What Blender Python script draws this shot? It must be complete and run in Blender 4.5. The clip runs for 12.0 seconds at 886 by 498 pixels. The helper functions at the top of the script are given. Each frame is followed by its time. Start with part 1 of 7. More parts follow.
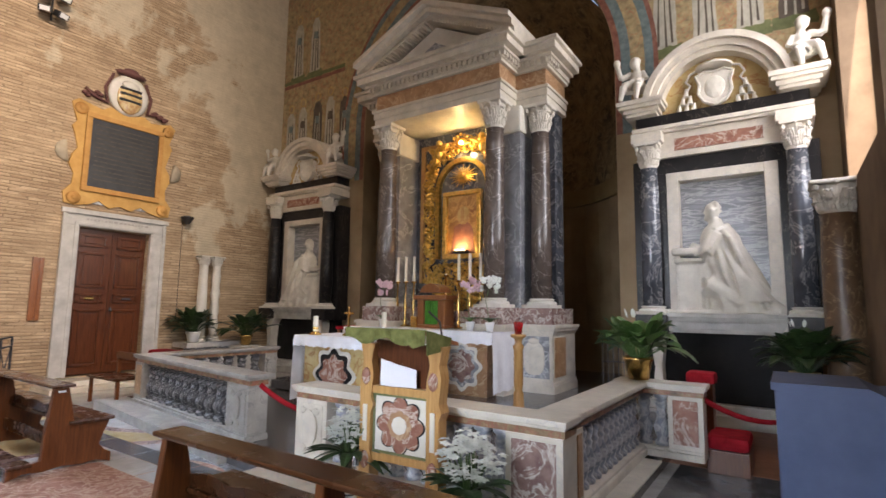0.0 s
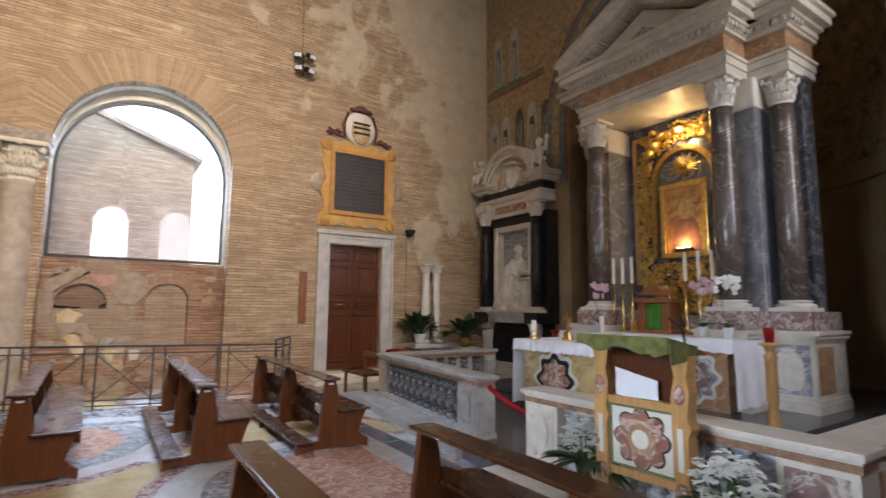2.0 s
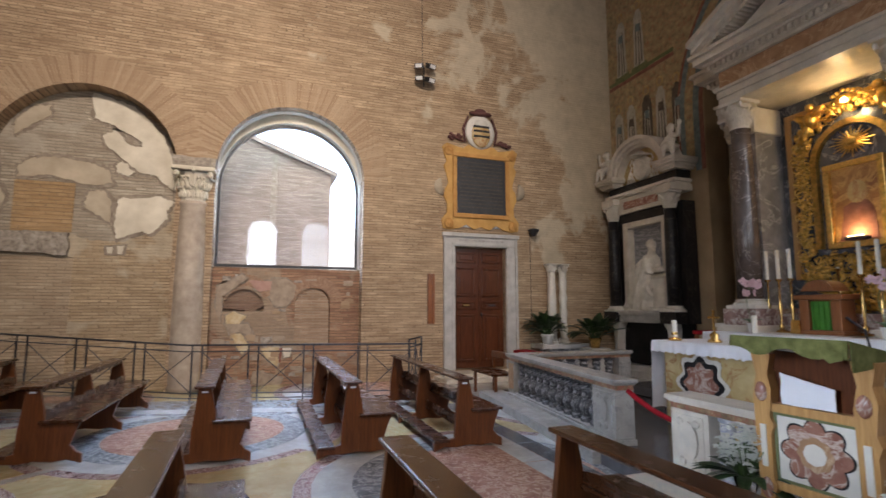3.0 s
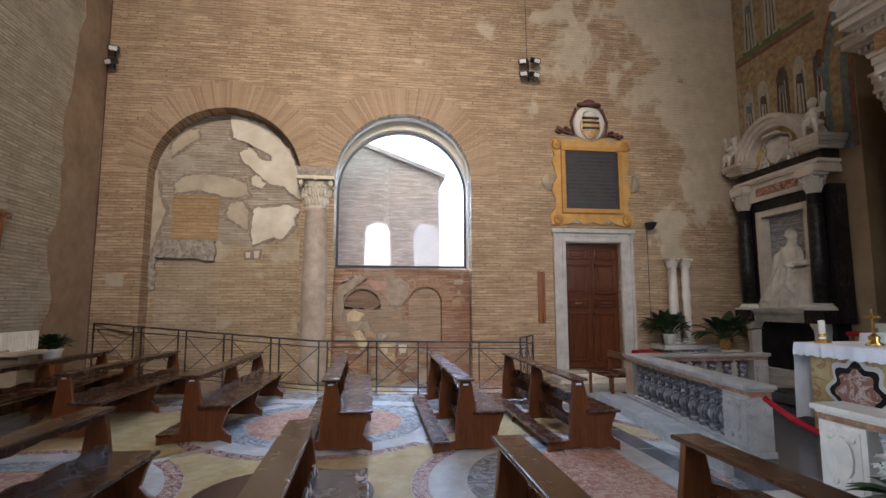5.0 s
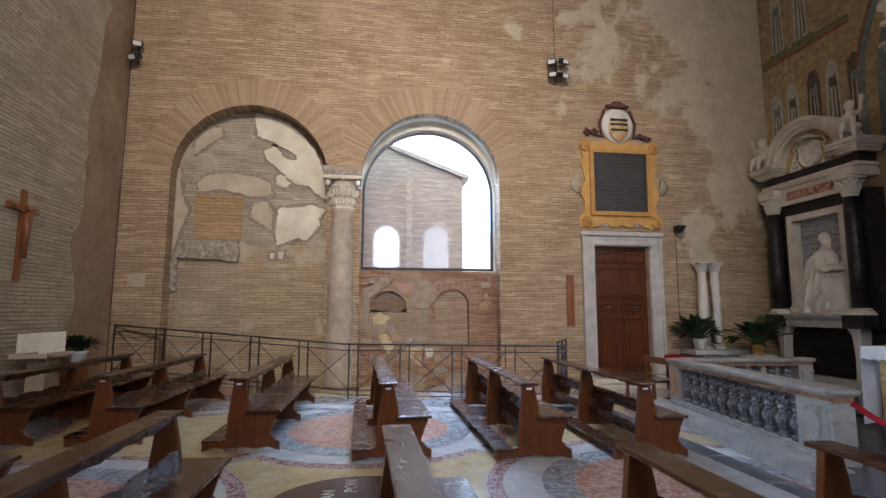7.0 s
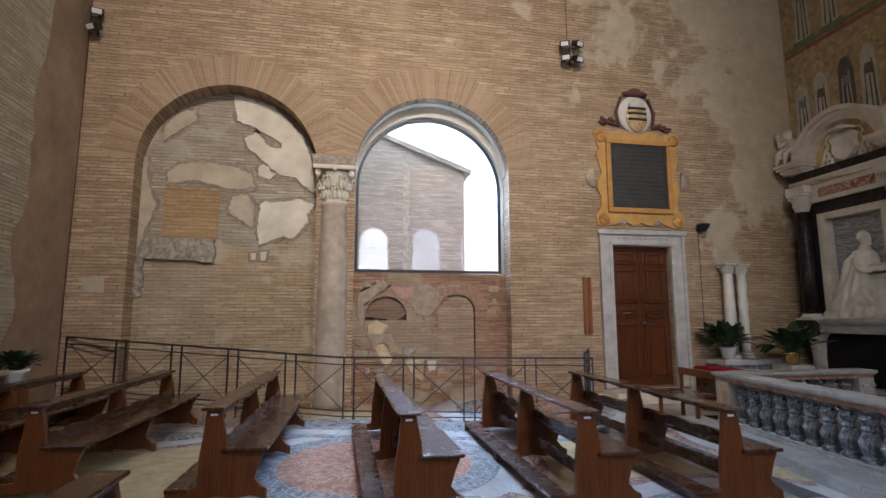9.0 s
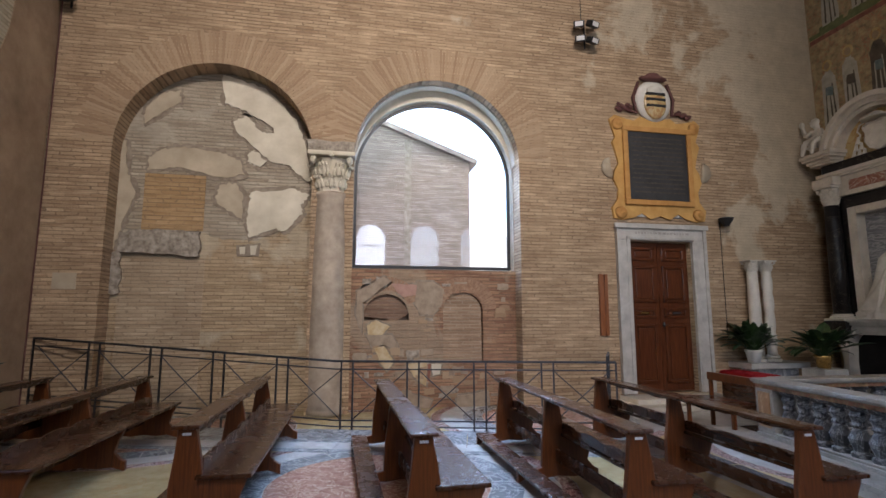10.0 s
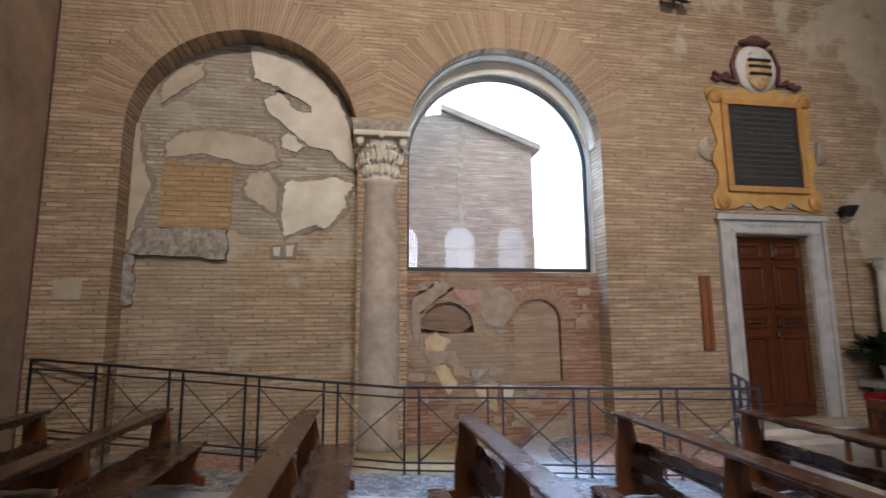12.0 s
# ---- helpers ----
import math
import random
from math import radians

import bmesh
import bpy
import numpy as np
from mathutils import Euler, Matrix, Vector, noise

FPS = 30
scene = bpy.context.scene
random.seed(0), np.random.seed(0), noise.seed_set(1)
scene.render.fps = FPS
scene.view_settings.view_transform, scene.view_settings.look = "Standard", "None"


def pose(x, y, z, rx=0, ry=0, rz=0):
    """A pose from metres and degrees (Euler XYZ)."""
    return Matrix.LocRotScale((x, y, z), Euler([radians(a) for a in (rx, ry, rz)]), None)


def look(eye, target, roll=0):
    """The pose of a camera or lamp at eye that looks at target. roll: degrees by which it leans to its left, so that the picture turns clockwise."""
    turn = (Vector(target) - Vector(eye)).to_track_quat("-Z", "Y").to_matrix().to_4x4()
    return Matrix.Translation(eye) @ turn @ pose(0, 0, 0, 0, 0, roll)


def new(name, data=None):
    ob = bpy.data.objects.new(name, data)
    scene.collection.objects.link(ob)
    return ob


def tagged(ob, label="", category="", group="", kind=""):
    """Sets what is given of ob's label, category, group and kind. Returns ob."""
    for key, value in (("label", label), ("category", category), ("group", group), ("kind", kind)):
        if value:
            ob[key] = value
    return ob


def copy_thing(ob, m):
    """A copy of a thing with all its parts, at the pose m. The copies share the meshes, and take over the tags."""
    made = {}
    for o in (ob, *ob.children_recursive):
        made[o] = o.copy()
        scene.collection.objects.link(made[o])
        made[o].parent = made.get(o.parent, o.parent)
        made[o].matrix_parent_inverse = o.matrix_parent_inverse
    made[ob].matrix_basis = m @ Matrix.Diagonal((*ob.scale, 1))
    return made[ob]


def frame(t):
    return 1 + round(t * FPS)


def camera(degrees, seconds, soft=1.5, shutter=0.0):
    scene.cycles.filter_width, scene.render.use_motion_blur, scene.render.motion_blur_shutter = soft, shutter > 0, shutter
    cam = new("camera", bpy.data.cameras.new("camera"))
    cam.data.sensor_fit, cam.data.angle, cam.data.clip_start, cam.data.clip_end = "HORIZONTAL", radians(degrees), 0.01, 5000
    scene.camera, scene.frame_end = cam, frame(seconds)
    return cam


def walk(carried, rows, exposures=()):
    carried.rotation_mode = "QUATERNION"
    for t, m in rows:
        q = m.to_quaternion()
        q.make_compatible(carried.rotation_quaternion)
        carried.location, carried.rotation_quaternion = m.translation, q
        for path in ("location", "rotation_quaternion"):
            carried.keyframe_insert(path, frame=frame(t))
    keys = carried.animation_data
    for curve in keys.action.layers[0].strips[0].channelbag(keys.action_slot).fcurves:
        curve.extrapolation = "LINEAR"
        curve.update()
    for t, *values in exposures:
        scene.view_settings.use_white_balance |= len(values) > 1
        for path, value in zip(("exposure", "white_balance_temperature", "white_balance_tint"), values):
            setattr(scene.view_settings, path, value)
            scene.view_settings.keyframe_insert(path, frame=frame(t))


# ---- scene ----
cam = camera(82.0, 12.0, shutter=0.4)
PATH = [
    (0, (0.080, 0.660, 1.675), (-1.033, 2.306, 1.906), 0.8),
    (0.5, (0.027, 0.639, 1.680), (-1.192, 2.207, 1.916), 1.0),
    (1, (-0.005, 0.618, 1.685), (-1.370, 2.059, 1.924), 1.0),
    (1.5, (-0.035, 0.593, 1.690), (-1.542, 1.886, 1.928), 0.8),
    (2, (-0.065, 0.541, 1.695), (-1.722, 1.635, 1.928), 0.5),
    (2.5, (-0.071, 0.485, 1.700), (-1.855, 1.358, 1.932), 0.2),
    (3, (-0.078, 0.455, 1.705), (-1.946, 1.130, 1.936), -0.0),
    (3.5, (-0.070, 0.434, 1.710), (-1.985, 0.962, 1.941), -0.1),
    (5.3, (-0.031, 0.456, 1.725), (-2.003, 0.704, 1.95), -0.1),
    (5.5, (-0.023, 0.435, 1.719), (-1.995, 0.681, 1.947), -0.1),
    (6, (-0.078, 0.255, 1.703), (-2.049, 0.504, 1.936), 0.0),
    (6.5, (-0.213, -0.086, 1.686), (-2.181, 0.178, 1.926), 0.3),
    (7, (-0.387, -0.302, 1.666), (-2.351, -0.017, 1.909), 0.2),
    (7.2, (-0.499, -0.374, 1.679), (-2.462, -0.081, 1.926), 0.1),
    (9, (-1.727, -0.615, 1.688), (-3.676, -0.253, 1.955), -0.1),
    (9.5, (-2.14, -0.626, 1.676), (-4.088, -0.255, 1.943), -0.1),
    (10, (-2.566, -0.665, 1.685), (-4.511, -0.284, 1.952), -0.0),
    (10.5, (-3.009, -0.626, 1.702), (-4.953, -0.235, 1.967), -0.2),
    (11, (-3.411, -0.7, 1.715), (-5.352, -0.299, 1.98), -0.2),
    (11.5, (-3.844, -0.924, 1.77), (-5.783, -0.518, 2.047), 0.0),
    (12, (-4.289, -1.205, 1.816), (-6.244, -0.89, 2.099), -0.4),
]
walk(cam, [(t, look(eye, target, roll)) for t, eye, target, roll in PATH], exposures=[(0, 1.98, 7200, 20), (1, 1.84, 7100, 20), (2, 1.58, 6900, 20), (3.5, 1.30, 6650, 19), (5.5, 1.32, 6350, 18), (12, 1.08, 6250, 18)])

# ---- light: sky, sun, window light ----
world = bpy.data.worlds.new("world")
scene.world = world
world.use_nodes = True
wn = world.node_tree
sky = wn.nodes.new("ShaderNodeTexSky")
sky.sky_type = "NISHITA"
sky.sun_disc = False
sky.sun_elevation = radians(50)
sky.sun_rotation = radians(197)
wn.nodes["Background"].inputs["Strength"].default_value = 0.15
wn.links.new(sky.outputs["Color"], wn.nodes["Background"].inputs["Color"])


def lamp(name, kind, m, energy, color=(1, 1, 1), size=1.0, size_y=None):
    data = bpy.data.lights.new(name, kind)
    data.energy, data.color = energy, color
    if kind == "AREA":
        data.shape, data.size, data.size_y = "RECTANGLE", size, size_y or size
    elif kind == "SUN":
        data.angle = radians(size)
    else:
        data.shadow_soft_size = size
    ob = new(name, data)
    ob.matrix_world = m
    return ob


lamp("sun", "SUN", look((6, -19, 33), (0, 0, 0)), 4.5, (1, 0.95, 0.87), 0.5)
# sky light outside the arched windows of the east wall
for y, watts in ((0.55, 70), (3.1, 28), (5.5, 10)):
    w = lamp("daylight_window", "AREA", look((1.72, y, 4.65), (-9, y, 3.6)), watts, (0.84, 0.92, 1.0), 1.5, 3.1)
w = lamp("daylight_tall_window", "AREA", look((1.72, 8.0, 5.8), (-9, 7.6, 5.0)), 75, (0.92, 0.96, 1.0), 2.4, 4.4)
# warm fill lamp added high on the closed east wall, lights the brick wall
w = lamp("high_fill_lamp", "AREA", look((0.78, 0.0, 10.98), (-12, 0.7, 5.2)), 275, (1, 0.92, 0.80), 4.4, 1.6)
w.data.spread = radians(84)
# unseen area lamp standing in for the blue sky above the brick house
w = lamp("sky_over_yard", "AREA", look((-18.0, 1.5, 11.5), (-8, 1.0, 0)), 4700, (0.44, 0.68, 1.0), 8.0, 4.0)

# fill lamp in an added south opening, brightens the altar fronts; sun is blocked
w = lamp("south_fill_lamp", "AREA", look((-2.4, -5.95, 3.2), (-2.6, 5, 0.7)), 25, (0.64, 0.81, 1.0), 3.6, 3.2)
w.data.spread = radians(50)
# ---- materials ----
class Tree:
    """A small wrapper that adds nodes to a material."""

    def __init__(self, name, rough=0.6, metal=0.0, spec=0.5):
        self.m = bpy.data.materials.new(name)
        self.m.use_nodes = True
        self.t = self.m.node_tree
        self.b = self.t.nodes["Principled BSDF"]
        self.b.inputs["Roughness"].default_value = rough
        self.b.inputs["Metallic"].default_value = metal
        self.b.inputs["Specular IOR Level"].default_value = spec
        self.co = self.t.nodes.new("ShaderNodeTexCoord").outputs["Object"]

    def node(self, kind, **values):
        n = self.t.nodes.new(kind)
        for k, v in values.items():
            n.inputs[k.replace("_", " ")].default_value = v
        return n

    def link(self, a, b):
        self.t.links.new(a, b)

    def noise(self, scale, detail=5, rough=0.6, vec=None, distortion=0.0):
        n = self.node("ShaderNodeTexNoise", Scale=scale, Detail=detail, Roughness=rough, Distortion=distortion)
        self.link(vec or self.co, n.inputs["Vector"])
        return n.outputs["Fac"]

    def ramp(self, fac, stops):
        n = self.t.nodes.new("ShaderNodeValToRGB")
        e = n.color_ramp.elements
        while len(e) < len(stops):
            e.new(0.5)
        for el, (p, c) in zip(e, stops):
            el.position, el.color = p, (*c, 1) if len(c) == 3 else c
        self.link(fac, n.inputs["Fac"])
        return n.outputs["Color"]

    def mix(self, fac, a, b, mode="MIX"):
        n = self.t.nodes.new("ShaderNodeMix")
        n.data_type, n.blend_type = "RGBA", mode
        for s, v in ((n.inputs[0], fac), (n.inputs[6], a), (n.inputs[7], b)):
            if isinstance(v, (int, float)):
                s.default_value = v
            elif isinstance(v, tuple):
                s.default_value = (*v, 1)
            else:
                self.link(v, s)
        return n.outputs[2]

    def math(self, op, a, b=0.0):
        n = self.t.nodes.new("ShaderNodeMath")
        n.operation = op
        for s, v in zip(n.inputs, (a, b)):
            if isinstance(v, (int, float)):
                s.default_value = v
            else:
                self.link(v, s)
        return n.outputs[0]

    def color(self, c):
        if isinstance(c, tuple):
            self.b.inputs["Base Color"].default_value = (*c, 1)
        else:
            self.link(c, self.b.inputs["Base Color"])

    def bump(self, height, strength=0.3, distance=0.01):
        n = self.node("ShaderNodeBump", Strength=strength, Distance=distance)
        self.link(height, n.inputs["Height"])
        self.link(n.outputs["Normal"], self.b.inputs["Normal"])

    def random(self):
        return self.t.nodes.new("ShaderNodeObjectInfo").outputs["Random"]


def stone(name, dark, light, scale=3.0, rough=0.5, vein=None, vein_scale=1.5, vein_width=0.03, bump=0.15, spec=0.5, grime=0.25, stretch=1.0):
    """Stone, marble, plaster or paint with two scales of variation and optional veins."""
    t = Tree(name, rough, spec=spec)
    if stretch != 1.0:
        mp = t.node("ShaderNodeMapping")
        mp.inputs["Scale"].default_value = (1.0, 1.0, stretch)
        mp.inputs["Rotation"].default_value = (0, 0.12, 0)
        t.link(t.co, mp.inputs["Vector"])
        t.co = mp.outputs["Vector"]
    c = t.ramp(t.noise(scale, 8, 0.62), [(0.3, dark), (0.7, light)])
    c = t.mix(t.math("MULTIPLY", t.ramp(t.noise(scale * 0.25 + 0.4, 4), [(0.45, (0, 0, 0)), (0.75, (1, 1, 1))]), grime), c, tuple(x * 0.5 for x in dark))
    if vein:
        n = t.noise(vein_scale, 7, 0.6, distortion=1.6)
        line = t.math("ABSOLUTE", t.math("SUBTRACT", n, 0.5))
        c = t.mix(t.ramp(line, [(0.0, (1, 1, 1)), (vein_width, (0, 0, 0))]), c, vein)
    t.color(c)
    t.bump(t.noise(scale * 12, 5), bump, 0.004)
    return t.m


def wood(name, dark, light, rough=0.4, axis=0, scale=3.0, coat=0.3):
    t = Tree(name, rough, spec=0.32)
    mp = t.node("ShaderNodeMapping")
    s = [14.0, 14.0, 14.0]
    s[axis] = 0.9
    mp.inputs["Scale"].default_value = s
    t.link(t.co, mp.inputs["Vector"])
    n = t.noise(scale, 7, 0.65, mp.outputs["Vector"], 0.6)
    c = t.ramp(n, [(0.28, dark), (0.72, light)])
    c = t.mix(t.math("MULTIPLY", t.noise(1.4, 4), 0.22), c, tuple(x * 0.6 for x in dark))
    c = t.mix(t.math("MULTIPLY", t.random(), 0.25), c, light)
    t.color(c)
    r = t.ramp(t.noise(5, 4), [(0.2, (rough * 0.97,) * 3), (0.9, (min(1, rough * 1.06),) * 3)])
    t.link(r, t.b.inputs["Roughness"])
    t.b.inputs["Coat Weight"].default_value = coat
    t.b.inputs["Coat Roughness"].default_value = 0.16
    t.bump(n, 0.03, 0.001)
    return t.m


def metal(name, color, rough=0.35, dark=0.5):
    t = Tree(name, rough, 1.0)
    t.color(t.ramp(t.noise(14, 5), [(0.3, tuple(c * dark for c in color)), (0.65, color)]))
    t.bump(t.noise(40, 3), 0.15, 0.003)
    return t.m


def brickwork(name, plane, brick_a, brick_b, mortar, width=0.31, height=0.044, joint=0.021, plaster=None, plaster_at=None, rough=0.9, amount=0.5):
    """Thin Roman brick courses on a wall in the plane 'yz' or 'xz', worn, with old plaster over part of it."""
    t = Tree(name, rough, spec=0.2)
    sep = t.t.nodes.new("ShaderNodeSeparateXYZ")
    t.link(t.co, sep.inputs[0])
    com = t.t.nodes.new("ShaderNodeCombineXYZ")
    slip = t.math("MULTIPLY", t.math("SUBTRACT", t.noise(2.6, 4), 0.5), 0.45)
    t.link(t.math("ADD", sep.outputs["Y" if plane == "yz" else "X"], slip), com.inputs[0])
    wob = t.math("MULTIPLY", t.math("SUBTRACT", t.noise(0.5, 2), 0.5), 0.022)
    t.link(t.math("ADD", sep.outputs["Z"], wob), com.inputs[1])
    br = t.t.nodes.new("ShaderNodeTexBrick")
    for k, v in (("Scale", 1.0), ("Mortar Size", joint / 2), ("Mortar Smooth", 0.4), ("Brick Width", width), ("Row Height", height + joint), ("Bias", 0.0)):
        br.inputs[k].default_value = v
    for k, v in (("Color1", brick_a), ("Color2", brick_b), ("Mortar", mortar)):
        br.inputs[k].default_value = (*v, 1)
    t.link(com.outputs[0], br.inputs["Vector"])
    c = br.outputs["Color"]
    c = t.mix(t.ramp(t.noise(1.3, 6, 0.7), [(0.42, (0, 0, 0)), (0.68, (0.55,) * 3)]), c, tuple(x * 0.62 for x in brick_a))
    c = t.mix(t.ramp(t.noise(0.55, 6, 0.7), [(0.45, (0, 0, 0)), (0.7, (0.5,) * 3)]), c, tuple(x * 1.05 for x in brick_b))
    c = t.mix(t.ramp(t.noise(9, 5, 0.7), [(0.35, (0.4,) * 3), (0.6, (0, 0, 0))]), c, tuple(x * 0.7 for x in brick_b))
    band = t.node("ShaderNodeMapping")
    band.inputs["Scale"].default_value = (0.55, 0.55, 9.0)
    t.link(t.co, band.inputs["Vector"])
    c = t.mix(t.ramp(t.noise(1.6, 5, 0.7, band.outputs["Vector"]), [(0.42, (0, 0, 0)), (0.62, (0.5,) * 3)]), c, tuple(x * 0.66 for x in brick_a))
    c = t.mix(t.ramp(t.noise(2.1, 5, 0.7, band.outputs["Vector"]), [(0.53, (0, 0, 0)), (0.70, (0.55,) * 3)]), c, tuple(min(0.75, x * 1.25) for x in brick_b))
    if plaster:
        m = t.noise(0.62, 8, 0.62, distortion=0.4)
        if plaster_at:
            gy, gz, spread = plaster_at
            dy = t.math("DIVIDE", t.math("SUBTRACT", sep.outputs["Y"], gy), spread)
            dz = t.math("DIVIDE", t.math("SUBTRACT", sep.outputs["Z"], gz), spread)
            m = t.math("ADD", m, t.math("MULTIPLY", t.math("ADD", t.math("MINIMUM", dy, 0.5), t.math("MINIMUM", dz, 0.35)), 0.22))
        mask = t.ramp(m, [(0.52, (0, 0, 0)), (0.57, (1, 1, 1))])
        pl = t.ramp(t.noise(2.2, 8, 0.7), [(0.3, tuple(x * 0.72 for x in plaster)), (0.65, plaster)])
        c = t.mix(t.math("MULTIPLY", mask, amount), c, pl)
    t.color(c)
    h = t.math("ADD", t.math("MULTIPLY", br.outputs["Fac"], -1.0), t.math("MULTIPLY", t.noise(22, 4), 0.8))
    t.bump(h, 0.9, 0.018)
    return t.m


BRICK = brickwork("roman_brick", "yz", (0.37, 0.245, 0.15), (0.60, 0.445, 0.29), (0.20, 0.145, 0.095), plaster=(0.62, 0.53, 0.39), plaster_at=(6.0, 6.0, 5.0), amount=0.8)
BRICK_NICHE = brickwork("niche_brick", "yz", (0.38, 0.27, 0.165), (0.55, 0.42, 0.27), (0.21, 0.155, 0.105), plaster=(0.54, 0.46, 0.34), amount=0.65)
NICHE_GREY = brickwork("limewashed_brick", "yz", (0.34, 0.275, 0.20), (0.52, 0.45, 0.35), (0.25, 0.205, 0.155), plaster=(0.50, 0.44, 0.35), amount=0.6)
ARCH_BRICK = stone("reddish_arch_brick", (0.26, 0.15, 0.10), (0.42, 0.28, 0.185), 11, 0.9, bump=0.6, spec=0.2)
RIM = stone("grey_mortar_rim", (0.20, 0.16, 0.12), (0.36, 0.30, 0.235), 9, 0.95, bump=0.9, spec=0.15)
BRICK_LEFT = brickwork("grey_washed_brick", "xz", (0.40, 0.34, 0.24), (0.58, 0.51, 0.38), (0.23, 0.185, 0.13), plaster=(0.55, 0.50, 0.39), amount=0.5)
BRICK_RUIN = brickwork("ruined_brick", "yz", (0.26, 0.13, 0.085), (0.47, 0.29, 0.18), (0.20, 0.145, 0.10), plaster=(0.40, 0.31, 0.22), amount=0.75)
BRICK_DARK = brickwork("outside_brick", "yz", (0.28, 0.21, 0.165), (0.42, 0.335, 0.27), (0.21, 0.17, 0.14), 0.2, 0.03, 0.013, rough=0.95)
vs = Tree("voussoir_brick", 0.9, spec=0.2)
vs.color(vs.mix(vs.math("MULTIPLY", vs.noise(14, 5), 0.5), vs.ramp(vs.random(), [(0.0, (0.30, 0.19, 0.115)), (0.5, (0.39, 0.265, 0.165)), (1.0, (0.46, 0.335, 0.22))]), (0.36, 0.28, 0.19)))
vs.bump(vs.noise(30, 4), 0.5, 0.008)
VOUSSOIR = vs.m
PLASTER = stone("old_plaster", (0.52, 0.46, 0.35), (0.70, 0.64, 0.52), 2.2, 0.9, bump=0.3, spec=0.2)
# brick of the tall window's reveal, made whitish for the sun on it
WHITE_BRICK = stone("sunlit_brick", (0.56, 0.52, 0.45), (0.76, 0.72, 0.64), 6, 0.9, bump=0.5, spec=0.2)
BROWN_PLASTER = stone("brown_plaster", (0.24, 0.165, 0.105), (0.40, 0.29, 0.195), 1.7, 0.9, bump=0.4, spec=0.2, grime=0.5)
PLASTER_WORN = stone("worn_plaster", (0.38, 0.31, 0.22), (0.52, 0.44, 0.33), 2.6, 0.9, bump=0.4, spec=0.2)
FRESCO = stone("fresco_remnant", (0.46, 0.31, 0.15), (0.62, 0.53, 0.36), 6, 0.9, bump=0.3, spec=0.2)
RUBBLE = stone("rubble_stone", (0.16, 0.13, 0.10), (0.48, 0.42, 0.35), 11, 0.9, bump=1.0, spec=0.2)
BROWN_WALL = stone("brown_paint", (0.29, 0.205, 0.12), (0.42, 0.31, 0.19), 1.2, 0.8, bump=0.2, spec=0.25)
OCHRE_WALL = stone("ochre_paint", (0.28, 0.20, 0.10), (0.38, 0.28, 0.15), 1.2, 0.8, bump=0.2, spec=0.25)
APSE_PAINT = stone("apse_painting", (0.06, 0.042, 0.026), (0.44, 0.30, 0.155), 3.2, 0.7, vein=(0.40, 0.30, 0.17), vein_scale=2.2, vein_width=0.035)
MOSAIC = stone("wall_painting", (0.19, 0.145, 0.08), (0.54, 0.41, 0.21), 7.0, 0.7, vein=(0.40, 0.17, 0.09), vein_scale=3.0, vein_width=0.022)
PALE_FIGURE = stone("painted_robe", (0.34, 0.32, 0.26), (0.54, 0.50, 0.41), 5, 0.8)
DARK_FIGURE = stone("painted_dark_robe", (0.06, 0.05, 0.04), (0.14, 0.11, 0.08), 5, 0.8)
RED_PAINT = stone("painted_red_band", (0.17, 0.06, 0.04), (0.32, 0.14, 0.095), 9, 0.8)
BLUE_PAINT = stone("painted_blue_band", (0.09, 0.13, 0.135), (0.21, 0.265, 0.26), 9, 0.8)
GREEN_PAINT = stone("painted_green_band", (0.10, 0.12, 0.05), (0.20, 0.21, 0.09), 6, 0.8)
CEILING = stone("ceiling_plaster", (0.16, 0.11, 0.07), (0.26, 0.19, 0.12), 1.0, 0.9)
WHITE_MARBLE = stone("white_marble", (0.52, 0.47, 0.39), (0.72, 0.66, 0.56), 3.5, 0.4, vein=(0.50, 0.47, 0.43), vein_scale=1.6, vein_width=0.012)
STATUE = stone("statuary_marble", (0.54, 0.50, 0.43), (0.74, 0.70, 0.61), 4, 0.55, grime=0.45)
STUCCO = stone("white_stucco", (0.58, 0.54, 0.47), (0.74, 0.70, 0.62), 3, 0.65, grime=0.3)
GREY_MARBLE = stone("grey_veined_marble", (0.14, 0.145, 0.16), (0.34, 0.35, 0.37), 5, 0.3, vein=(0.55, 0.55, 0.55), vein_scale=3.5, vein_width=0.05)
# grey marble, its colour lightened and blued for the east window's skylight
BALUSTER = stone("skylit_grey_marble", (0.17, 0.19, 0.23), (0.42, 0.455, 0.51), 6, 0.35, vein=(0.58, 0.58, 0.58), vein_scale=5, vein_width=0.06)
# dark grey west balusters, with the shadow on them put into the colour
BALUSTER_DARK = stone("shaded_dark_marble", (0.022, 0.023, 0.026), (0.095, 0.098, 0.105), 6, 0.4, vein=(0.26, 0.26, 0.26), vein_scale=5, vein_width=0.035)
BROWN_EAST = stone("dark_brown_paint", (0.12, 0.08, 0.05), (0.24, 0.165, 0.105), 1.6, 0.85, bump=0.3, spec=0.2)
# brown marble darkened for the backlit shade under the tall window
SHADE_BROWN = stone("shaded_brown_marble", (0.085, 0.048, 0.026), (0.20, 0.12, 0.066), 4, 0.4, vein=(0.32, 0.22, 0.13), vein_scale=2.5, vein_width=0.02)
BLACK_MARBLE = stone("black_marble", (0.010, 0.009, 0.010), (0.024, 0.022, 0.022), 3, 0.3, vein=(0.10, 0.085, 0.07), vein_scale=1.2, vein_width=0.006, grime=0.1, spec=0.25)
BLACK_SLATE = stone("dull_black_stone", (0.008, 0.008, 0.008), (0.018, 0.017, 0.017), 4, 0.6, spec=0.15, grime=0.1)
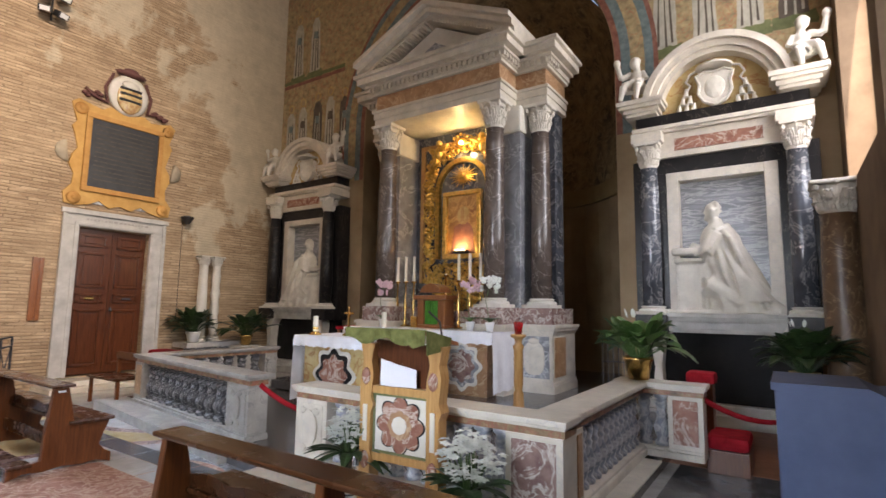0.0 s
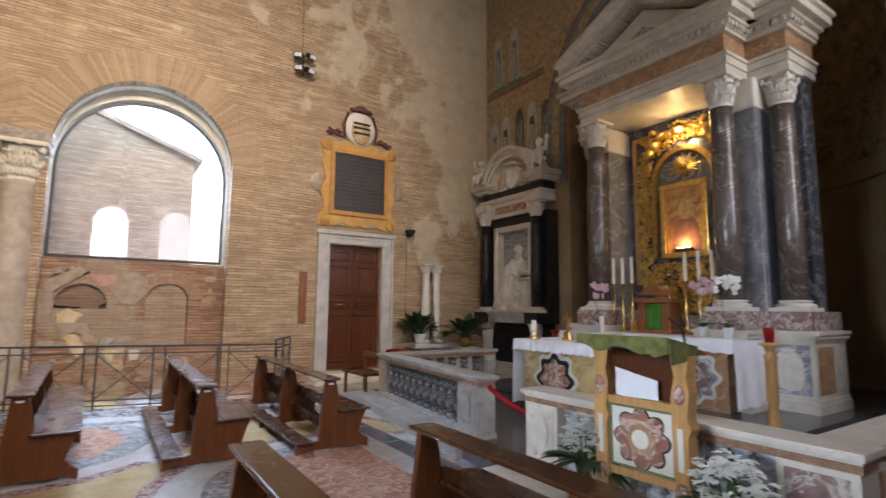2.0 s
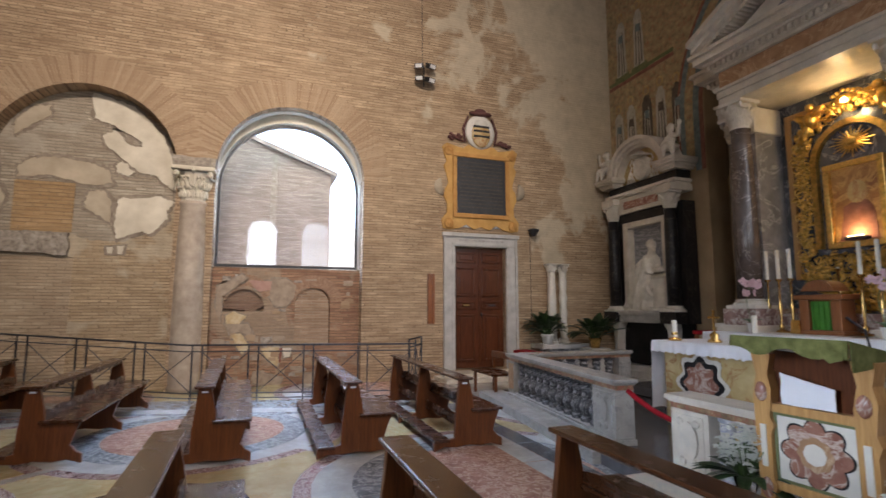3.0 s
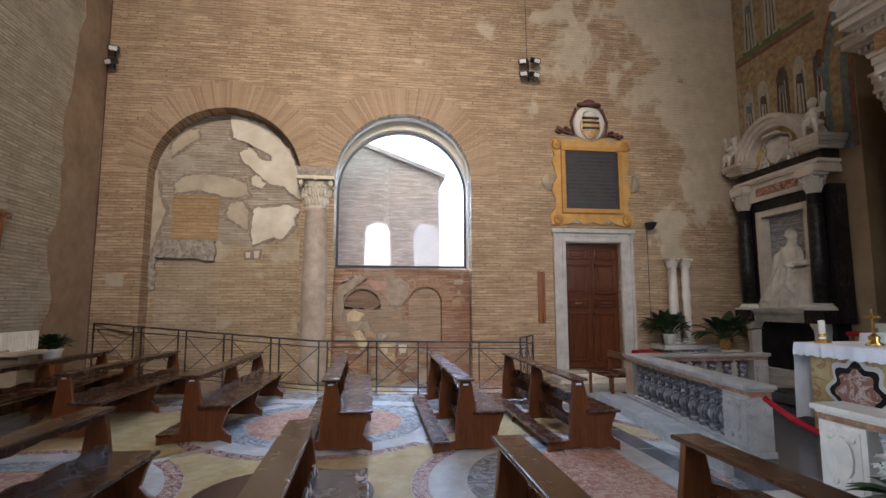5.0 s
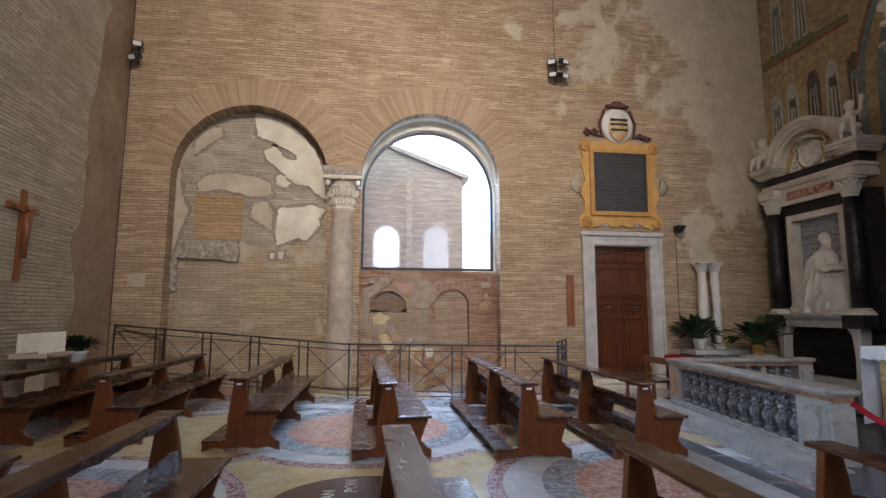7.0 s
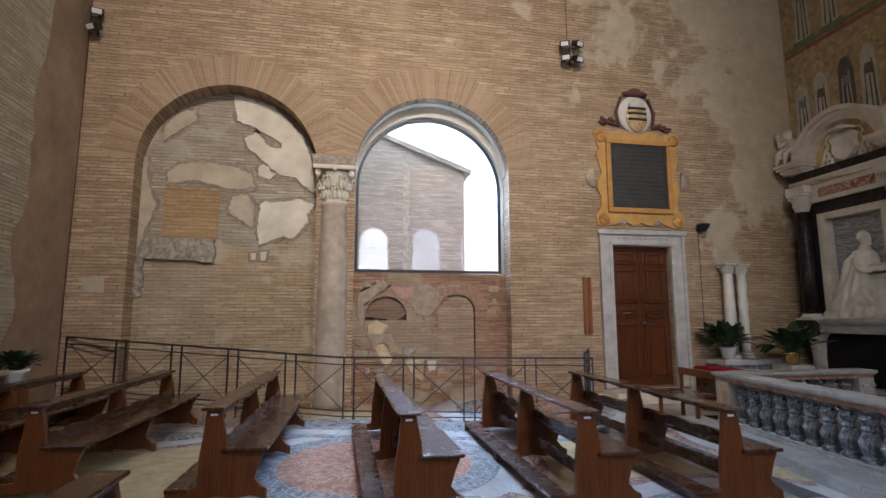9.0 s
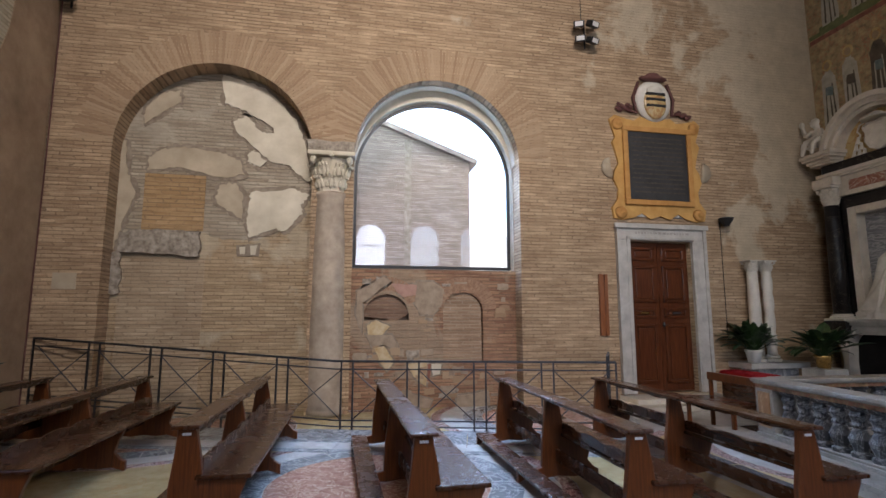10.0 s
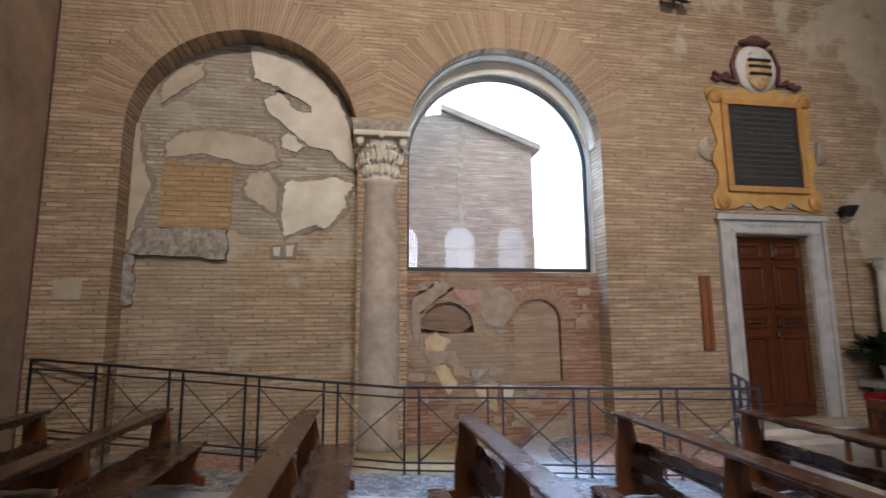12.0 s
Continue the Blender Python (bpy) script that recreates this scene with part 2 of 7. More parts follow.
COLUMN_DARK = stone("dark_veined_marble", (0.065, 0.049, 0.042), (0.14, 0.108, 0.092), 3, 0.22, vein=(0.34, 0.29, 0.25), vein_scale=0.8, vein_width=0.005, grime=0.1)
COLUMN_BLUE = stone("blue_grey_marble", (0.045, 0.05, 0.06), (0.11, 0.12, 0.14), 3, 0.2, vein=(0.30, 0.30, 0.31), vein_scale=1.5, vein_width=0.02, grime=0.1)
PILASTER_GREY = stone("pale_grey_marble", (0.13, 0.13, 0.14), (0.27, 0.27, 0.285), 3, 0.3, vein=(0.40, 0.40, 0.40), vein_scale=1.2, vein_width=0.02, grime=0.2)
NICHE_MARBLE = stone("streaked_grey_marble", (0.13, 0.135, 0.15), (0.26, 0.27, 0.29), 3, 0.3, vein=(0.42, 0.42, 0.43), vein_scale=1.6, vein_width=0.06, stretch=5.0)
RED_MARBLE = stone("red_marble", (0.22, 0.09, 0.065), (0.42, 0.21, 0.15), 6, 0.25, vein=(0.60, 0.48, 0.40), vein_scale=3, vein_width=0.035)
PURPLE_MARBLE = stone("purple_breccia", (0.16, 0.09, 0.085), (0.36, 0.24, 0.21), 7, 0.25, vein=(0.60, 0.54, 0.48), vein_scale=4, vein_width=0.05)
YELLOW_MARBLE = stone("yellow_marble", (0.46, 0.32, 0.13), (0.64, 0.50, 0.26), 4, 0.25, vein=(0.40, 0.20, 0.09), vein_scale=2, vein_width=0.03)
BROWN_MARBLE = stone("brown_alabaster", (0.26, 0.13, 0.06), (0.48, 0.29, 0.16), 4, 0.3, vein=(0.54, 0.38, 0.24), vein_scale=2, vein_width=0.022)
# greyer copy of WHITE_MARBLE, darkened for the shade on the west balustrade
SHADED_MARBLE = stone("shaded_grey_marble", (0.24, 0.225, 0.20), (0.41, 0.385, 0.345), 4, 0.5, vein=(0.22, 0.21, 0.20), vein_scale=2.2, vein_width=0.02)
BAND = stone("patchy_breccia", (0.10, 0.06, 0.035), (0.46, 0.31, 0.17), 11, 0.35, vein=(0.30, 0.10, 0.07), vein_scale=7, vein_width=0.05)
FLOOR_WHITE = stone("floor_white_marble", (0.34, 0.335, 0.32), (0.54, 0.53, 0.51), 3, 0.16, vein=(0.40, 0.39, 0.37), vein_scale=2, vein_width=0.03)
FLOOR_GREY = stone("floor_grey_marble", (0.13, 0.14, 0.15), (0.26, 0.27, 0.285), 5, 0.16, vein=(0.40, 0.41, 0.42), vein_scale=4, vein_width=0.05)
FLOOR_RED = stone("floor_red_marble", (0.26, 0.12, 0.085), (0.44, 0.25, 0.19), 9, 0.16, vein=(0.52, 0.36, 0.28), vein_scale=5, vein_width=0.05)
FLOOR_YELLOW = stone("floor_yellow_marble", (0.34, 0.25, 0.115), (0.52, 0.43, 0.255), 3.5, 0.16, vein=(0.42, 0.28, 0.13), vein_scale=0.9, vein_width=0.012)
FLOOR_WINE = stone("floor_wine_marble", (0.11, 0.035, 0.035), (0.26, 0.11, 0.10), 12, 0.18, vein=(0.55, 0.45, 0.42), vein_scale=14, vein_width=0.07)
FLOOR_DARK = stone("floor_dark_slate", (0.06, 0.06, 0.065), (0.12, 0.12, 0.125), 4, 0.2)
DISC_STONE = stone("dark_red_slab", (0.045, 0.022, 0.02), (0.085, 0.045, 0.04), 5, 0.2)
COTTO = stone("terracotta_floor", (0.20, 0.075, 0.035), (0.32, 0.14, 0.07), 6, 0.5)
PEW_WOOD = wood("pew_walnut", (0.022, 0.007, 0.003), (0.080, 0.028, 0.010), 0.27, 0, coat=0.4)
PEW_END = wood("pew_end_walnut", (0.046, 0.013, 0.004), (0.185, 0.058, 0.016), 0.36, 2, coat=0.1)
DOOR_WOOD = wood("door_walnut", (0.034, 0.009, 0.004), (0.155, 0.047, 0.017), 0.28, 2)
OAK = wood("carved_oak", (0.34, 0.155, 0.045), (0.64, 0.37, 0.14), 0.4, 2)
MID_WOOD = wood("mahogany", (0.16, 0.05, 0.018), (0.33, 0.125, 0.045), 0.35, 2)
IRON = metal("dark_iron", (0.10, 0.10, 0.11), 0.5, 0.6)
GOLD = metal("gilding", (0.90, 0.58, 0.17), 0.32, 0.5)
BRASS = metal("brass", (0.80, 0.52, 0.18), 0.25, 0.5)
OCHRE_STUCCO = stone("ochre_stucco", (0.46, 0.24, 0.06), (0.62, 0.37, 0.12), 4, 0.8, grime=0.3)
ORANGE_STUCCO = stone("orange_stucco", (0.42, 0.20, 0.05), (0.56, 0.30, 0.09), 4, 0.8)
MAROON = stone("maroon_paint", (0.09, 0.03, 0.025), (0.17, 0.07, 0.06), 5, 0.8)
SLATE = stone("slate_tablet", (0.022, 0.021, 0.022), (0.05, 0.048, 0.047), 3, 0.45)
FAINT_GREY = stone("worn_carved_letters", (0.28, 0.26, 0.235), (0.42, 0.40, 0.37), 9, 0.8)
FAINT = stone("worn_letter_paint", (0.045, 0.040, 0.034), (0.10, 0.086, 0.068), 14, 0.8)
DOOR_FRAME = stone("grey_travertine", (0.38, 0.36, 0.33), (0.56, 0.54, 0.50), 4, 0.55, grime=0.3)
CLOTH = stone("white_linen", (0.72, 0.72, 0.74), (0.84, 0.84, 0.86), 6, 0.9, spec=0.1, grime=0.0)
RED_CLOTH = stone("red_velvet", (0.22, 0.008, 0.012), (0.40, 0.02, 0.03), 8, 0.95, spec=0.1)
GREEN_CLOTH = stone("green_brocade", (0.075, 0.085, 0.02), (0.20, 0.20, 0.07), 12, 0.8, spec=0.2)
BRIGHT_GREEN = stone("green_silk", (0.02, 0.15, 0.005), (0.06, 0.30, 0.02), 6, 0.6)
BLUE_COVER = stone("blue_grey_cover", (0.085, 0.115, 0.21), (0.13, 0.165, 0.28), 2, 0.6, spec=0.3)
WAX = stone("candle_wax", (0.72, 0.68, 0.58), (0.82, 0.79, 0.70), 5, 0.5, grime=0.0)
PAPER = stone("white_paper", (0.74, 0.74, 0.76), (0.82, 0.82, 0.84), 3, 0.9, grime=0.0)
LEAF = stone("dark_green_leaf", (0.012, 0.030, 0.010), (0.045, 0.085, 0.028), 9, 0.35, grime=0.1)
LEAF_LIGHT = stone("green_leaf", (0.03, 0.075, 0.018), (0.10, 0.18, 0.05), 9, 0.35, grime=0.1)
PETAL = stone("white_petal", (0.66, 0.68, 0.60), (0.82, 0.83, 0.78), 12, 0.6, grime=0.0)
PINK = stone("pink_petal", (0.55, 0.32, 0.36), (0.74, 0.55, 0.58), 12, 0.6, grime=0.0)
POT = stone("white_ceramic_pot", (0.66, 0.65, 0.63), (0.78, 0.77, 0.75), 3, 0.3, grime=0.1)
PICTURE = stone("old_panel_painting", (0.20, 0.07, 0.02), (0.55, 0.30, 0.09), 4, 0.4, vein=(0.60, 0.36, 0.12), vein_scale=2.5, vein_width=0.06)
BLACK_PAINT = stone("black_metal_paint", (0.010, 0.010, 0.010), (0.022, 0.022, 0.024), 5, 0.5)
OUTSIDE_WALL = stone("sunlit_plaster", (0.66, 0.62, 0.55), (0.78, 0.75, 0.69), 1.0, 0.9)
ROOF = stone("roof_tiles", (0.20, 0.15, 0.12), (0.34, 0.27, 0.22), 3, 0.9)

glass = Tree("window_glass", 0.02)
glass.b.inputs["Transmission Weight"].default_value = 1.0
glass.b.inputs["IOR"].default_value = 1.45
glass.color((0.97, 0.98, 1.0))
GLASS = glass.m
redglass = Tree("red_glass", 0.1)
redglass.b.inputs["Transmission Weight"].default_value = 0.6
redglass.color((0.5, 0.01, 0.01))
RED_GLASS = redglass.m
skyglow = Tree("bright_sky", 0.9)
skyglow.color((0.5, 0.6, 0.7))
skyglow.b.inputs["Emission Color"].default_value = (0.52, 0.74, 1.0, 1)
skyglow.b.inputs["Emission Strength"].default_value = 1.5
SKY_GLOW = skyglow.m
glow = Tree("lamp_bulb", 0.4)
glow.color((1, 0.8, 0.4))
glow.b.inputs["Emission Color"].default_value = (1, 0.72, 0.28, 1)
glow.b.inputs["Emission Strength"].default_value = 14
BULB = glow.m

# ---- shape helpers ----
def thing(name, label, category, place=(0, 0, 0), turn=0, group="", kind=""):
    ob = new(name)
    ob.empty_display_size = 0.1
    ob.matrix_world = pose(*place, 0, 0, turn)
    return tagged(ob, label, category, group, kind)


def mesh_object(name, bm, material, smooth=False):
    me = bpy.data.meshes.new(name)
    bm.to_mesh(me)
    bm.free()
    me.materials.append(material)
    if smooth:
        me.polygons.foreach_set("use_smooth", [True] * len(me.polygons))
    return new(name, me)


def part(name, bm, material, parent, label="", smooth=False):
    ob = mesh_object(name, bm, material, smooth)
    ob.parent = parent
    return tagged(ob, label)


def solid(name, bm, material, label, category, kind="", group="", smooth=False):
    return tagged(mesh_object(name, bm, material, smooth), label, category, group, kind)


def B():
    return bmesh.new()


def box(bm, x0, x1, y0, y1, z0, z1, bevel=0.0):
    r = bmesh.ops.create_cube(bm, size=1.0)
    vs = r["verts"]
    for v in vs:
        v.co = ((x0 + x1) / 2 + v.co.x * (x1 - x0), (y0 + y1) / 2 + v.co.y * (y1 - y0), (z0 + z1) / 2 + v.co.z * (z1 - z0))
    if bevel:
        es = {e for v in vs for e in v.link_edges}
        bmesh.ops.bevel(bm, geom=list(es), offset=bevel, segments=2, affect="EDGES", profile=0.6)
    return bm


def lathe(bm, profile, n=16, center=(0, 0, 0), stretch=(1, 1)):
    """A turned form: profile of (radius, height) from below to above."""
    rings = []
    for r, z in profile:
        rings.append([bm.verts.new((center[0] + r * stretch[0] * math.cos(2 * math.pi * i / n), center[1] + r * stretch[1] * math.sin(2 * math.pi * i / n), center[2] + z)) for i in range(n)])
    for a, b in zip(rings, rings[1:]):
        for i in range(n):
            bm.faces.new((a[i], a[(i + 1) % n], b[(i + 1) % n], b[i]))
    bm.faces.new(rings[0][::-1])
    bm.faces.new(rings[-1])
    return bm


def prism(bm, outline, d0, d1, plane="xz"):
    """An outline in a plane, pulled from d0 to d1 across it."""
    def at(a, b, d):
        return {"xz": (a, d, b), "yz": (d, a, b), "xy": (a, b, d)}[plane]
    lo = [bm.verts.new(at(a, b, d0)) for a, b in outline]
    hi = [bm.verts.new(at(a, b, d1)) for a, b in outline]
    n = len(outline)
    fs = [bm.faces.new(lo[::-1]), bm.faces.new(hi)]
    fs += [bm.faces.new((lo[i], lo[(i + 1) % n], hi[(i + 1) % n], hi[i])) for i in range(n)]
    bmesh.ops.recalc_face_normals(bm, faces=fs)
    return bm


def tube(bm, points, r, n=8, r_end=None):
    """A round bar along a line of points."""
    pts = [Vector(p) for p in points]
    rings = []
    for i, p in enumerate(pts):
        d = (pts[min(i + 1, len(pts) - 1)] - pts[max(i - 1, 0)]).normalized()
        u = d.orthogonal().normalized() if i == 0 else (u - d * u.dot(d)).normalized()
        w = d.cross(u)
        rr = r if r_end is None else r + (r_end - r) * i / (len(pts) - 1)
        rings.append([bm.verts.new(p + (u * math.cos(2 * math.pi * k / n) + w * math.sin(2 * math.pi * k / n)) * rr) for k in range(n)])
    for a, b in zip(rings, rings[1:]):
        for k in range(n):
            bm.faces.new((a[k], a[(k + 1) % n], b[(k + 1) % n], b[k]))
    bm.faces.new(rings[0][::-1])
    bm.faces.new(rings[-1])
    return bm


def ball(bm, center, r, sub=2, m=None):
    mat = Matrix.Translation(center) @ (m or Matrix()) @ (Matrix.Diagonal((*r, 1)) if isinstance(r, tuple) else Matrix.Scale(r, 4))
    bmesh.ops.create_icosphere(bm, subdivisions=sub, radius=1.0, matrix=mat)
    return bm


def cone(bm, a, b, ra, rb, n=12):
    return tube(bm, [a, Vector(a).lerp(Vector(b), 0.5), b], ra, n, rb)


def weld(bm):
    """Joins neighbours that touch and drops the walls between them."""
    bmesh.ops.remove_doubles(bm, verts=bm.verts[:], dist=0.0004)
    bm.verts.index_update()
    seen = {}
    for f in bm.faces:
        seen.setdefault(frozenset(v.index for v in f.verts), []).append(f)
    bmesh.ops.delete(bm, geom=[f for fs in seen.values() if len(fs) > 1 for f in fs], context="FACES_ONLY")
    bmesh.ops.recalc_face_normals(bm, faces=bm.faces[:])
    return bm


def arc(cx, cz, r, a0, a1, n):
    return [(cx + r * math.cos(radians(a0 + (a1 - a0) * i / n)), cz + r * math.sin(radians(a0 + (a1 - a0) * i / n))) for i in range(n + 1)]


def ragged(outline, amount, seed, steps=6):
    """An outline with broken, uneven edges."""
    rnd = random.Random(seed)
    out = []
    n = len(outline)
    for i in range(n):
        (a, b), (c, d) = outline[i], outline[(i + 1) % n]
        for k in range(steps):
            f = k / steps
            s = 0.35 if k == 0 else 1.0
            out.append((a + (c - a) * f + rnd.uniform(-amount, amount) * s, b + (d - b) * f + rnd.uniform(-amount, amount) * s))
    return out


def wall_with_openings(y0, y1, z0, z1, arches, x0, x1):
    """A wall in the y-z plane from x0 to x1, with arched openings (ya, yb, sill, spring)."""
    bm = B()
    edges = sorted({y0, y1, *[a[0] for a in arches], *[a[1] for a in arches]})
    for a, b in zip(edges, edges[1:]):
        hole = next((h for h in arches if h[0] <= a and b <= h[1]), None)
        if not hole:
            prism(bm, [(a, z0), (b, z0), (b, z1), (a, z1)], x0, x1, "yz")
            continue
        ya, yb, sill, spring = hole[:4]
        c, r = (ya + yb) / 2, (yb - ya) / 2
        if sill > z0:
            prism(bm, [(a, z0), (b, z0), (b, sill), (a, sill)], x0, x1, "yz")
        if spring is None:
            prism(bm, [(a, hole[4]), (b, hole[4]), (b, z1), (a, z1)], x0, x1, "yz")
            continue
        curve = arc(c, spring, r, 180, 0, 28)
        for (p, q), (s, t) in zip(curve, curve[1:]):
            prism(bm, [(p, q), (s, t), (s, z1), (p, z1)], x0, x1, "yz")
    return bm


# ---- the large structure ----
WX = -12.0      # face of the brick wall
RX = 0.85       # face of the opposite wall
AY = 10.0       # face of the altar wall
LY = -5.65      # face of the wall with the crucifix
TOP = 12.0
NICHE = (-4.65, -1.28, -0.3, 4.62)     # blind arch
BAY = (-0.52, 2.74, -0.3, 4.72)        # arch with the window
MID_Y, APSE_R = -5.55, 3.15
EAST_WINDOWS = [(y - 0.73, y + 0.73, 3.1, 5.35) for y in (0.55, 3.1, 5.5)] + [(6.7, 9.3, 3.35, 7.4)]

bm = wall_with_openings(LY - 0.5, AY + 0.5, -0.3, TOP, [NICHE, BAY, (5.07, 6.48, 0.2, None, 3.24)], WX - 0.42, WX)
wall_west = solid("wall_west", bm, BRICK, "tan Roman brick wall with blind arch and window", "wall", "structure")
bm = B()
box(bm, WX - 0.75, WX - 0.42, NICHE[0] - 0.2, NICHE[1] + 0.2, -0.3, 7.2)
solid("niche_wall", bm, BRICK_NICHE, "brick infill of the blind arch with plaster remains", "wall", "structure")
bm = B()
box(bm, WX - 0.90, WX - 0.62, BAY[0] - 0.2, BAY[1] + 0.2, -0.3, 2.62)
solid("parapet_wall", bm, BRICK_RUIN, "patched brick parapet below the arched window", "wall", "structure")
bm = wall_with_openings(BAY[0] - 0.3, BAY[1] + 0.3, 2.62, TOP, [(-0.53, 2.73, 2.62, 4.48)], WX - 0.72, WX - 0.425)
solid("window_surround", bm, PLASTER, "pale plastered reveal round the arched window", "wall", "structure")
bm = B()
inner, outer = arc(1.11, 4.72, 1.604, 178, 2, 30), arc(1.11, 4.72, 1.628, 178, 2, 30)
for k in range(30):
    prism(bm, [inner[k], inner[k + 1], outer[k + 1], outer[k]], WX - 0.42, WX - 0.20, "yz")
weld(bm)
solid("arch_lining", bm, PLASTER, "pale plaster lining under the window arch", "wall", "structure")
bm = B()
box(bm, WX - 0.75, WX - 0.42, 4.8, 6.8, -0.3, 4.6)
solid("doorway_back", bm, BRICK_RUIN, "brick closing wall behind the doorway", "wall", "structure")

bm = B()
# gap from x -4.3 to -0.5 is added for the south fill lamp
for a, b, c, d in ((WX - 0.9, -4.3, -0.3, TOP), (-0.5, RX + 1.0, -0.3, TOP), (-4.3, -0.5, -0.3, 1.5), (-4.3, -0.5, 4.9, TOP)):
    box(bm, a, b, LY - 0.5, LY, c, d)
weld(bm)
solid("wall_south", bm, BRICK_LEFT, "greyish washed brick wall with a crucifix", "wall", "structure")
bm = B()
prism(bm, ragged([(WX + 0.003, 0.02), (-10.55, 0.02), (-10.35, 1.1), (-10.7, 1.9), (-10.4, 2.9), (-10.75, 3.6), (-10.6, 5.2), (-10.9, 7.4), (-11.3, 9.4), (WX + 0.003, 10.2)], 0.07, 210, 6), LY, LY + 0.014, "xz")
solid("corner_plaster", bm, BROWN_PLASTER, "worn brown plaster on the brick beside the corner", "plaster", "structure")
bm = B()
tube(bm, [(WX + 0.03, LY + 0.03, 0.0), (WX + 0.035, LY + 0.035, 3.0), (WX + 0.03, LY + 0.03, 9.0)], 0.012, 6)
solid("corner_pipe", bm, MAROON, "thin brown pipe running up the wall corner", "pipe")
# unseen slab, added only to keep sun out of the south opening
bm = B()
box(bm, -5.0, 0.2, LY - 4.2, LY - 0.5, 5.0, 5.2)
solid("porch_roof", bm, CEILING, "plain brown slab added out of view to block the sun", "roof", "structure")
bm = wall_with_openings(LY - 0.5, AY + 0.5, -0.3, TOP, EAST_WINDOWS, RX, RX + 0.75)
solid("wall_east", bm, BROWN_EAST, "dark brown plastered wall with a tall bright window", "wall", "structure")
# altar wall left and right of the apse, and above its arch
bm = B()
for a, b in ((WX, MID_Y - APSE_R), (MID_Y + APSE_R, RX)):
    box(bm, a, b, AY, AY + 0.6, -0.3, TOP)
curve = arc(MID_Y, 6.3, APSE_R, 180, 0, 28)
for (p, q), (s, t) in zip(curve, curve[1:]):
    prism(bm, [(p, q), (s, t), (s, TOP), (p, TOP)], AY, AY + 0.6, "xz")
solid("wall_north", bm, BROWN_WALL, "dark brown painted altar wall with an apse arch", "wall", "structure")
# apse: half cylinder and half dome
bm = B()
rows = [(APSE_R, z) for z in np.linspace(-0.3, 6.3, 8)] + [(APSE_R * math.cos(radians(a)), 6.3 + APSE_R * math.sin(radians(a))) for a in range(10, 91, 10)]
grid = [[bm.verts.new((MID_Y + r * math.cos(radians(a)), AY + 0.6 + r * math.sin(radians(a)), z)) for a in range(0, 181, 9)] for r, z in rows]
for a, b in zip(grid, grid[1:]):
    for i in range(len(a) - 1):
        bm.faces.new((a[i], a[i + 1], b[i + 1], b[i]))
apse = solid("apse", bm, APSE_PAINT, "dark painted apse with a half dome", "apse", "structure", smooth=True)
bm = B()
for a in range(0, 180, 6):
    prism(bm, [(MID_Y + r * math.cos(radians(k)), AY + 0.6 + r * math.sin(radians(k))) for r, k in ((APSE_R - 0.005, a), (APSE_R - 0.005, a + 6), (APSE_R - 0.12, a + 6), (APSE_R - 0.12, a))], 4.35, 4.75, "xy")
solid("apse_cornice", bm, OCHRE_WALL, "plain ochre cornice band round the apse", "trim", "structure")
bm = B()
for a in range(0, 180, 9):
    prism(bm, [(MID_Y + r * math.cos(radians(k)), AY + 0.6 + r * math.sin(radians(k))) for r, k in ((APSE_R - 0.004, a), (APSE_R - 0.004, a + 9), (APSE_R - 0.03, a + 9), (APSE_R - 0.03, a))], 0.0, 4.34, "xy")
solid("apse_lower_wall", bm, BROWN_WALL, "plain brown lower wall of the apse", "wall", "structure")
bm = B()
box(bm, WX - 0.9, RX + 1.0, LY - 0.5, AY + 4.2, TOP, TOP + 0.3)
solid("ceiling", bm, CEILING, "plain plastered ceiling high above", "ceiling", "structure")

# painted zone on the altar wall, with framing bands and plain robed shapes
bm = B()
for a, b in ((WX + 0.02, MID_Y - APSE_R - 0.02), (MID_Y + APSE_R + 0.02, RX - 0.02)):
    box(bm, a, b, AY - 0.012, AY - 0.002, 5.3, TOP)
curve = arc(MID_Y, 6.3, APSE_R + 0.02, 180, 0, 28)
for (p, q), (s, t) in zip(curve, curve[1:]):
    prism(bm, [(p, q), (s, t), (s, TOP), (p, TOP)], AY - 0.012, AY - 0.002, "xz")
weld(bm)
wall_painting = solid("wall_painting", bm, MOSAIC, "dim ochre and brown painted figures on the wall", "mural", "structure")
for r0, r1, m_, off in ((APSE_R + 0.02, APSE_R + 0.13, RED_PAINT, 0.016), (APSE_R + 0.13, APSE_R + 0.30, BLUE_PAINT, 0.018), (APSE_R + 0.30, APSE_R + 0.55, MOSAIC, 0.02), (APSE_R + 0.55, APSE_R + 0.70, BLUE_PAINT, 0.018), (APSE_R + 0.70, APSE_R + 0.78, RED_PAINT, 0.016)):
    bm = B()
    o, i = arc(MID_Y, 6.3, r1, 180, 0, 36), arc(MID_Y, 6.3, r0, 180, 0, 36)
    o, i = [(MID_Y - r1, 4.9)] + o + [(MID_Y + r1, 4.9)], [(MID_Y - r0, 4.9)] + i + [(MID_Y + r0, 4.9)]
    for k in range(len(o) - 1):
        prism(bm, [i[k], i[k + 1], o[k + 1], o[k]], AY - off - 0.006, AY - 0.012, "xz")
    part("painted_band", bm, m_, wall_painting)
for x0, x1 in ((WX + 0.05, MID_Y - APSE_R - 0.8), (MID_Y + APSE_R + 0.8, RX - 0.05)):
    for z, m_ in ((8.0, RED_PAINT), (8.12, GREEN_PAINT), (5.35, RED_PAINT)):
        bm = B()
        box(bm, x0, x1, AY - 0.02, AY - 0.012, z, z + 0.1)
        part("painted_band", bm, m_, wall_painting)
rnd = random.Random(5)
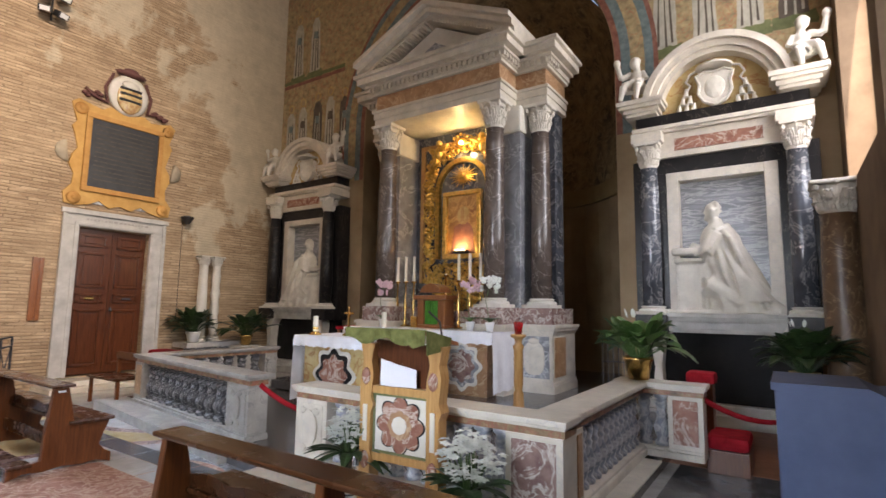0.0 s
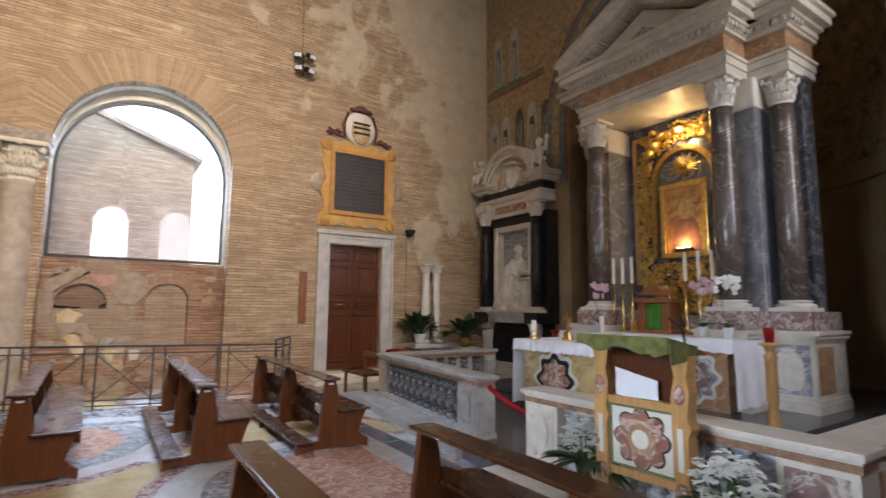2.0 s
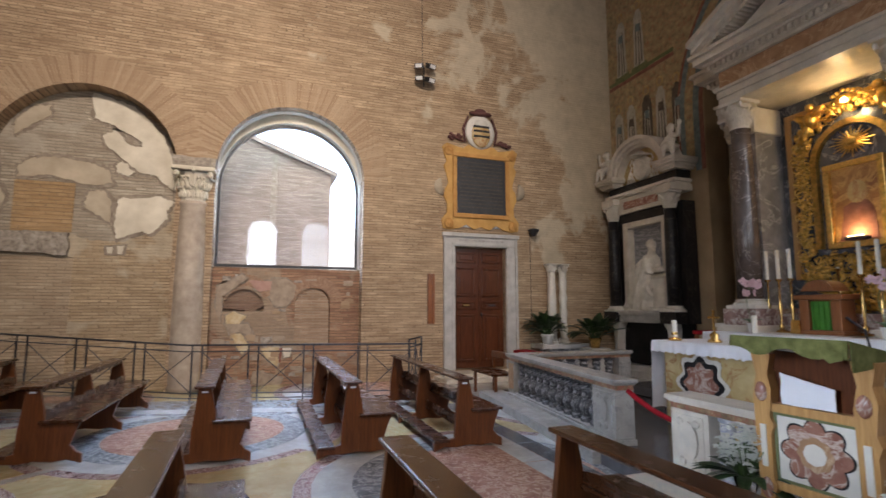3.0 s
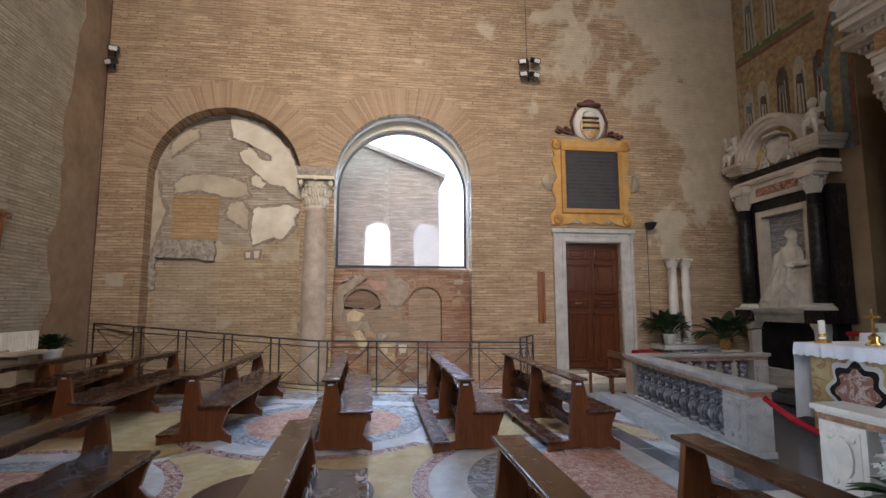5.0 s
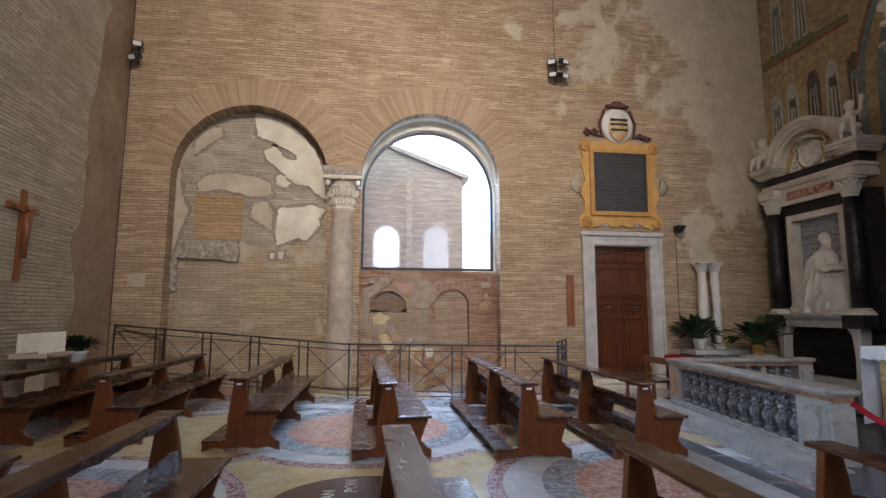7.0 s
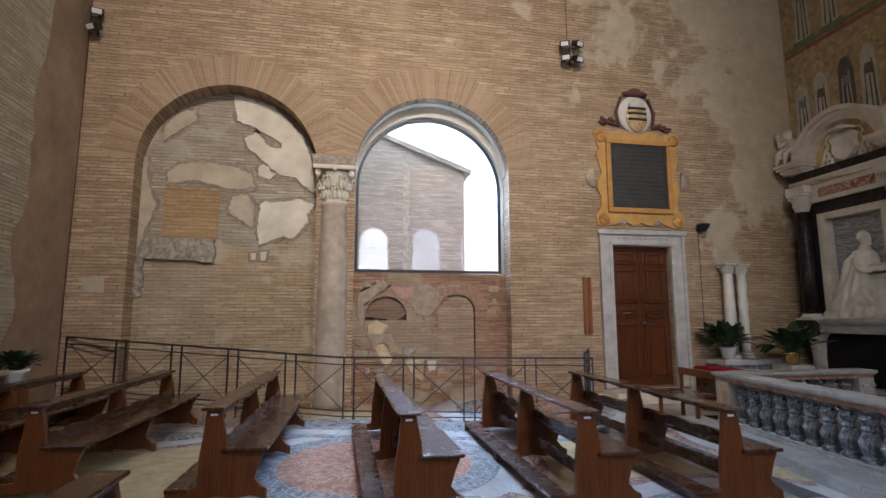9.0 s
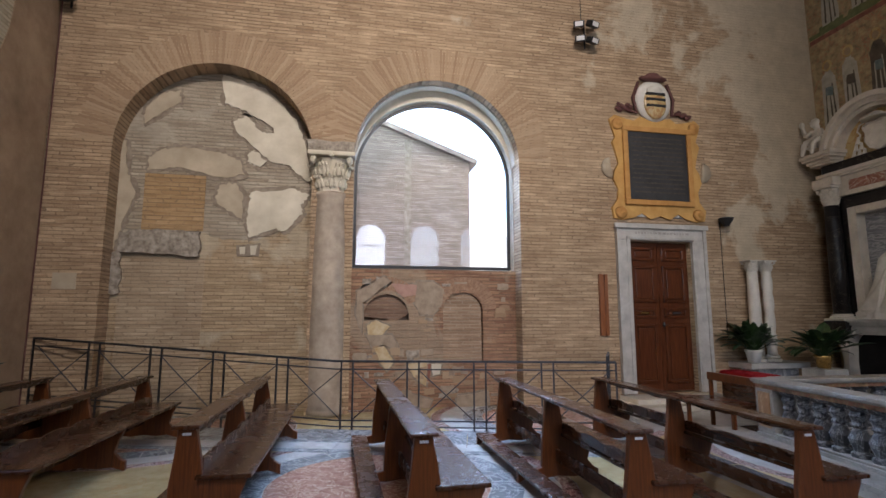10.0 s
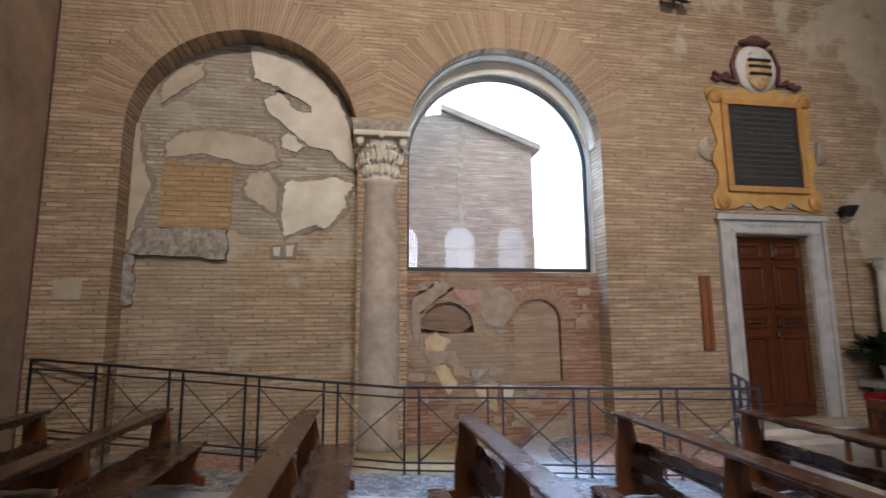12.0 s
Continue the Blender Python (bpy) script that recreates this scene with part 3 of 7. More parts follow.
for x, z0, h, dark in ((-11.6, 5.75, 1.75, 0), (-11.1, 5.75, 1.85, 0), (-10.5, 5.75, 1.9, 1), (-10.0, 5.75, 1.95, 0), (-9.45, 5.75, 1.8, 1), (-11.4, 8.3, 1.9, 0), (-10.7, 8.3, 1.9, 0), (-1.5, 6.35, 2.0, 0), (-0.85, 6.35, 2.0, 0), (-0.2, 6.35, 2.0, 0), (0.4, 6.35, 1.9, 1)):
    bm = B()
    w = 0.2
    prism(bm, ragged([(x - w, z0), (x + w, z0), (x + w * 0.8, z0 + h * 0.75), (x + w * 0.3, z0 + h * 0.84), (x - w * 0.3, z0 + h * 0.84), (x - w * 0.8, z0 + h * 0.75)], 0.02, int(x * 10)), AY - 0.019, AY - 0.012, "xz")
    part("painted_robe", bm, DARK_FIGURE if dark else PALE_FIGURE, wall_painting)
    bm = B()
    prism(bm, [(x + 0.12 * math.cos(k * 0.52), z0 + h * 0.92 + 0.13 * math.sin(k * 0.52)) for k in range(12)], AY - 0.022, AY - 0.012, "xz")
    part("painted_halo", bm, YELLOW_MARBLE, wall_painting)
    bm = B()
    prism(bm, [(x + 0.07 * math.cos(k * 0.52), z0 + h * 0.91 + 0.09 * math.sin(k * 0.52)) for k in range(12)], AY - 0.025, AY - 0.0205, "xz")
    part("painted_oval", bm, BROWN_WALL, wall_painting)
    for q, (dx, lo, hi) in enumerate(((-0.11, 0.02, 0.6), (0.02, 0.0, 0.5), (0.12, 0.03, 0.66))):
        bm = B()
        prism(bm, ragged([(x + dx - 0.018, z0 + h * lo), (x + dx + 0.018, z0 + h * lo), (x + dx * 0.7 + 0.012, z0 + h * hi), (x + dx * 0.7 - 0.012, z0 + h * hi)], 0.008, q + int(x * 7), 3), AY - 0.0225, AY - 0.0185, "xz")
        part("painted_fold", bm, PALE_FIGURE if dark else DARK_FIGURE, wall_painting)
    bm = B()
    prism(bm, ragged([(x - 0.08, z0 + h * 0.52), (x + 0.08, z0 + h * 0.50), (x + 0.09, z0 + h * 0.62), (x - 0.07, z0 + h * 0.63)], 0.01, int(x * 5), 3), AY - 0.0245, AY - 0.0185, "xz")
    part("painted_book", bm, rnd.choice((RED_PAINT, DARK_FIGURE, BLUE_PAINT)), wall_painting)
    bm = B()
    prism(bm, ragged([(x - 0.3, z0 - 0.18), (x + 0.3, z0 - 0.2), (x + 0.28, z0 + 0.02), (x - 0.28, z0 + 0.03)], 0.03, int(x * 3), 4), AY - 0.0165, AY - 0.012, "xz")
    part("painted_ground", bm, GREEN_PAINT, wall_painting)

# floor: one slab, with inlaid marble laid a hair above it
bm = B()
box(bm, WX - 0.75, RX + 0.9, LY - 0.5, AY + 4.2, -0.3, 0.0)
floor = solid("floor", bm, FLOOR_WHITE, "polished inlaid marble floor in several colours", "floor", "structure")
# sanctuary platform
bm = B()
prism(bm, [(-9.35, 4.62), (-4.75, 4.05), (-1.12, 3.98), (-1.12, 12.5), (-9.35, 12.5)], 0.0, 0.11, "xy")
platform = solid("sanctuary_platform", bm, FLOOR_DARK, "dark slate platform round the altar", "platform", "structure")
bm = B()
prism(bm, [(-9.28, 4.52), (-5.0, 3.98), (-4.94, 4.42), (-9.22, 4.99)], 0.002, 0.134, "xy")
part("marble_step", bm, SHADED_MARBLE, platform, "white marble step")
bm = B()
box(bm, -4.2, -1.08, 3.62, 4.40, 0.002, 0.15, 0.012)
part("marble_step", bm, WHITE_MARBLE, platform, "white marble step")
bm = B()
box(bm, -1.6, -1.08, 4.4, 6.45, 0.131, 0.15, 0.006)
part("marble_step", bm, WHITE_MARBLE, platform, "white marble step")
bm = B()
box(bm, -8.2, -2.9, 7.1, 12.5, 0.131, 0.28, 0.01)
part("altar_step", bm, FLOOR_DARK, platform)

# ---- things on and before the brick wall ----
def capital(bm, r, z0, h, cx=0.0, cy=0.0, rows=2):
    """A leafy capital: bell, two rows of curled leaves, corner scrolls and abacus."""
    lathe(bm, [(r * 0.95, z0), (r * 1.0, z0 + h * 0.5), (r * 1.25, z0 + h * 0.86)], 12, (cx, cy, 0))
    for row in range(rows):
        for k in range(8):
            a = (k + 0.5 * row) * math.pi / 4
            rr = r * (1.08 + 0.14 * row)
            zc = z0 + h * (0.20 + 0.30 * row)
            m = Matrix.Rotation(a, 4, "Z") @ Matrix.Rotation(radians(16), 4, "Y")
            for off, up, size in ((0, 0.0, 1.0), (-0.24, -0.02, 0.62), (0.24, -0.02, 0.62), (-0.16, 0.10, 0.5), (0.16, 0.10, 0.5)):
                b = a + off
                ball(bm, (cx + rr * math.cos(b), cy + rr * math.sin(b), zc + h * up), (r * 0.11, r * 0.12 * (0.5 + size), h * 0.17 * size), 1, m)
            for off in (-0.16, 0.0, 0.16):
                b = a + off
                ball(bm, (cx + (rr + r * 0.2) * math.cos(b), cy + (rr + r * 0.2) * math.sin(b), zc + h * 0.17), (r * 0.13, r * 0.10, h * 0.055), 1, m)
    for k in range(4):
        a = math.pi / 4 + k * math.pi / 2
        ball(bm, (cx + r * 1.62 * math.cos(a), cy + r * 1.62 * math.sin(a), z0 + h * 0.78), (r * 0.24, r * 0.24, h * 0.13), 1)
    for k in range(4):
        a = k * math.pi / 2
        ball(bm, (cx + r * 1.35 * math.cos(a), cy + r * 1.35 * math.sin(a), z0 + h * 0.90), (r * 0.2, r * 0.2, h * 0.09), 1)
    w = r * 1.5
    box(bm, cx - w, cx + w, cy - w, cy + w, z0 + h * 0.88, z0 + h, r * 0.1)


# window in the bay
window_1 = thing("window_1", "large arched window with thin dark frame", "window", (WX - 0.55, 1.10, 0), kind="structure")
def arch_ring(bm, c, r0, r1, sill0, sill1, spring, d0, d1, n=36, plane="yz"):
    o = [(c - r1, sill0)] + arc(c, spring, r1, 180, 0, n) + [(c + r1, sill0)]
    i = [(c - r0, sill0)] + arc(c, spring, r0, 180, 0, n) + [(c + r0, sill0)]
    for k in range(len(o) - 1):
        prism(bm, [i[k], i[k + 1], o[k + 1], o[k]], d0, d1, plane)
    if sill1 > sill0:
        prism(bm, [(c - r0, sill0), (c + r0, sill0), (c + r0, sill1), (c - r0, sill1)], d0, d1, plane)
    return weld(bm)


part("window_frame", arch_ring(B(), 0, 1.545, 1.60, 2.64, 2.70, 4.48, -0.04, 0.03), BLACK_PAINT, window_1, "thin dark metal frame")
bm = B()
prism(bm, [(-1.54, 2.70)] + arc(0, 4.48, 1.54, 180, 0, 36) + [(1.54, 2.70)], -0.008, 0.0, "yz")
pane = part("pane", bm, GLASS, window_1, "clear glass pane")
pane.visible_shadow = False

bm = B()
box(bm, -60.2, -60, -60, 60, -0.4, 45)
solid("backdrop", bm, SKY_GLOW, "bright hazy sky beyond the roofs", "sky", "structure")
# outside, seen through the window: a brick house close by, its bright neighbour and the ground
bm = B()
box(bm, -80, WX - 0.8, -60, 60, -0.5, -0.32)
solid("ground", bm, OUTSIDE_WALL, "pale paved yard outside the window", "ground", "structure")
house = thing("brick_building", "brown brick house wall with sloping roof outside the window", "building", (-13.95, 0, 0))
bm = B()
prism(bm, [(-5.0, -0.32), (2.2, -0.32), (2.2, 5.34), (0.05, 6.12), (-5.0, 7.62)], -3.5, 0.0, "yz")
part("wall", bm, BRICK_DARK, house)
bm = B()
prism(bm, [(2.36, 5.27), (2.38, 5.38), (0.0, 6.26), (-5.1, 7.78), (-5.1, 7.64), (0.0, 6.14)], -3.6, 0.10, "yz")
part("roof", bm, ROOF, house, "weathered roof edge")
# faint vertical reflection in the pane, built as a strip on the house
bm = B()
box(bm, 0.001, 0.012, 0.66, 0.82, -0.3, 5.78)
part("plaster_strip", bm, RIM, house, "thin strip standing in for a reflection in the glass")
bm = B()
box(bm, -34, -33.5, -12, 16, -0.4, 6.9)
solid("pale_building", bm, OUTSIDE_WALL, "sunlit pale plastered building across the yard", "building")

# ancient column between the two arches
col = thing("ancient_column", "weathered grey granite column with worn leafy capital", "column", (WX - 0.12, -0.93, 0))
part("shaft", lathe(B(), [(0.335, -0.02), (0.335, 0.1), (0.315, 0.14), (0.32, 1.5), (0.30, 3.0), (0.27, 3.85), (0.295, 3.9), (0.295, 3.97)], 28), stone("granite_shaft", (0.33, 0.26, 0.20), (0.50, 0.42, 0.33), 5, 0.7, grime=0.4), col, smooth=True)
bm = B()
capital(bm, 0.285, 3.97, 0.72)
part("capital", bm, PLASTER, col, "worn white leafy capital")
bm = B()
prism(bm, ragged([(-0.42, 4.66), (0.36, 4.66), (0.43, 4.93), (-0.47, 4.95)], 0.02, 3, 4), -0.25, 0.22, "yz")
part("impost_block", bm, RUBBLE, col, "broken grey impost block")

# plaster left in the blind arch, on its infill
NX = WX - 0.42
def widened(pts, d):
    """The same outline, moved outwards by d."""
    area = sum(a[0] * b[1] - b[0] * a[1] for a, b in zip(pts, pts[1:] + pts[:1]))
    sgn = 1 if area > 0 else -1
    out = []
    for p, q, r in zip(pts[-1:] + pts[:-1], pts, pts[1:] + pts[:1]):
        t = Vector((r[0] - p[0], r[1] - p[1]))
        t = t.normalized() if t.length > 1e-6 else Vector((1, 0))
        out.append((q[0] + sgn * t.y * d, q[1] - sgn * t.x * d))
    return out


niche_plaster = thing("niche_plaster", "broken pale plaster layers on old brick infill", "plaster", (NX, 0, 0), kind="structure")
for k, (o, m_, d) in enumerate((
    ([(-3.01, 6.26), (-2.23, 6.07), (-1.62, 5.48), (-1.45, 5.01), (-1.27, 4.21), (-1.55, 4.38), (-1.72, 4.57), (-2.07, 4.62), (-2.38, 4.88), (-2.73, 5.18), (-2.77, 5.36), (-2.55, 5.49), (-2.24, 5.18), (-2.04, 5.18), (-2.05, 5.28), (-2.41, 5.5), (-2.75, 5.65), (-2.95, 5.71)], PLASTER, 0.035),
    ([(-2.49, 4.72), (-2.39, 4.84), (-2.13, 4.6), (-2.29, 4.5), (-2.46, 4.57)], PLASTER, 0.035),
    ([(-2.4, 4.01), (-1.61, 4.11), (-1.33, 3.99), (-1.49, 3.8), (-1.45, 3.63), (-1.78, 3.29), (-1.94, 3.34), (-2.39, 3.14), (-2.45, 3.52)], PLASTER, 0.03),
    ([(-4.19, 4.58), (-3.98, 4.74), (-3.61, 4.81), (-2.97, 4.75), (-2.63, 4.61), (-2.52, 4.33), (-2.94, 4.27), (-3.71, 4.42), (-4.19, 4.33)], PLASTER_WORN, 0.03),
    ([(-4.31, 5.45), (-4.06, 5.8), (-3.74, 5.9), (-3.73, 5.65), (-3.97, 5.48), (-4.3, 5.21)], PLASTER_WORN, 0.03),
    ([(-3.02, 3.91), (-2.93, 4.13), (-2.67, 4.18), (-2.53, 3.94), (-2.54, 3.51), (-2.98, 3.77)], PLASTER_WORN, 0.02),
    ([(-2.56, 2.97), (-2.45, 2.98), (-2.46, 2.84), (-2.54, 2.84)], PLASTER, 0.02),
    ([(-2.37, 3.0), (-2.24, 3.02), (-2.27, 2.84), (-2.35, 2.83)], PLASTER, 0.02),
    ([(-4.82, 4.44), (-4.7, 4.9), (-4.58, 4.87), (-4.52, 4.25), (-4.36, 3.92), (-4.55, 3.3), (-4.64, 2.9), (-4.87, 2.7), (-4.81, 3.43)], PLASTER_WORN, 0.03))):
    bm = B()
    prism(bm, ragged(o, 0.006 if k in (6, 7) else 0.024, 20 + k, 2 if k in (6, 7) else 7), 0.0, d + 0.012, "yz")
    part("plaster_patch", bm, m_, niche_plaster)
    bm = B()
    prism(bm, ragged(widened(o, 0.065), 0.012 if k in (6, 7) else 0.036, 120 + k, 2 if k in (6, 7) else 7), 0.0, 0.016 + 0.003 * (k % 4), "yz")
    part("mortar_rim", bm, RIM, niche_plaster, "crumbled grey mortar edge")
bm = B()
prism(bm, ragged([(-4.83, 4.58), (-4.7, 5.28), (-4.31, 5.88), (-3.7, 6.25), (-3.05, 6.3), (-2.37, 6.06), (-1.73, 5.59), (-1.42, 4.79), (-1.26, 3.99), (-2.23, 3.11), (-2.87, 3.09), (-3.17, 3.22), (-4.24, 3.18), (-4.69, 2.84)], 0.03, 140, 5), 0.0, 0.007, "yz")
part("limewash", bm, NICHE_GREY, niche_plaster, "greyish limewashed old brick")
bm = B()
box(bm, 0.0, 0.030, -4.23, -3.2, 3.25, 4.28, 0.004)
part("brick_panel", bm, brickwork("yellow_brick", "yz", (0.40, 0.25, 0.12), (0.52, 0.35, 0.19), (0.24, 0.175, 0.11), 0.27, 0.06, 0.018), niche_plaster, "flat infill of yellowish brick")
bm = B()
prism(bm, ragged([(-4.55, 2.84), (-4.54, 3.17), (-4.25, 3.23), (-3.23, 3.23), (-3.23, 2.77)], 0.025, 31, 7), 0.0, 0.11, "yz")
part("stone_lintel", bm, RUBBLE, niche_plaster, "rough grey stone lintel")
bm = B()
prism(bm, ragged([(-4.91, 2.73), (-4.52, 2.87), (-4.49, 2.13), (-4.69, 2.06), (-4.86, 2.38)], 0.03, 32, 6), 0.0, 0.07, "yz")
part("rubble_jamb", bm, RUBBLE, niche_plaster)
bm = B()
box(bm, 0.0, 0.02, -4.52, -3.14, 0.0, 2.75)
part("blocked_doorway", bm, brickwork("blocking_brick", "yz", (0.40, 0.29, 0.19), (0.54, 0.43, 0.30), (0.22, 0.165, 0.115)), niche_plaster, "walled-up doorway of plain brick")

# parapet with two walled-up small arches and fresco remains
PX = WX - 0.37
bm = wall_with_openings(BAY[0] - 0.2, BAY[1] + 0.2, -0.3, 2.615, [(-0.27, 0.59, 1.64, 1.70), (1.26, 2.06, 0.85, 1.78)], WX - 0.619, PX)
weld(bm)
solid("parapet_facing", bm, BRICK_RUIN, "worn brick and rubble facing with two small arched recesses", "wall", "structure")
ruin = thing("parapet_remains", "walled-up small arches and faded fresco remains", "fresco", (PX, 0, 0), kind="structure")
bm = B()
prism(bm, ragged([(-0.28, 1.72), (-0.24, 1.95), (0.02, 2.15), (0.3, 2.15), (0.58, 1.92), (0.6, 1.75), (0.35, 1.62)], 0.02, 41, 3), -0.22, -0.075, "yz")
part("small_arch_infill", bm, brickwork("dark_infill", "yz", (0.22, 0.13, 0.09), (0.30, 0.20, 0.14), (0.27, 0.20, 0.15)), ruin)
bm = B()
o = [(1.26, 0.85), (1.26, 1.85)] + arc(1.66, 1.80, 0.38, 170, 10, 10) + [(2.05, 0.85)]
prism(bm, o, -0.22, -0.065, "yz")
part("small_arch_infill", bm, brickwork("small_arch_brick", "yz", (0.34, 0.22, 0.14), (0.44, 0.31, 0.21), (0.47, 0.39, 0.30)), ruin)
for c, r, z, a0, a1 in ((0.16, 0.46, 1.74, 155, 25), (1.66, 0.42, 1.80, 175, 5)):
    bm = B()
    n = 22
    for k in range(n):
        a, b = a0 + (a1 - a0) * (k + 0.08) / n, a0 + (a1 - a0) * (k + 0.92) / n
        prism(bm, [(c + q * math.cos(radians(w)), z + q * math.sin(radians(w))) for q, w in ((r, a), (r, b), (r + 0.26, b), (r + 0.26, a))], 0.0, 0.010, "yz")
    part("small_arch_ring", bm, ARCH_BRICK, ruin)
PARAPET_MORTAR = stone("brown_mortar", (0.27, 0.205, 0.15), (0.42, 0.335, 0.25), 7, 0.9, bump=0.7, spec=0.2)
PINK_PLASTER = stone("pink_plaster", (0.34, 0.19, 0.15), (0.50, 0.31, 0.25), 4, 0.9)
for k, (o, m_) in enumerate((
    ([(0.25, 2.33), (0.76, 2.31), (0.72, 2.12), (0.48, 2.08), (0.34, 2.19)], PINK_PLASTER),
    ([(0.74, 2.38), (1.05, 2.38), (1.27, 2.24), (1.24, 1.96), (1.05, 1.73), (0.81, 1.75), (0.7, 1.96)], PARAPET_MORTAR),
    ([(-0.2, 1.55), (-0.04, 1.64), (0.23, 1.52), (0.08, 1.36), (-0.18, 1.37)], FRESCO),
    ([(-0.06, 1.12), (0.12, 1.16), (0.31, 0.86), (0.18, 0.69), (0.04, 0.87)], FRESCO),
    ([(0.56, 0.81), (0.94, 0.83), (0.93, 0.4), (0.68, 0.59)], FRESCO),
    ([(0.95, 0.81), (1.01, 0.81), (1.0, 0.49), (0.95, 0.49)], RED_PAINT),
    ([(1.03, 0.81), (1.22, 0.8), (1.19, 0.62), (1.05, 0.58)], PLASTER),
    ([(-0.4, 2.19), (0.11, 2.47), (0.25, 2.38), (-0.3, 1.96), (-0.31, 1.37), (-0.41, 1.73)], PARAPET_MORTAR),
    ([(-0.24, 1.37), (0.26, 1.36), (0.45, 1.04), (0.12, 1.18), (-0.1, 1.14)], PARAPET_MORTAR),
    ([(0.5, 0.32), (1.05, 0.13), (0.96, -0.05), (0.41, 0.06)], PARAPET_MORTAR),
    ([(1.52, 0.21), (2.15, 0.28), (2.19, -0.08), (1.52, -0.11)], PARAPET_MORTAR))):
    bm = B()
    prism(bm, ragged(o, 0.012, 60 + k, 4), 0.0, 0.020 + 0.004 * (k % 4), "yz")
    part("fresco_patch", bm, m_, ruin)
    if m_ is not RED_PAINT:
        bm = B()
        prism(bm, ragged(widened(o, 0.035), 0.018, 160 + k, 4), 0.0, 0.006 + 0.002 * (k % 5), "yz")
        part("mortar_rim", bm, RIM, ruin, "grey mortar edge")

rnd = random.Random(63)
for k in range(90):
    y, z = rnd.uniform(-0.42, 2.55), rnd.uniform(0.15, 2.5)
    if -0.4 < y < 0.75 and 1.3 < z < 2.3 or 1.1 < y < 2.2 and 0.7 < z < 2.3:
        continue
    w, h = rnd.uniform(0.04, 0.13), rnd.uniform(0.025, 0.07)
    bm = B()
    prism(bm, ragged([(y - w, z - h), (y + w, z - h), (y + w, z + h), (y - w, z + h)], 0.02, 300 + k, 2), 0.0, rnd.uniform(0.012, 0.035), "yz")
    part("stone", bm, rnd.choice((RUBBLE, VOUSSOIR, VOUSSOIR, PARAPET_MORTAR)), ruin)

# painted stucco frame with slate tablet above the door
plaque = thing("wall_monument", "ochre stucco frame round a black slate tablet", "monument", (WX, 5.80, 4.83))
half = [(0, -1.05), (0.22, -1.12), (0.42, -1.0), (0.62, -1.1), (0.86, -1.15), (1.05, -1.12), (1.09, -0.9), (0.95, -0.72), (0.93, -0.5), (1.03, -0.3), (0.99, -0.1), (0.90, 0.05), (0.96, 0.3), (1.03, 0.5), (0.95, 0.62), (1.02, 0.82), (1.07, 1.0), (0.95, 1.1), (0.7, 1.03), (0.5, 1.0), (0.36, 1.1), (0, 1.02)]
bm = B()
prism(bm, [(x, z) for x, z in half] + [(-x, z) for x, z in half[::-1][1:-1]], 0.0, 0.05, "yz")
part("scrolled_border", bm, OCHRE_STUCCO, plaque, "curly ochre border")
for y in (-0.9, 0.9):
    for z in (-1.0, 0.9):
        bm = B()
        lathe(bm, [(0.13, 0.0), (0.13, 0.03), (0.09, 0.06), (0.06, 0.05), (0.05, 0.08), (0.01, 0.09)], 16)
        bm.transform(Matrix.Translation((0.045, y, z)) @ Matrix.Rotation(radians(90), 4, "Y"))
        part("rosette", bm, ORANGE_STUCCO, plaque, "orange scrolled rosette", True)
bm = B()
for a, b, c, d in ((-0.80, 0.80, 0.75, 0.86), (-0.80, 0.80, -0.83, -0.72), (-0.80, -0.69, -0.72, 0.75), (0.69, 0.80, -0.72, 0.75)):
    box(bm, 0.05, 0.11, a, b, c, d, 0.015)
part("inner_frame", bm, ORANGE_STUCCO, plaque, "raised orange frame moulding")
bm = B()
box(bm, 0.05, 0.075, -0.69, 0.69, -0.72, 0.75)
tablet = part("tablet", bm, SLATE, plaque, "black slate tablet with worn lines of writing")
rnd = random.Random(8)
for k in range(13):
    bm = B()
    top = [(-0.6 + 1.2 * q / 36, 0.645 - k * 0.098 + rnd.uniform(-0.010, 0.004)) for q in range(37)]
    prism(bm, [(0.6, 0.615 - k * 0.098), (-0.6, 0.615 - k * 0.098)] + top, 0.075, 0.078, "yz")
    part("worn_line", bm, FAINT, tablet)
bm = B()
for y in (-0.3, 0.35):
    prism(bm, arc(y + 0.02, -1.16, 0.26, 20, 160, 8), 0.0, 0.03, "yz")
part("grey_ground", bm, GREY_MARBLE, plaque)
for s in (-1, 1):
    bm = B()
    fan = [(s * (1.06 + (0.20 + 0.03 * abs(math.cos(q * 1.05))) * math.cos(radians(80 - q * 8))), -0.05 + 0.22 * math.sin(radians(80 - q * 8))) for q in range(21)]
    prism(bm, [(s * 1.04, -0.27)] + fan[::-1], 0.0, 0.045, "yz")
    part("shell", bm, PLASTER_WORN, plaque, "pale stucco shell", True)
crest = thing("coat_of_arms", "white painted crest with striped shield and maroon hat", "crest", (WX, 5.78, 6.25))
bm = B()
ball(bm, (0.04, 0, 0.05), (0.10, 0.42, 0.47), 3)
part("cartouche", bm, STUCCO, crest, "white oval cartouche", True)
bm = B()
ball(bm, (0.11, 0, -0.02), (0.06, 0.27, 0.36), 3)
part("shield", bm, YELLOW_MARBLE, crest, "yellowish shield", True)
for z in (-0.12, 0.02, 0.14):
    bm = B()
    box(bm, 0.10, 0.178, -0.22, 0.22, z, z + 0.055, 0.01)
    part("stripe", bm, BLACK_PAINT, crest, "dark stripe")
bm = B()
ball(bm, (0.12, 0, 0.26), (0.06, 0.20, 0.12), 2)
part("shield_top", bm, STATUE, crest, "", True)
bm = B()
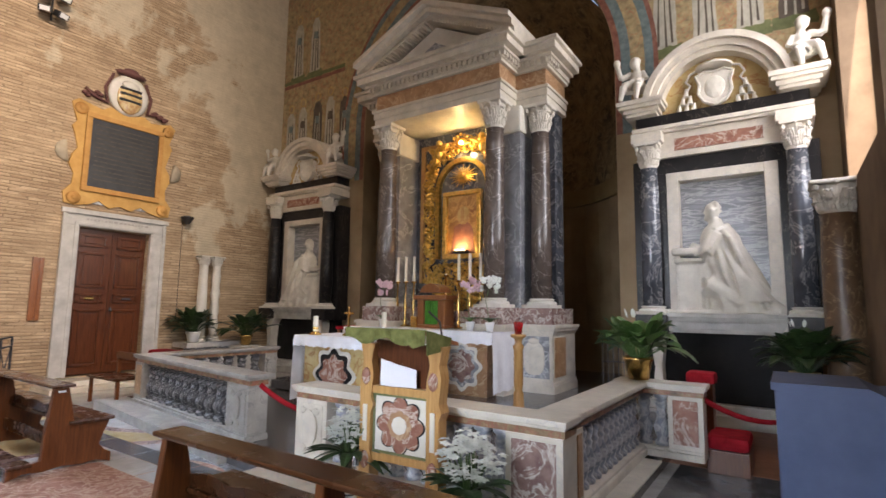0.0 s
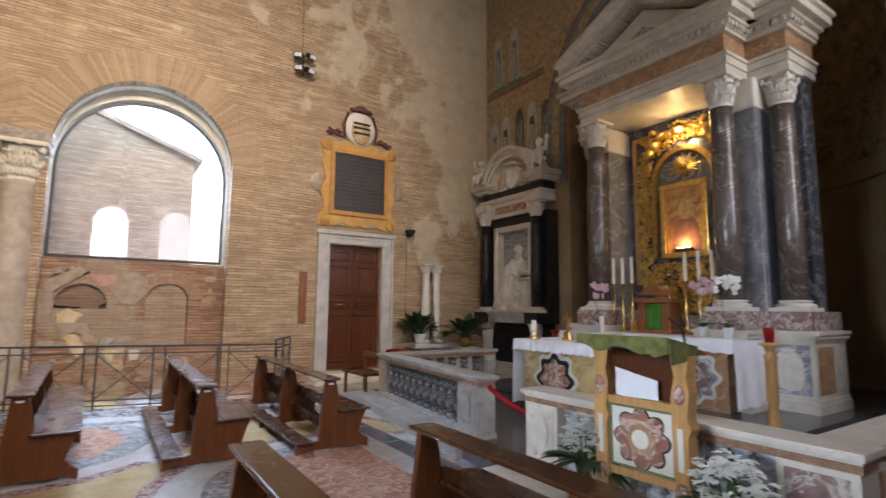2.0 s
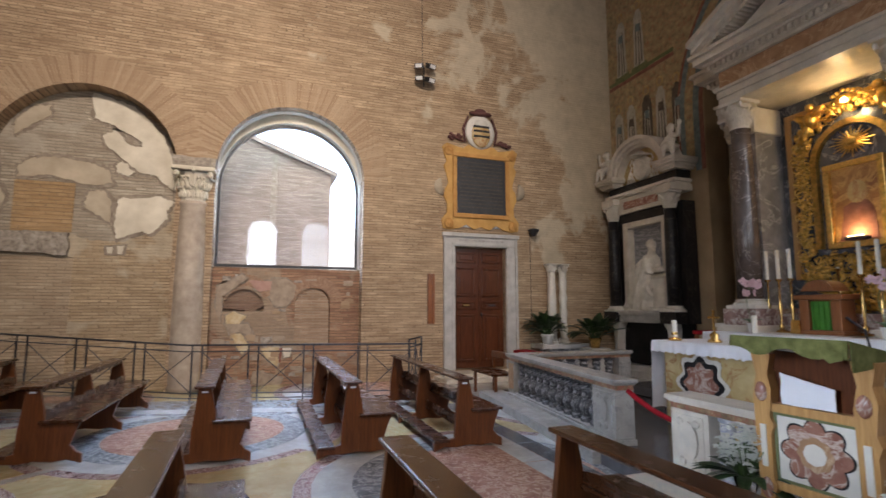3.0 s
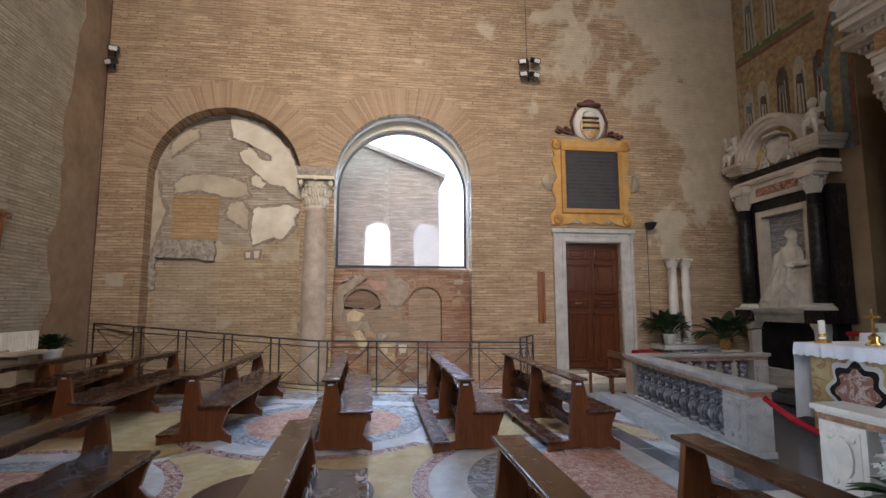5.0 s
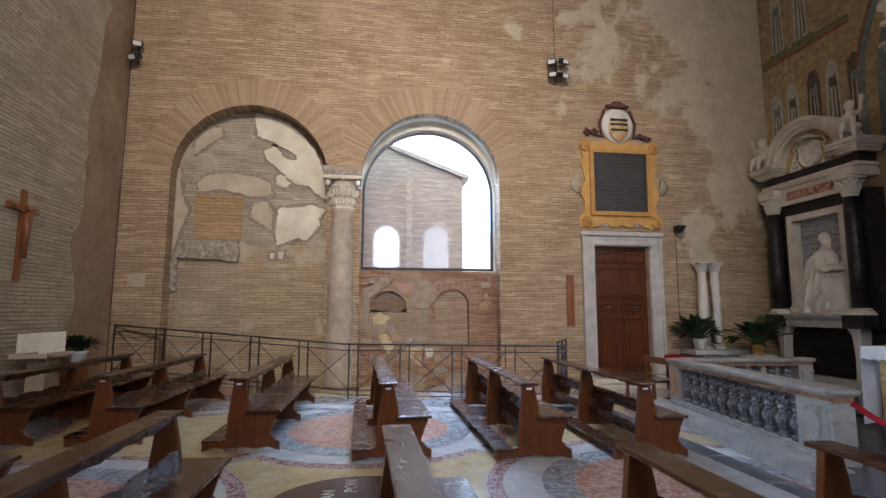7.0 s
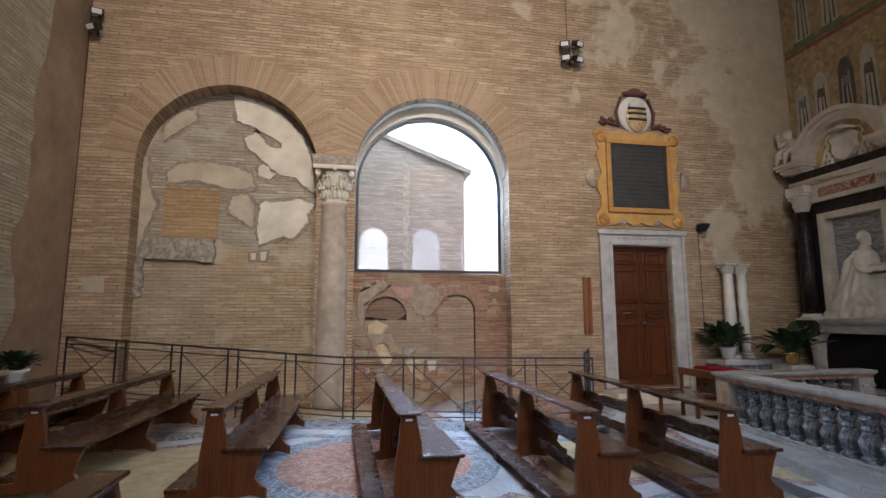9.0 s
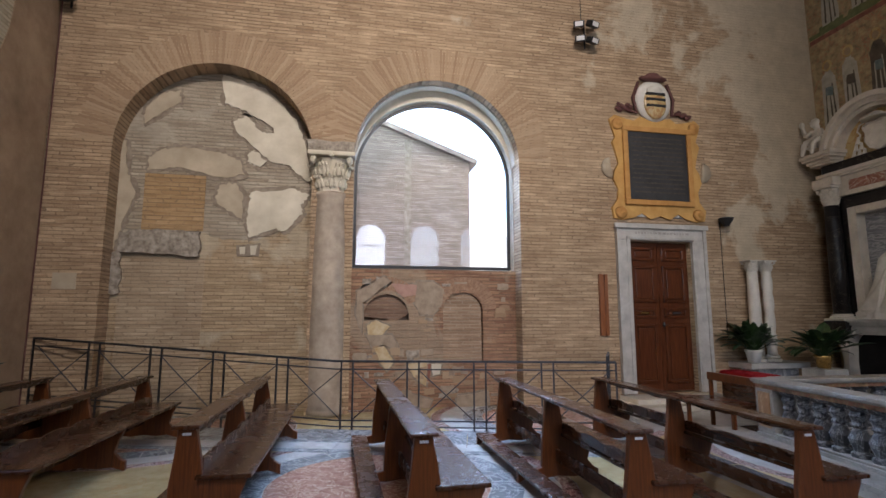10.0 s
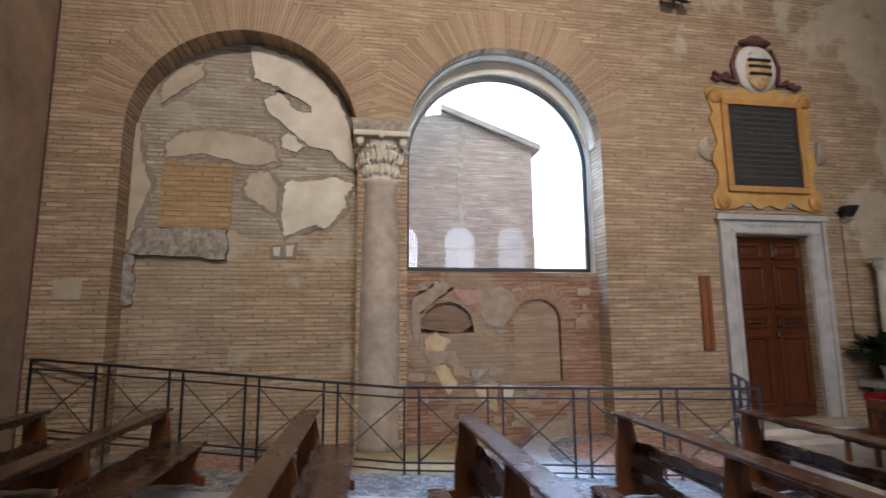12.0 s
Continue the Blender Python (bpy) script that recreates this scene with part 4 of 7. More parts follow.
ball(bm, (0.08, 0, 0.54), (0.12, 0.34, 0.07), 2)
ball(bm, (0.08, 0, 0.59), (0.1, 0.18, 0.09), 2)
part("hat", bm, MAROON, crest, "maroon tasselled hat", True)
for s in (-1, 1):
    bm = B()
    tube(bm, [(0.05, s * 0.34, 0.45), (0.05, s * 0.48, 0.1), (0.06, s * 0.42, -0.25), (0.05, s * 0.6, -0.2), (0.05, s * 0.85, -0.05 - (s > 0) * 0.2)], 0.035, 6)
    for k in range(6):
        ball(bm, (0.05, s * (0.55 + 0.06 * k), -0.12 - 0.02 * k + 0.06 * (k % 2) - (s > 0) * 0.08), (0.04, 0.07, 0.05), 1)
    part("tassel", bm, MAROON, crest, "maroon tassels", True)

# double door with stone surround
door = thing("door_1", "dark walnut panelled double door, closed, in grey stone surround", "door", (WX - 0.12, 5.775, 0.2), kind="structure")
for s in (-1, 1):
    bm = B()
    box(bm, -0.05, 0.0, min(0, s * 0.70) + 0.004, max(0, s * 0.70) - 0.004, 0.02, 3.04)
    leaf = part("door_leaf", bm, DOOR_WOOD, door)
    for z0, z1 in ((0.18, 1.35), (1.48, 1.68), (1.80, 2.55), (2.66, 2.93)):
        a, b = (0.09, 0.62) if s > 0 else (-0.62, -0.09)
        bm = B()
        for q in ((a, a + 0.06, z0, z1), (b - 0.06, b, z0, z1), (a, b, z0, z0 + 0.05), (a, b, z1 - 0.05, z1)):
            box(bm, 0.0, 0.035, q[0], q[1], q[2], q[3], 0.01)
        box(bm, 0.0, 0.02, a + 0.1, b - 0.1, z0 + 0.07, z1 - 0.07, 0.012)
        part("door_panel", bm, DOOR_WOOD, leaf, "raised moulded panel")
    bm = B()
    box(bm, 0.0, 0.045, s * 0.36 - 0.09, s * 0.36 + 0.09, 1.56, 1.60, 0.005)
    part("letter_plate" if s < 0 else "handle", bm, BRASS if s < 0 else IRON, leaf)
bm = B()
lathe(bm, [(0.02, 1.30), (0.035, 1.33), (0.02, 1.40)], 8, (0.04, 0.06, 0))
part("door_handle", bm, IRON, door)
bm = B()
for s in (-1, 1):
    box(bm, 0.0, 0.20, s * 0.86 - 0.15, s * 0.86 + 0.15, 0.0, 3.06, 0.012)
    box(bm, 0.2, 0.24, s * 0.99 - 0.035, s * 0.99 + 0.035, 0.0, 3.3, 0.008)
    box(bm, 0.2, 0.22, s * 0.77 - 0.035, s * 0.77 + 0.035, 0.0, 3.12, 0.008)
box(bm, 0.0, 0.20, -1.01, 1.01, 3.06, 3.34, 0.012)
box(bm, 0.2, 0.26, -1.07, 1.07, 3.30, 3.40, 0.012)
box(bm, 0.2, 0.22, -0.8, 0.8, 3.08, 3.14, 0.008)
surround = part("stone_surround", bm, DOOR_FRAME, door, "grey veined stone surround")
bm = B()
rnd = random.Random(4)
y = -0.6
while y < 0.55:
    w = rnd.uniform(0.03, 0.09)
    box(bm, 0.2, 0.204, y, y + w, 3.19, 3.235)
    y += w + 0.025
part("worn_writing", bm, FAINT_GREY, surround)
bm = B()
box(bm, 0.05, 0.75, -1.05, 1.05, -0.2, -0.02, 0.012)
part("door_step", bm, WHITE_MARBLE, door, "worn white marble step")
bm = B()
box(bm, 0.05, 1.05, -1.25, 1.25, -0.2, -0.11, 0.012)
part("door_step", bm, WHITE_MARBLE, door, "worn white marble step")

# small fittings on the wall
bm = B()
for y in (-0.055, 0.055):
    box(bm, 0.0, 0.07, y - 0.035, y + 0.035, -0.61, 0.61, 0.012)
box(bm, 0.0, 0.04, -0.02, 0.02, -0.6, 0.6)
ob = solid("wooden_wall_rack", bm, MID_WOOD, "narrow brown wooden board fixed on the wall", "board")
ob.location = (WX, 4.44, 1.94)


def spotlight_cluster(y, z, heads, wall_x=WX):
    s = thing("spotlight_cluster", "black wall spotlights on a bracket with a cable", "spotlight", (wall_x, y, z))
    bm = B()
    tube(bm, [(0.0, 0, 0.25), (0.12, 0, 0.25), (0.12, 0, -0.3)], 0.018)
    part("bracket", bm, BLACK_PAINT, s)
    for dy, dz in heads:
        m = Matrix.Translation((0.22, dy, dz)) @ Matrix.Rotation(radians(-25 if dy < 0 else 20), 4, "Z") @ Matrix.Rotation(radians(25), 4, "Y")
        bm = B()
        box(bm, -0.09, 0.09, -0.11, 0.11, -0.06, 0.06, 0.015)
        bm.transform(m)
        h = part("lamp_head", bm, BLACK_PAINT, s)
        bm = B()
        box(bm, 0.091, 0.095, -0.08, 0.08, -0.045, 0.045)
        bm.transform(m)
        part("lens", bm, POT, h, "pale lamp glass")
    return s


s = spotlight_cluster(4.2, 7.60, ((-0.16, 0.18), (0.15, 0.21), (-0.14, -0.14), (0.13, -0.16)))
bm = B()
tube(bm, [(0.01, 0, 0.25), (0.01, -0.02, 2.0), (0.01, 0.0, 4.2)], 0.008, 6)
part("cable", bm, BLACK_PAINT, s)
s = spotlight_cluster(LY + 0.22, 7.32, ((0.0, 0.16), (-0.03, -0.16)))
lampb = thing("small_wall_lamp", "small dark wall lamp on a bracket", "lamp", (WX, 7.25, 3.72))
bm = B()
tube(bm, [(0, 0, 0.0), (0.15, 0, 0.05), (0.18, 0, -0.1)], 0.015)
part("bracket", bm, BLACK_PAINT, lampb)
part("shade", lathe(B(), [(0.05, -0.12), (0.14, 0.02), (0.15, 0.05), (0.04, 0.08)], 12, (0.18, 0, 0)), BLACK_PAINT, lampb)
bm = B()
tube(bm, [(0.012, -0.02, 0), (0.012, -0.02, -2.4)], 0.007, 6)
part("cable", bm, BLACK_PAINT, lampb)
bm = B()
box(bm, WX + 0.001, WX + 0.02, -5.35, -5.0, 2.15, 2.42)
solid("wall_vent", bm, PLASTER_WORN, "small plastered-over vent in brick wall", "vent")

# two slim antique colonnettes on a stone shelf
shelf = thing("stone_shelf", "grey stone shelf with moulded edge against the wall", "shelf", (WX, 7.95, 0))
bm = B()
box(bm, 0.0, 0.62, -0.75, 0.62, 0.68, 0.80, 0.02)
part("slab", bm, DOOR_FRAME, shelf)
bm = B()
box(bm, 0.05, 0.5, -0.5, 0.45, 0.0, 0.68, 0.02)
part("support", bm, GREY_MARBLE, shelf)
for dy, twist in ((-0.24, 0), (0.10, 1)):
    c = thing("colonnette", "slim pale marble colonnette with small capital", "column", (WX + 0.25, 7.95 + dy, 0.80), group="colonnettes by the door")
    bm = B()
    if twist:
        n, rows_ = 12, 50
        rings = []
        for i in range(rows_ + 1):
            rings.append([bm.verts.new(((0.10 + 0.009 * math.cos(2 * (2 * math.pi * k / n) + i * 0.55)) * math.cos(2 * math.pi * k / n), (0.10 + 0.009 * math.cos(2 * (2 * math.pi * k / n) + i * 0.55)) * math.sin(2 * math.pi * k / n), 0.12 + 1.72 * i / rows_)) for k in range(n)])
        for a, b in zip(rings, rings[1:]):
            for k in range(n):
                bm.faces.new((a[k], a[(k + 1) % n], b[(k + 1) % n], b[k]))
    else:
        lathe(bm, [(0.12, 0.12), (0.115, 1.0), (0.10, 1.84)], 16)
    part("shaft", bm, STUCCO, c, "twisted shaft" if twist else "", True)
    part("base", lathe(B(), [(0.16, 0.0), (0.16, 0.05), (0.12, 0.07), (0.14, 0.11), (0.11, 0.13)], 16), STUCCO, c)
    bm = B()
    capital(bm, 0.10, 1.83, 0.24)
    part("capital", bm, STUCCO, c)

# iron rail before the ancient wall
rail = thing("iron_rail", "dark iron railing with crossed bars, oblique to the wall", "railing", (-11.95, -5.5, 0), -14.1)
LENGTH, BAYS = 9.15, 9


def lift(s):
    """The rail climbs gently towards the crucifix wall."""
    return max(0.0, 4.9 - s) * 0.07


for k in range(BAYS + 1):
    for off in ((-0.09, 0.09) if 0 < k < BAYS else (0.0,)):
        y = LENGTH * k / BAYS + off
        bm = B()
        box(bm, -0.012, 0.012, y - 0.012, y + 0.012, 0.0, 1.02 + lift(y))
        box(bm, -0.03, 0.03, y - 0.03, y + 0.03, 0.0, 0.012)
        part("post", bm, IRON, rail)
for z, r in ((1.02, 0.016), (0.90, 0.010), (0.14, 0.010), (0.05, 0.009)):
    bm = B()
    for a, b in ((0.0, 4.9), (4.9, LENGTH)):
        prism(bm, [(a, z - r + lift(a)), (b, z - r + lift(b)), (b, z + r + lift(b)), (a, z + r + lift(a))], -r, r, "yz")
    part("bar", bm, IRON, rail)
for k in range(BAYS):
    a, b = LENGTH * k / BAYS + 0.09, LENGTH * (k + 1) / BAYS - 0.09
    for p, q in (((0, a, 0.15), (0, b, 0.89)), ((0.004, a, 0.89), (0.004, b, 0.15))):
        bm = B()
        tube(bm, [(p[0], p[1], p[2] + lift(p[1])), (q[0], q[1], q[2] + lift(q[1]))], 0.009, 6)
        part("cross_bar", bm, IRON, rail)
gate = thing("rail_end_gate", "short dark iron rail turning to the door", "railing", (-9.75, 3.25, 0), 60)
for y in (0, 0.55, 1.1):
    bm = B()
    box(bm, -0.015, 0.015, y - 0.015, y + 0.015, 0, 1.1)
    part("post", bm, IRON, gate)
for z in (1.1, 0.95, 0.2):
    bm = B()
    box(bm, -0.015, 0.015, 0, 1.1, z - 0.012, z + 0.012)
    part("bar", bm, IRON, gate)
for p, q in (((0, 0, 0.2), (0, 0.55, 0.95)), ((0, 0, 0.95), (0, 0.55, 0.2)), ((0, 0.55, 0.2), (0, 1.1, 0.95)), ((0, 0.55, 0.95), (0, 1.1, 0.2))):
    bm = B()
    tube(bm, [p, q], 0.01, 6)
    part("cross_bar", bm, IRON, gate)

# crucifix, stand and plant at the wall with the crucifix
cross = thing("crucifix", "brown wooden crucifix with a small plain carved form", "crucifix", (-9.0, LY, 2.1))
bm = B()
box(bm, -0.05, 0.05, 0.0, 0.05, 0.0, 1.42, 0.008)
part("upright", bm, MID_WOOD, cross)
bm = B()
box(bm, -0.36, 0.36, 0.003, 0.055, 1.08, 1.18, 0.008)
part("crossbeam", bm, MID_WOOD, cross)
bm = B()
cone(bm, (0, 0.1, 0.35), (0, 0.1, 1.05), 0.035, 0.075)
cone(bm, (0, 0.1, 1.02), (-0.3, 0.08, 1.13), 0.028, 0.02)
cone(bm, (0, 0.1, 1.02), (0.3, 0.08, 1.13), 0.028, 0.02)
ball(bm, (0.02, 0.12, 1.12), 0.055)
part("carving", bm, MID_WOOD, cross, "plain carved wooden form", True)
stand = thing("votive_stand", "pale votive candle stand with white electric candles", "candle stand", (-9.15, LY + 0.42, 0))
bm = B()
prism(bm, [(-0.16, 0.0), (0.16, 0.0), (0.13, 0.95), (-0.13, 0.95)], -0.13, 0.13, "xz")
part("pedestal", bm, PLASTER_WORN, stand)
bm = B()
box(bm, -0.36, 0.36, -0.26, 0.26, 0.95, 1.02, 0.01)
part("tray", bm, PLASTER_WORN, stand, "beige metal tray")
for i in range(10):
    for j in range(2):
        part("candle", lathe(B(), [(0.021, 1.02), (0.021, 1.31 + 0.02 * j)], 8, (-0.30 + 0.066 * i, -0.18 + 0.30 * j, 0)), WAX, stand)

# ---- the altar ----
def column(parent_name, label, x, y, z0, z1, r, shaft_mat, cap_h=0.5, cap_mat=None, group="", base_mat=None):
    c = thing(parent_name, label, "column", (x, y, z0), group=group)
    h = z1 - z0
    b = r * 0.9
    bm = B()
    box(bm, -r * 1.45, r * 1.45, -r * 1.45, r * 1.45, 0, b * 0.35, 0.006)
    lathe(bm, [(r * 1.4, b * 0.35), (r * 1.45, b * 0.5), (r * 1.35, b * 0.65), (r * 1.12, b * 0.72), (r * 1.12, b * 0.8), (r * 1.25, b * 0.88), (r * 1.2, b * 0.98), (r * 1.02, b)], 20)
    part("base", bm, base_mat or STUCCO, c, "white moulded base", False)
    part("shaft", lathe(B(), [(r, b), (r, h * 0.33), (r * 0.93, h * 0.7), (r * 0.85, h - cap_h - 0.02), (r * 0.92, h - cap_h - 0.01), (r * 0.92, h - cap_h)], 24), shaft_mat, c, "", True)
    bm = B()
    capital(bm, r * 0.86, h - cap_h, cap_h)
    part("capital", bm, cap_mat or STUCCO, c, "white leafy capital")
    return c


def mould(bm, x0, x1, y0, y1, z0, steps):
    """One moulded block: each step is (height, how far it stands out)."""
    z, loops = z0, []
    for h, out in steps:
        for zz, o in ((z, out), (z + h * 0.8, out), (z + h, out - min(h, out + 0.5) * 0.06)):
            loops.append([bm.verts.new(p) for p in ((x0 - o, y0 - o, zz), (x1 + o, y0 - o, zz), (x1 + o, y1, zz), (x0 - o, y1, zz))])
        z += h
    for a, b in zip(loops, loops[1:]):
        for k in range(4):
            bm.faces.new((a[k], a[(k + 1) % 4], b[(k + 1) % 4], b[k]))
    bm.faces.new(loops[0][::-1])
    bm.faces.new(loops[-1])
    return z


CX = -5.40
FRONT = 8.55
EZ = 5.42
shrine = thing("altar_shrine", "tall marble altar shrine with columns and triangular pediment", "altarpiece", (CX, 0, 0))
# pedestals under the columns
PED = ((-1.24, FRONT, 0.34), (1.24, FRONT, 0.34), (-1.84, 9.2, 0.33), (1.84, 9.2, 0.33))
for x, y, w in PED:
    bm = B()
    mould(bm, x - w, x + w, y - w, 9.95, 0.28, [(0.14, 0.04), (0.05, 0.02)])
    box(bm, x - w, x + w, y - w, 9.95, 0.47, 1.26)
    mould(bm, x - w, x + w, y - w, 9.95, 1.26, [(0.05, 0.02), (0.06, 0.06), (0.05, 0.09)])
    ped = part("pedestal", bm, WHITE_MARBLE, shrine, "white marble pedestal with inlaid panels")
    bm = B()
    box(bm, x - w + 0.06, x + w - 0.06, y - w - 0.012, y - w + 0.01, 0.52, 1.22, 0.004)
    part("inlay_panel", bm, BROWN_MARBLE if abs(x) < 1.5 else GREY_MARBLE, ped)
    bm = B()
    prism(bm, [(x + 0.19 * math.copysign(abs(math.cos(k * math.pi / 10)) ** 0.7, math.cos(k * math.pi / 10)), 0.85 + 0.28 * math.copysign(abs(math.sin(k * math.pi / 10)) ** 0.7, math.sin(k * math.pi / 10))) for k in range(20)], y - w - 0.03, y - w - 0.011, "xz")
    ball(bm, (x, y - w - 0.03, 1.14), (0.12, 0.04, 0.06), 1)
    part("shield", bm, WHITE_MARBLE, ped, "carved white shield")
    bm = B()
    sx = x + math.copysign(w, x)
    box(bm, sx - 0.012, sx + 0.012, y - w + 0.07, y + w - 0.07, 0.54, 1.20, 0.004)
    part("inlay_panel", bm, BROWN_MARBLE, ped)
    bm = B()
    box(bm, x - w + 0.02, x + w - 0.02, y - w + 0.02, 9.95, 1.42, 1.70, 0.01)
    part("plinth", bm, PURPLE_MARBLE, shrine, "purple breccia plinth")
for x, y, w in PED:
    column("shrine_column", "dark veined marble column with white leafy capital", CX + x, y, 1.70, EZ, 0.185, COLUMN_DARK, 0.52, group="columns of the shrine")
# back wall of the shrine, pilasters
bm = B()
box(bm, -1.98, 1.98, 9.55, 9.95, 0.28, EZ + 0.03)
part("back_wall", bm, COLUMN_BLUE, shrine, "dark blue-grey marble backing")
for x in (-1.40, 1.40):
    bm = B()
    box(bm, x - 0.17, x + 0.17, 8.9, 9.56, 1.42, 4.9, 0.01)
    part("pilaster", bm, PILASTER_GREY, shrine, "blue-grey marble pilaster")
    bm = B()
    box(bm, x - 0.21, x + 0.21, 8.84, 9.56, 4.9, EZ - 0.02, 0.04)
    part("pilaster_capital", bm, STUCCO, shrine)
# entablature: central block and two set-back wings
def entablature(x0, x1, y0, z0, name):
    bm = B()
    mould(bm, x0, x1, y0, 9.95, z0, [(0.12, 0.0), (0.13, 0.02), (0.05, 0.05)])
    part("architrave", bm, WHITE_MARBLE, shrine)
    bm = B()
    box(bm, x0 + 0.02, x1 - 0.02, y0 + 0.02, 9.95, z0 + 0.30, z0 + 0.62)
    part("frieze", bm, BROWN_MARBLE, shrine, "brown alabaster frieze")
    bm = B()
    mould(bm, x0, x1, y0, 9.95, z0 + 0.62, [(0.06, 0.05), (0.10, 0.08), (0.05, 0.16), (0.13, 0.28), (0.07, 0.34)])
    corn = part("cornice", bm, WHITE_MARBLE, shrine)
    n = int((x1 - x0 + 0.2) / 0.11)
    for k in range(n):
        xx = x0 - 0.1 + (x1 - x0 + 0.2) * k / n
        bm = B()
        box(bm, xx, xx + 0.06, y0 - 0.135, y0 - 0.06, z0 + 0.69, z0 + 0.775)
        part("dentil", bm, WHITE_MARBLE, corn)
    m_ = int((9.5 - y0) / 0.11)
    for k in range(m_):
        bm = B()
        box(bm, x1 + 0.06, x1 + 0.135, y0 - 0.1 + 0.11 * k, y0 - 0.04 + 0.11 * k, z0 + 0.69, z0 + 0.775)
        part("dentil", bm, WHITE_MARBLE, corn)


entablature(-1.46, 1.46, FRONT - 0.22, EZ, "central")
entablature(-2.06, -1.36, 8.98, EZ, "wing")
entablature(1.36, 2.06, 8.98, EZ, "wing")
# pediment
PZ = EZ + 1.03
bm = B()
prism(bm, [(-1.5, PZ), (1.5, PZ), (0, PZ + 0.74)], FRONT - 0.12, 9.9, "xz")
part("tympanum", bm, STUCCO, shrine)
bm = B()
prism(bm, [(-0.62, PZ + 0.06), (0.62, PZ + 0.06), (0, PZ + 0.40)], FRONT - 0.16, FRONT - 0.12, "xz")
part("tympanum_panel", bm, GREY_MARBLE, shrine, "dark triangular panel")
for s in (-1, 1):
    bm = B()
    for t0, t1, out in ((0.0, 0.10, 0.12), (0.10, 0.20, 0.24), (0.20, 0.30, 0.36)):
        a, b = (s * 1.80, PZ - 0.01), (0.0, PZ + 0.80)
        prism(bm, [(a[0], a[1] + t0), (b[0], b[1] + t0), (b[0], b[1] + t1), (a[0], a[1] + t1)], FRONT - 0.22 - out, 9.9, "xz")
    rk = part("raking_cornice", bm, WHITE_MARBLE, shrine)
    for k in range(26):
        f = (k + 0.6) / 27
        bm = B()
        x, z = s * 1.80 * (1 - f), PZ + 0.81 * f - 0.09
        if z > PZ + 0.02:
            box(bm, x - 0.02, x + 0.02, FRONT - 0.40, FRONT - 0.12, z + 0.03, z + 0.085)
            part("dentil", bm, WHITE_MARBLE, rk)
        else:
            bm.free()
# gilded frame with the image
gilt = thing("gilded_frame", "gilded carved wooden altar frame round a holy picture", "frame", (CX, 9.54, 0))
bm = B()
for a, b, c, d in ((-1.08, -0.98, 2.2, 5.1), (0.98, 1.08, 2.2, 5.1), (-1.08, 1.08, 5.1, 5.2)):
    box(bm, a, b, -0.08, 0.0, c, d, 0.015)
part("outer_moulding", bm, OAK, gilt, "golden-brown outer moulding")
bm = B()
box(bm, -0.98, 0.98, -0.03, 0.0, 1.6, 5.1)
part("backing", bm, COLUMN_BLUE, gilt, "dark marble backing")
bm = B()
for a, b, c, d in ((-0.46, -0.36, 2.75, 4.0), (0.36, 0.46, 2.75, 4.0), (-0.46, 0.46, 4.0, 4.1), (-0.46, 0.46, 2.68, 2.78)):
    box(bm, a, b, -0.14, -0.03, c, d, 0.02)
part("picture_frame", bm, GOLD, gilt, "bright gilt picture frame")
bm = B()
arch_ring(bm, 0, 0.56, 0.66, 2.7, 2.7, 4.15, -0.12, -0.03, 20, "xz")
part("arched_moulding", bm, GOLD, gilt)
bm = B()
box(bm, -0.36, 0.36, -0.07, -0.03, 2.78, 4.0)
pic = part("panel_painting", bm, PICTURE, gilt, "old golden panel painting")
bm = B()
prism(bm, ragged([(-0.3, 2.8), (0.28, 2.8), (0.24, 3.3), (0.05, 3.5), (-0.2, 3.35)], 0.02, 3), -0.075, -0.069, "xz")
part("painted_robe", bm, RED_PAINT, pic)
bm = B()
prism(bm, [(0.02 + 0.15 * math.cos(k * 0.42), 3.58 + 0.19 * math.sin(k * 0.42)) for k in range(15)], -0.078, -0.069, "xz")
part("painted_halo", bm, YELLOW_MARBLE, pic)
bm = B()
ball(bm, (0, -0.07, 4.42), (0.09, 0.05, 0.07), 2)
burst = part("sunburst", bm, GOLD, gilt, "gilt sunburst")
for k in range(24):
    a = 2 * math.pi * k / 24
    bm = B()
    tube(bm, [(0.06 * math.cos(a), -0.05, 4.42 + 0.06 * math.sin(a)), ((0.34 - 0.08 * (k % 2)) * math.cos(a), -0.06, 4.42 + (0.26 - 0.06 * (k % 2)) * math.sin(a))], 0.022, 5, 0.006)
    part("ray", bm, GOLD, burst)
rnd = random.Random(11)
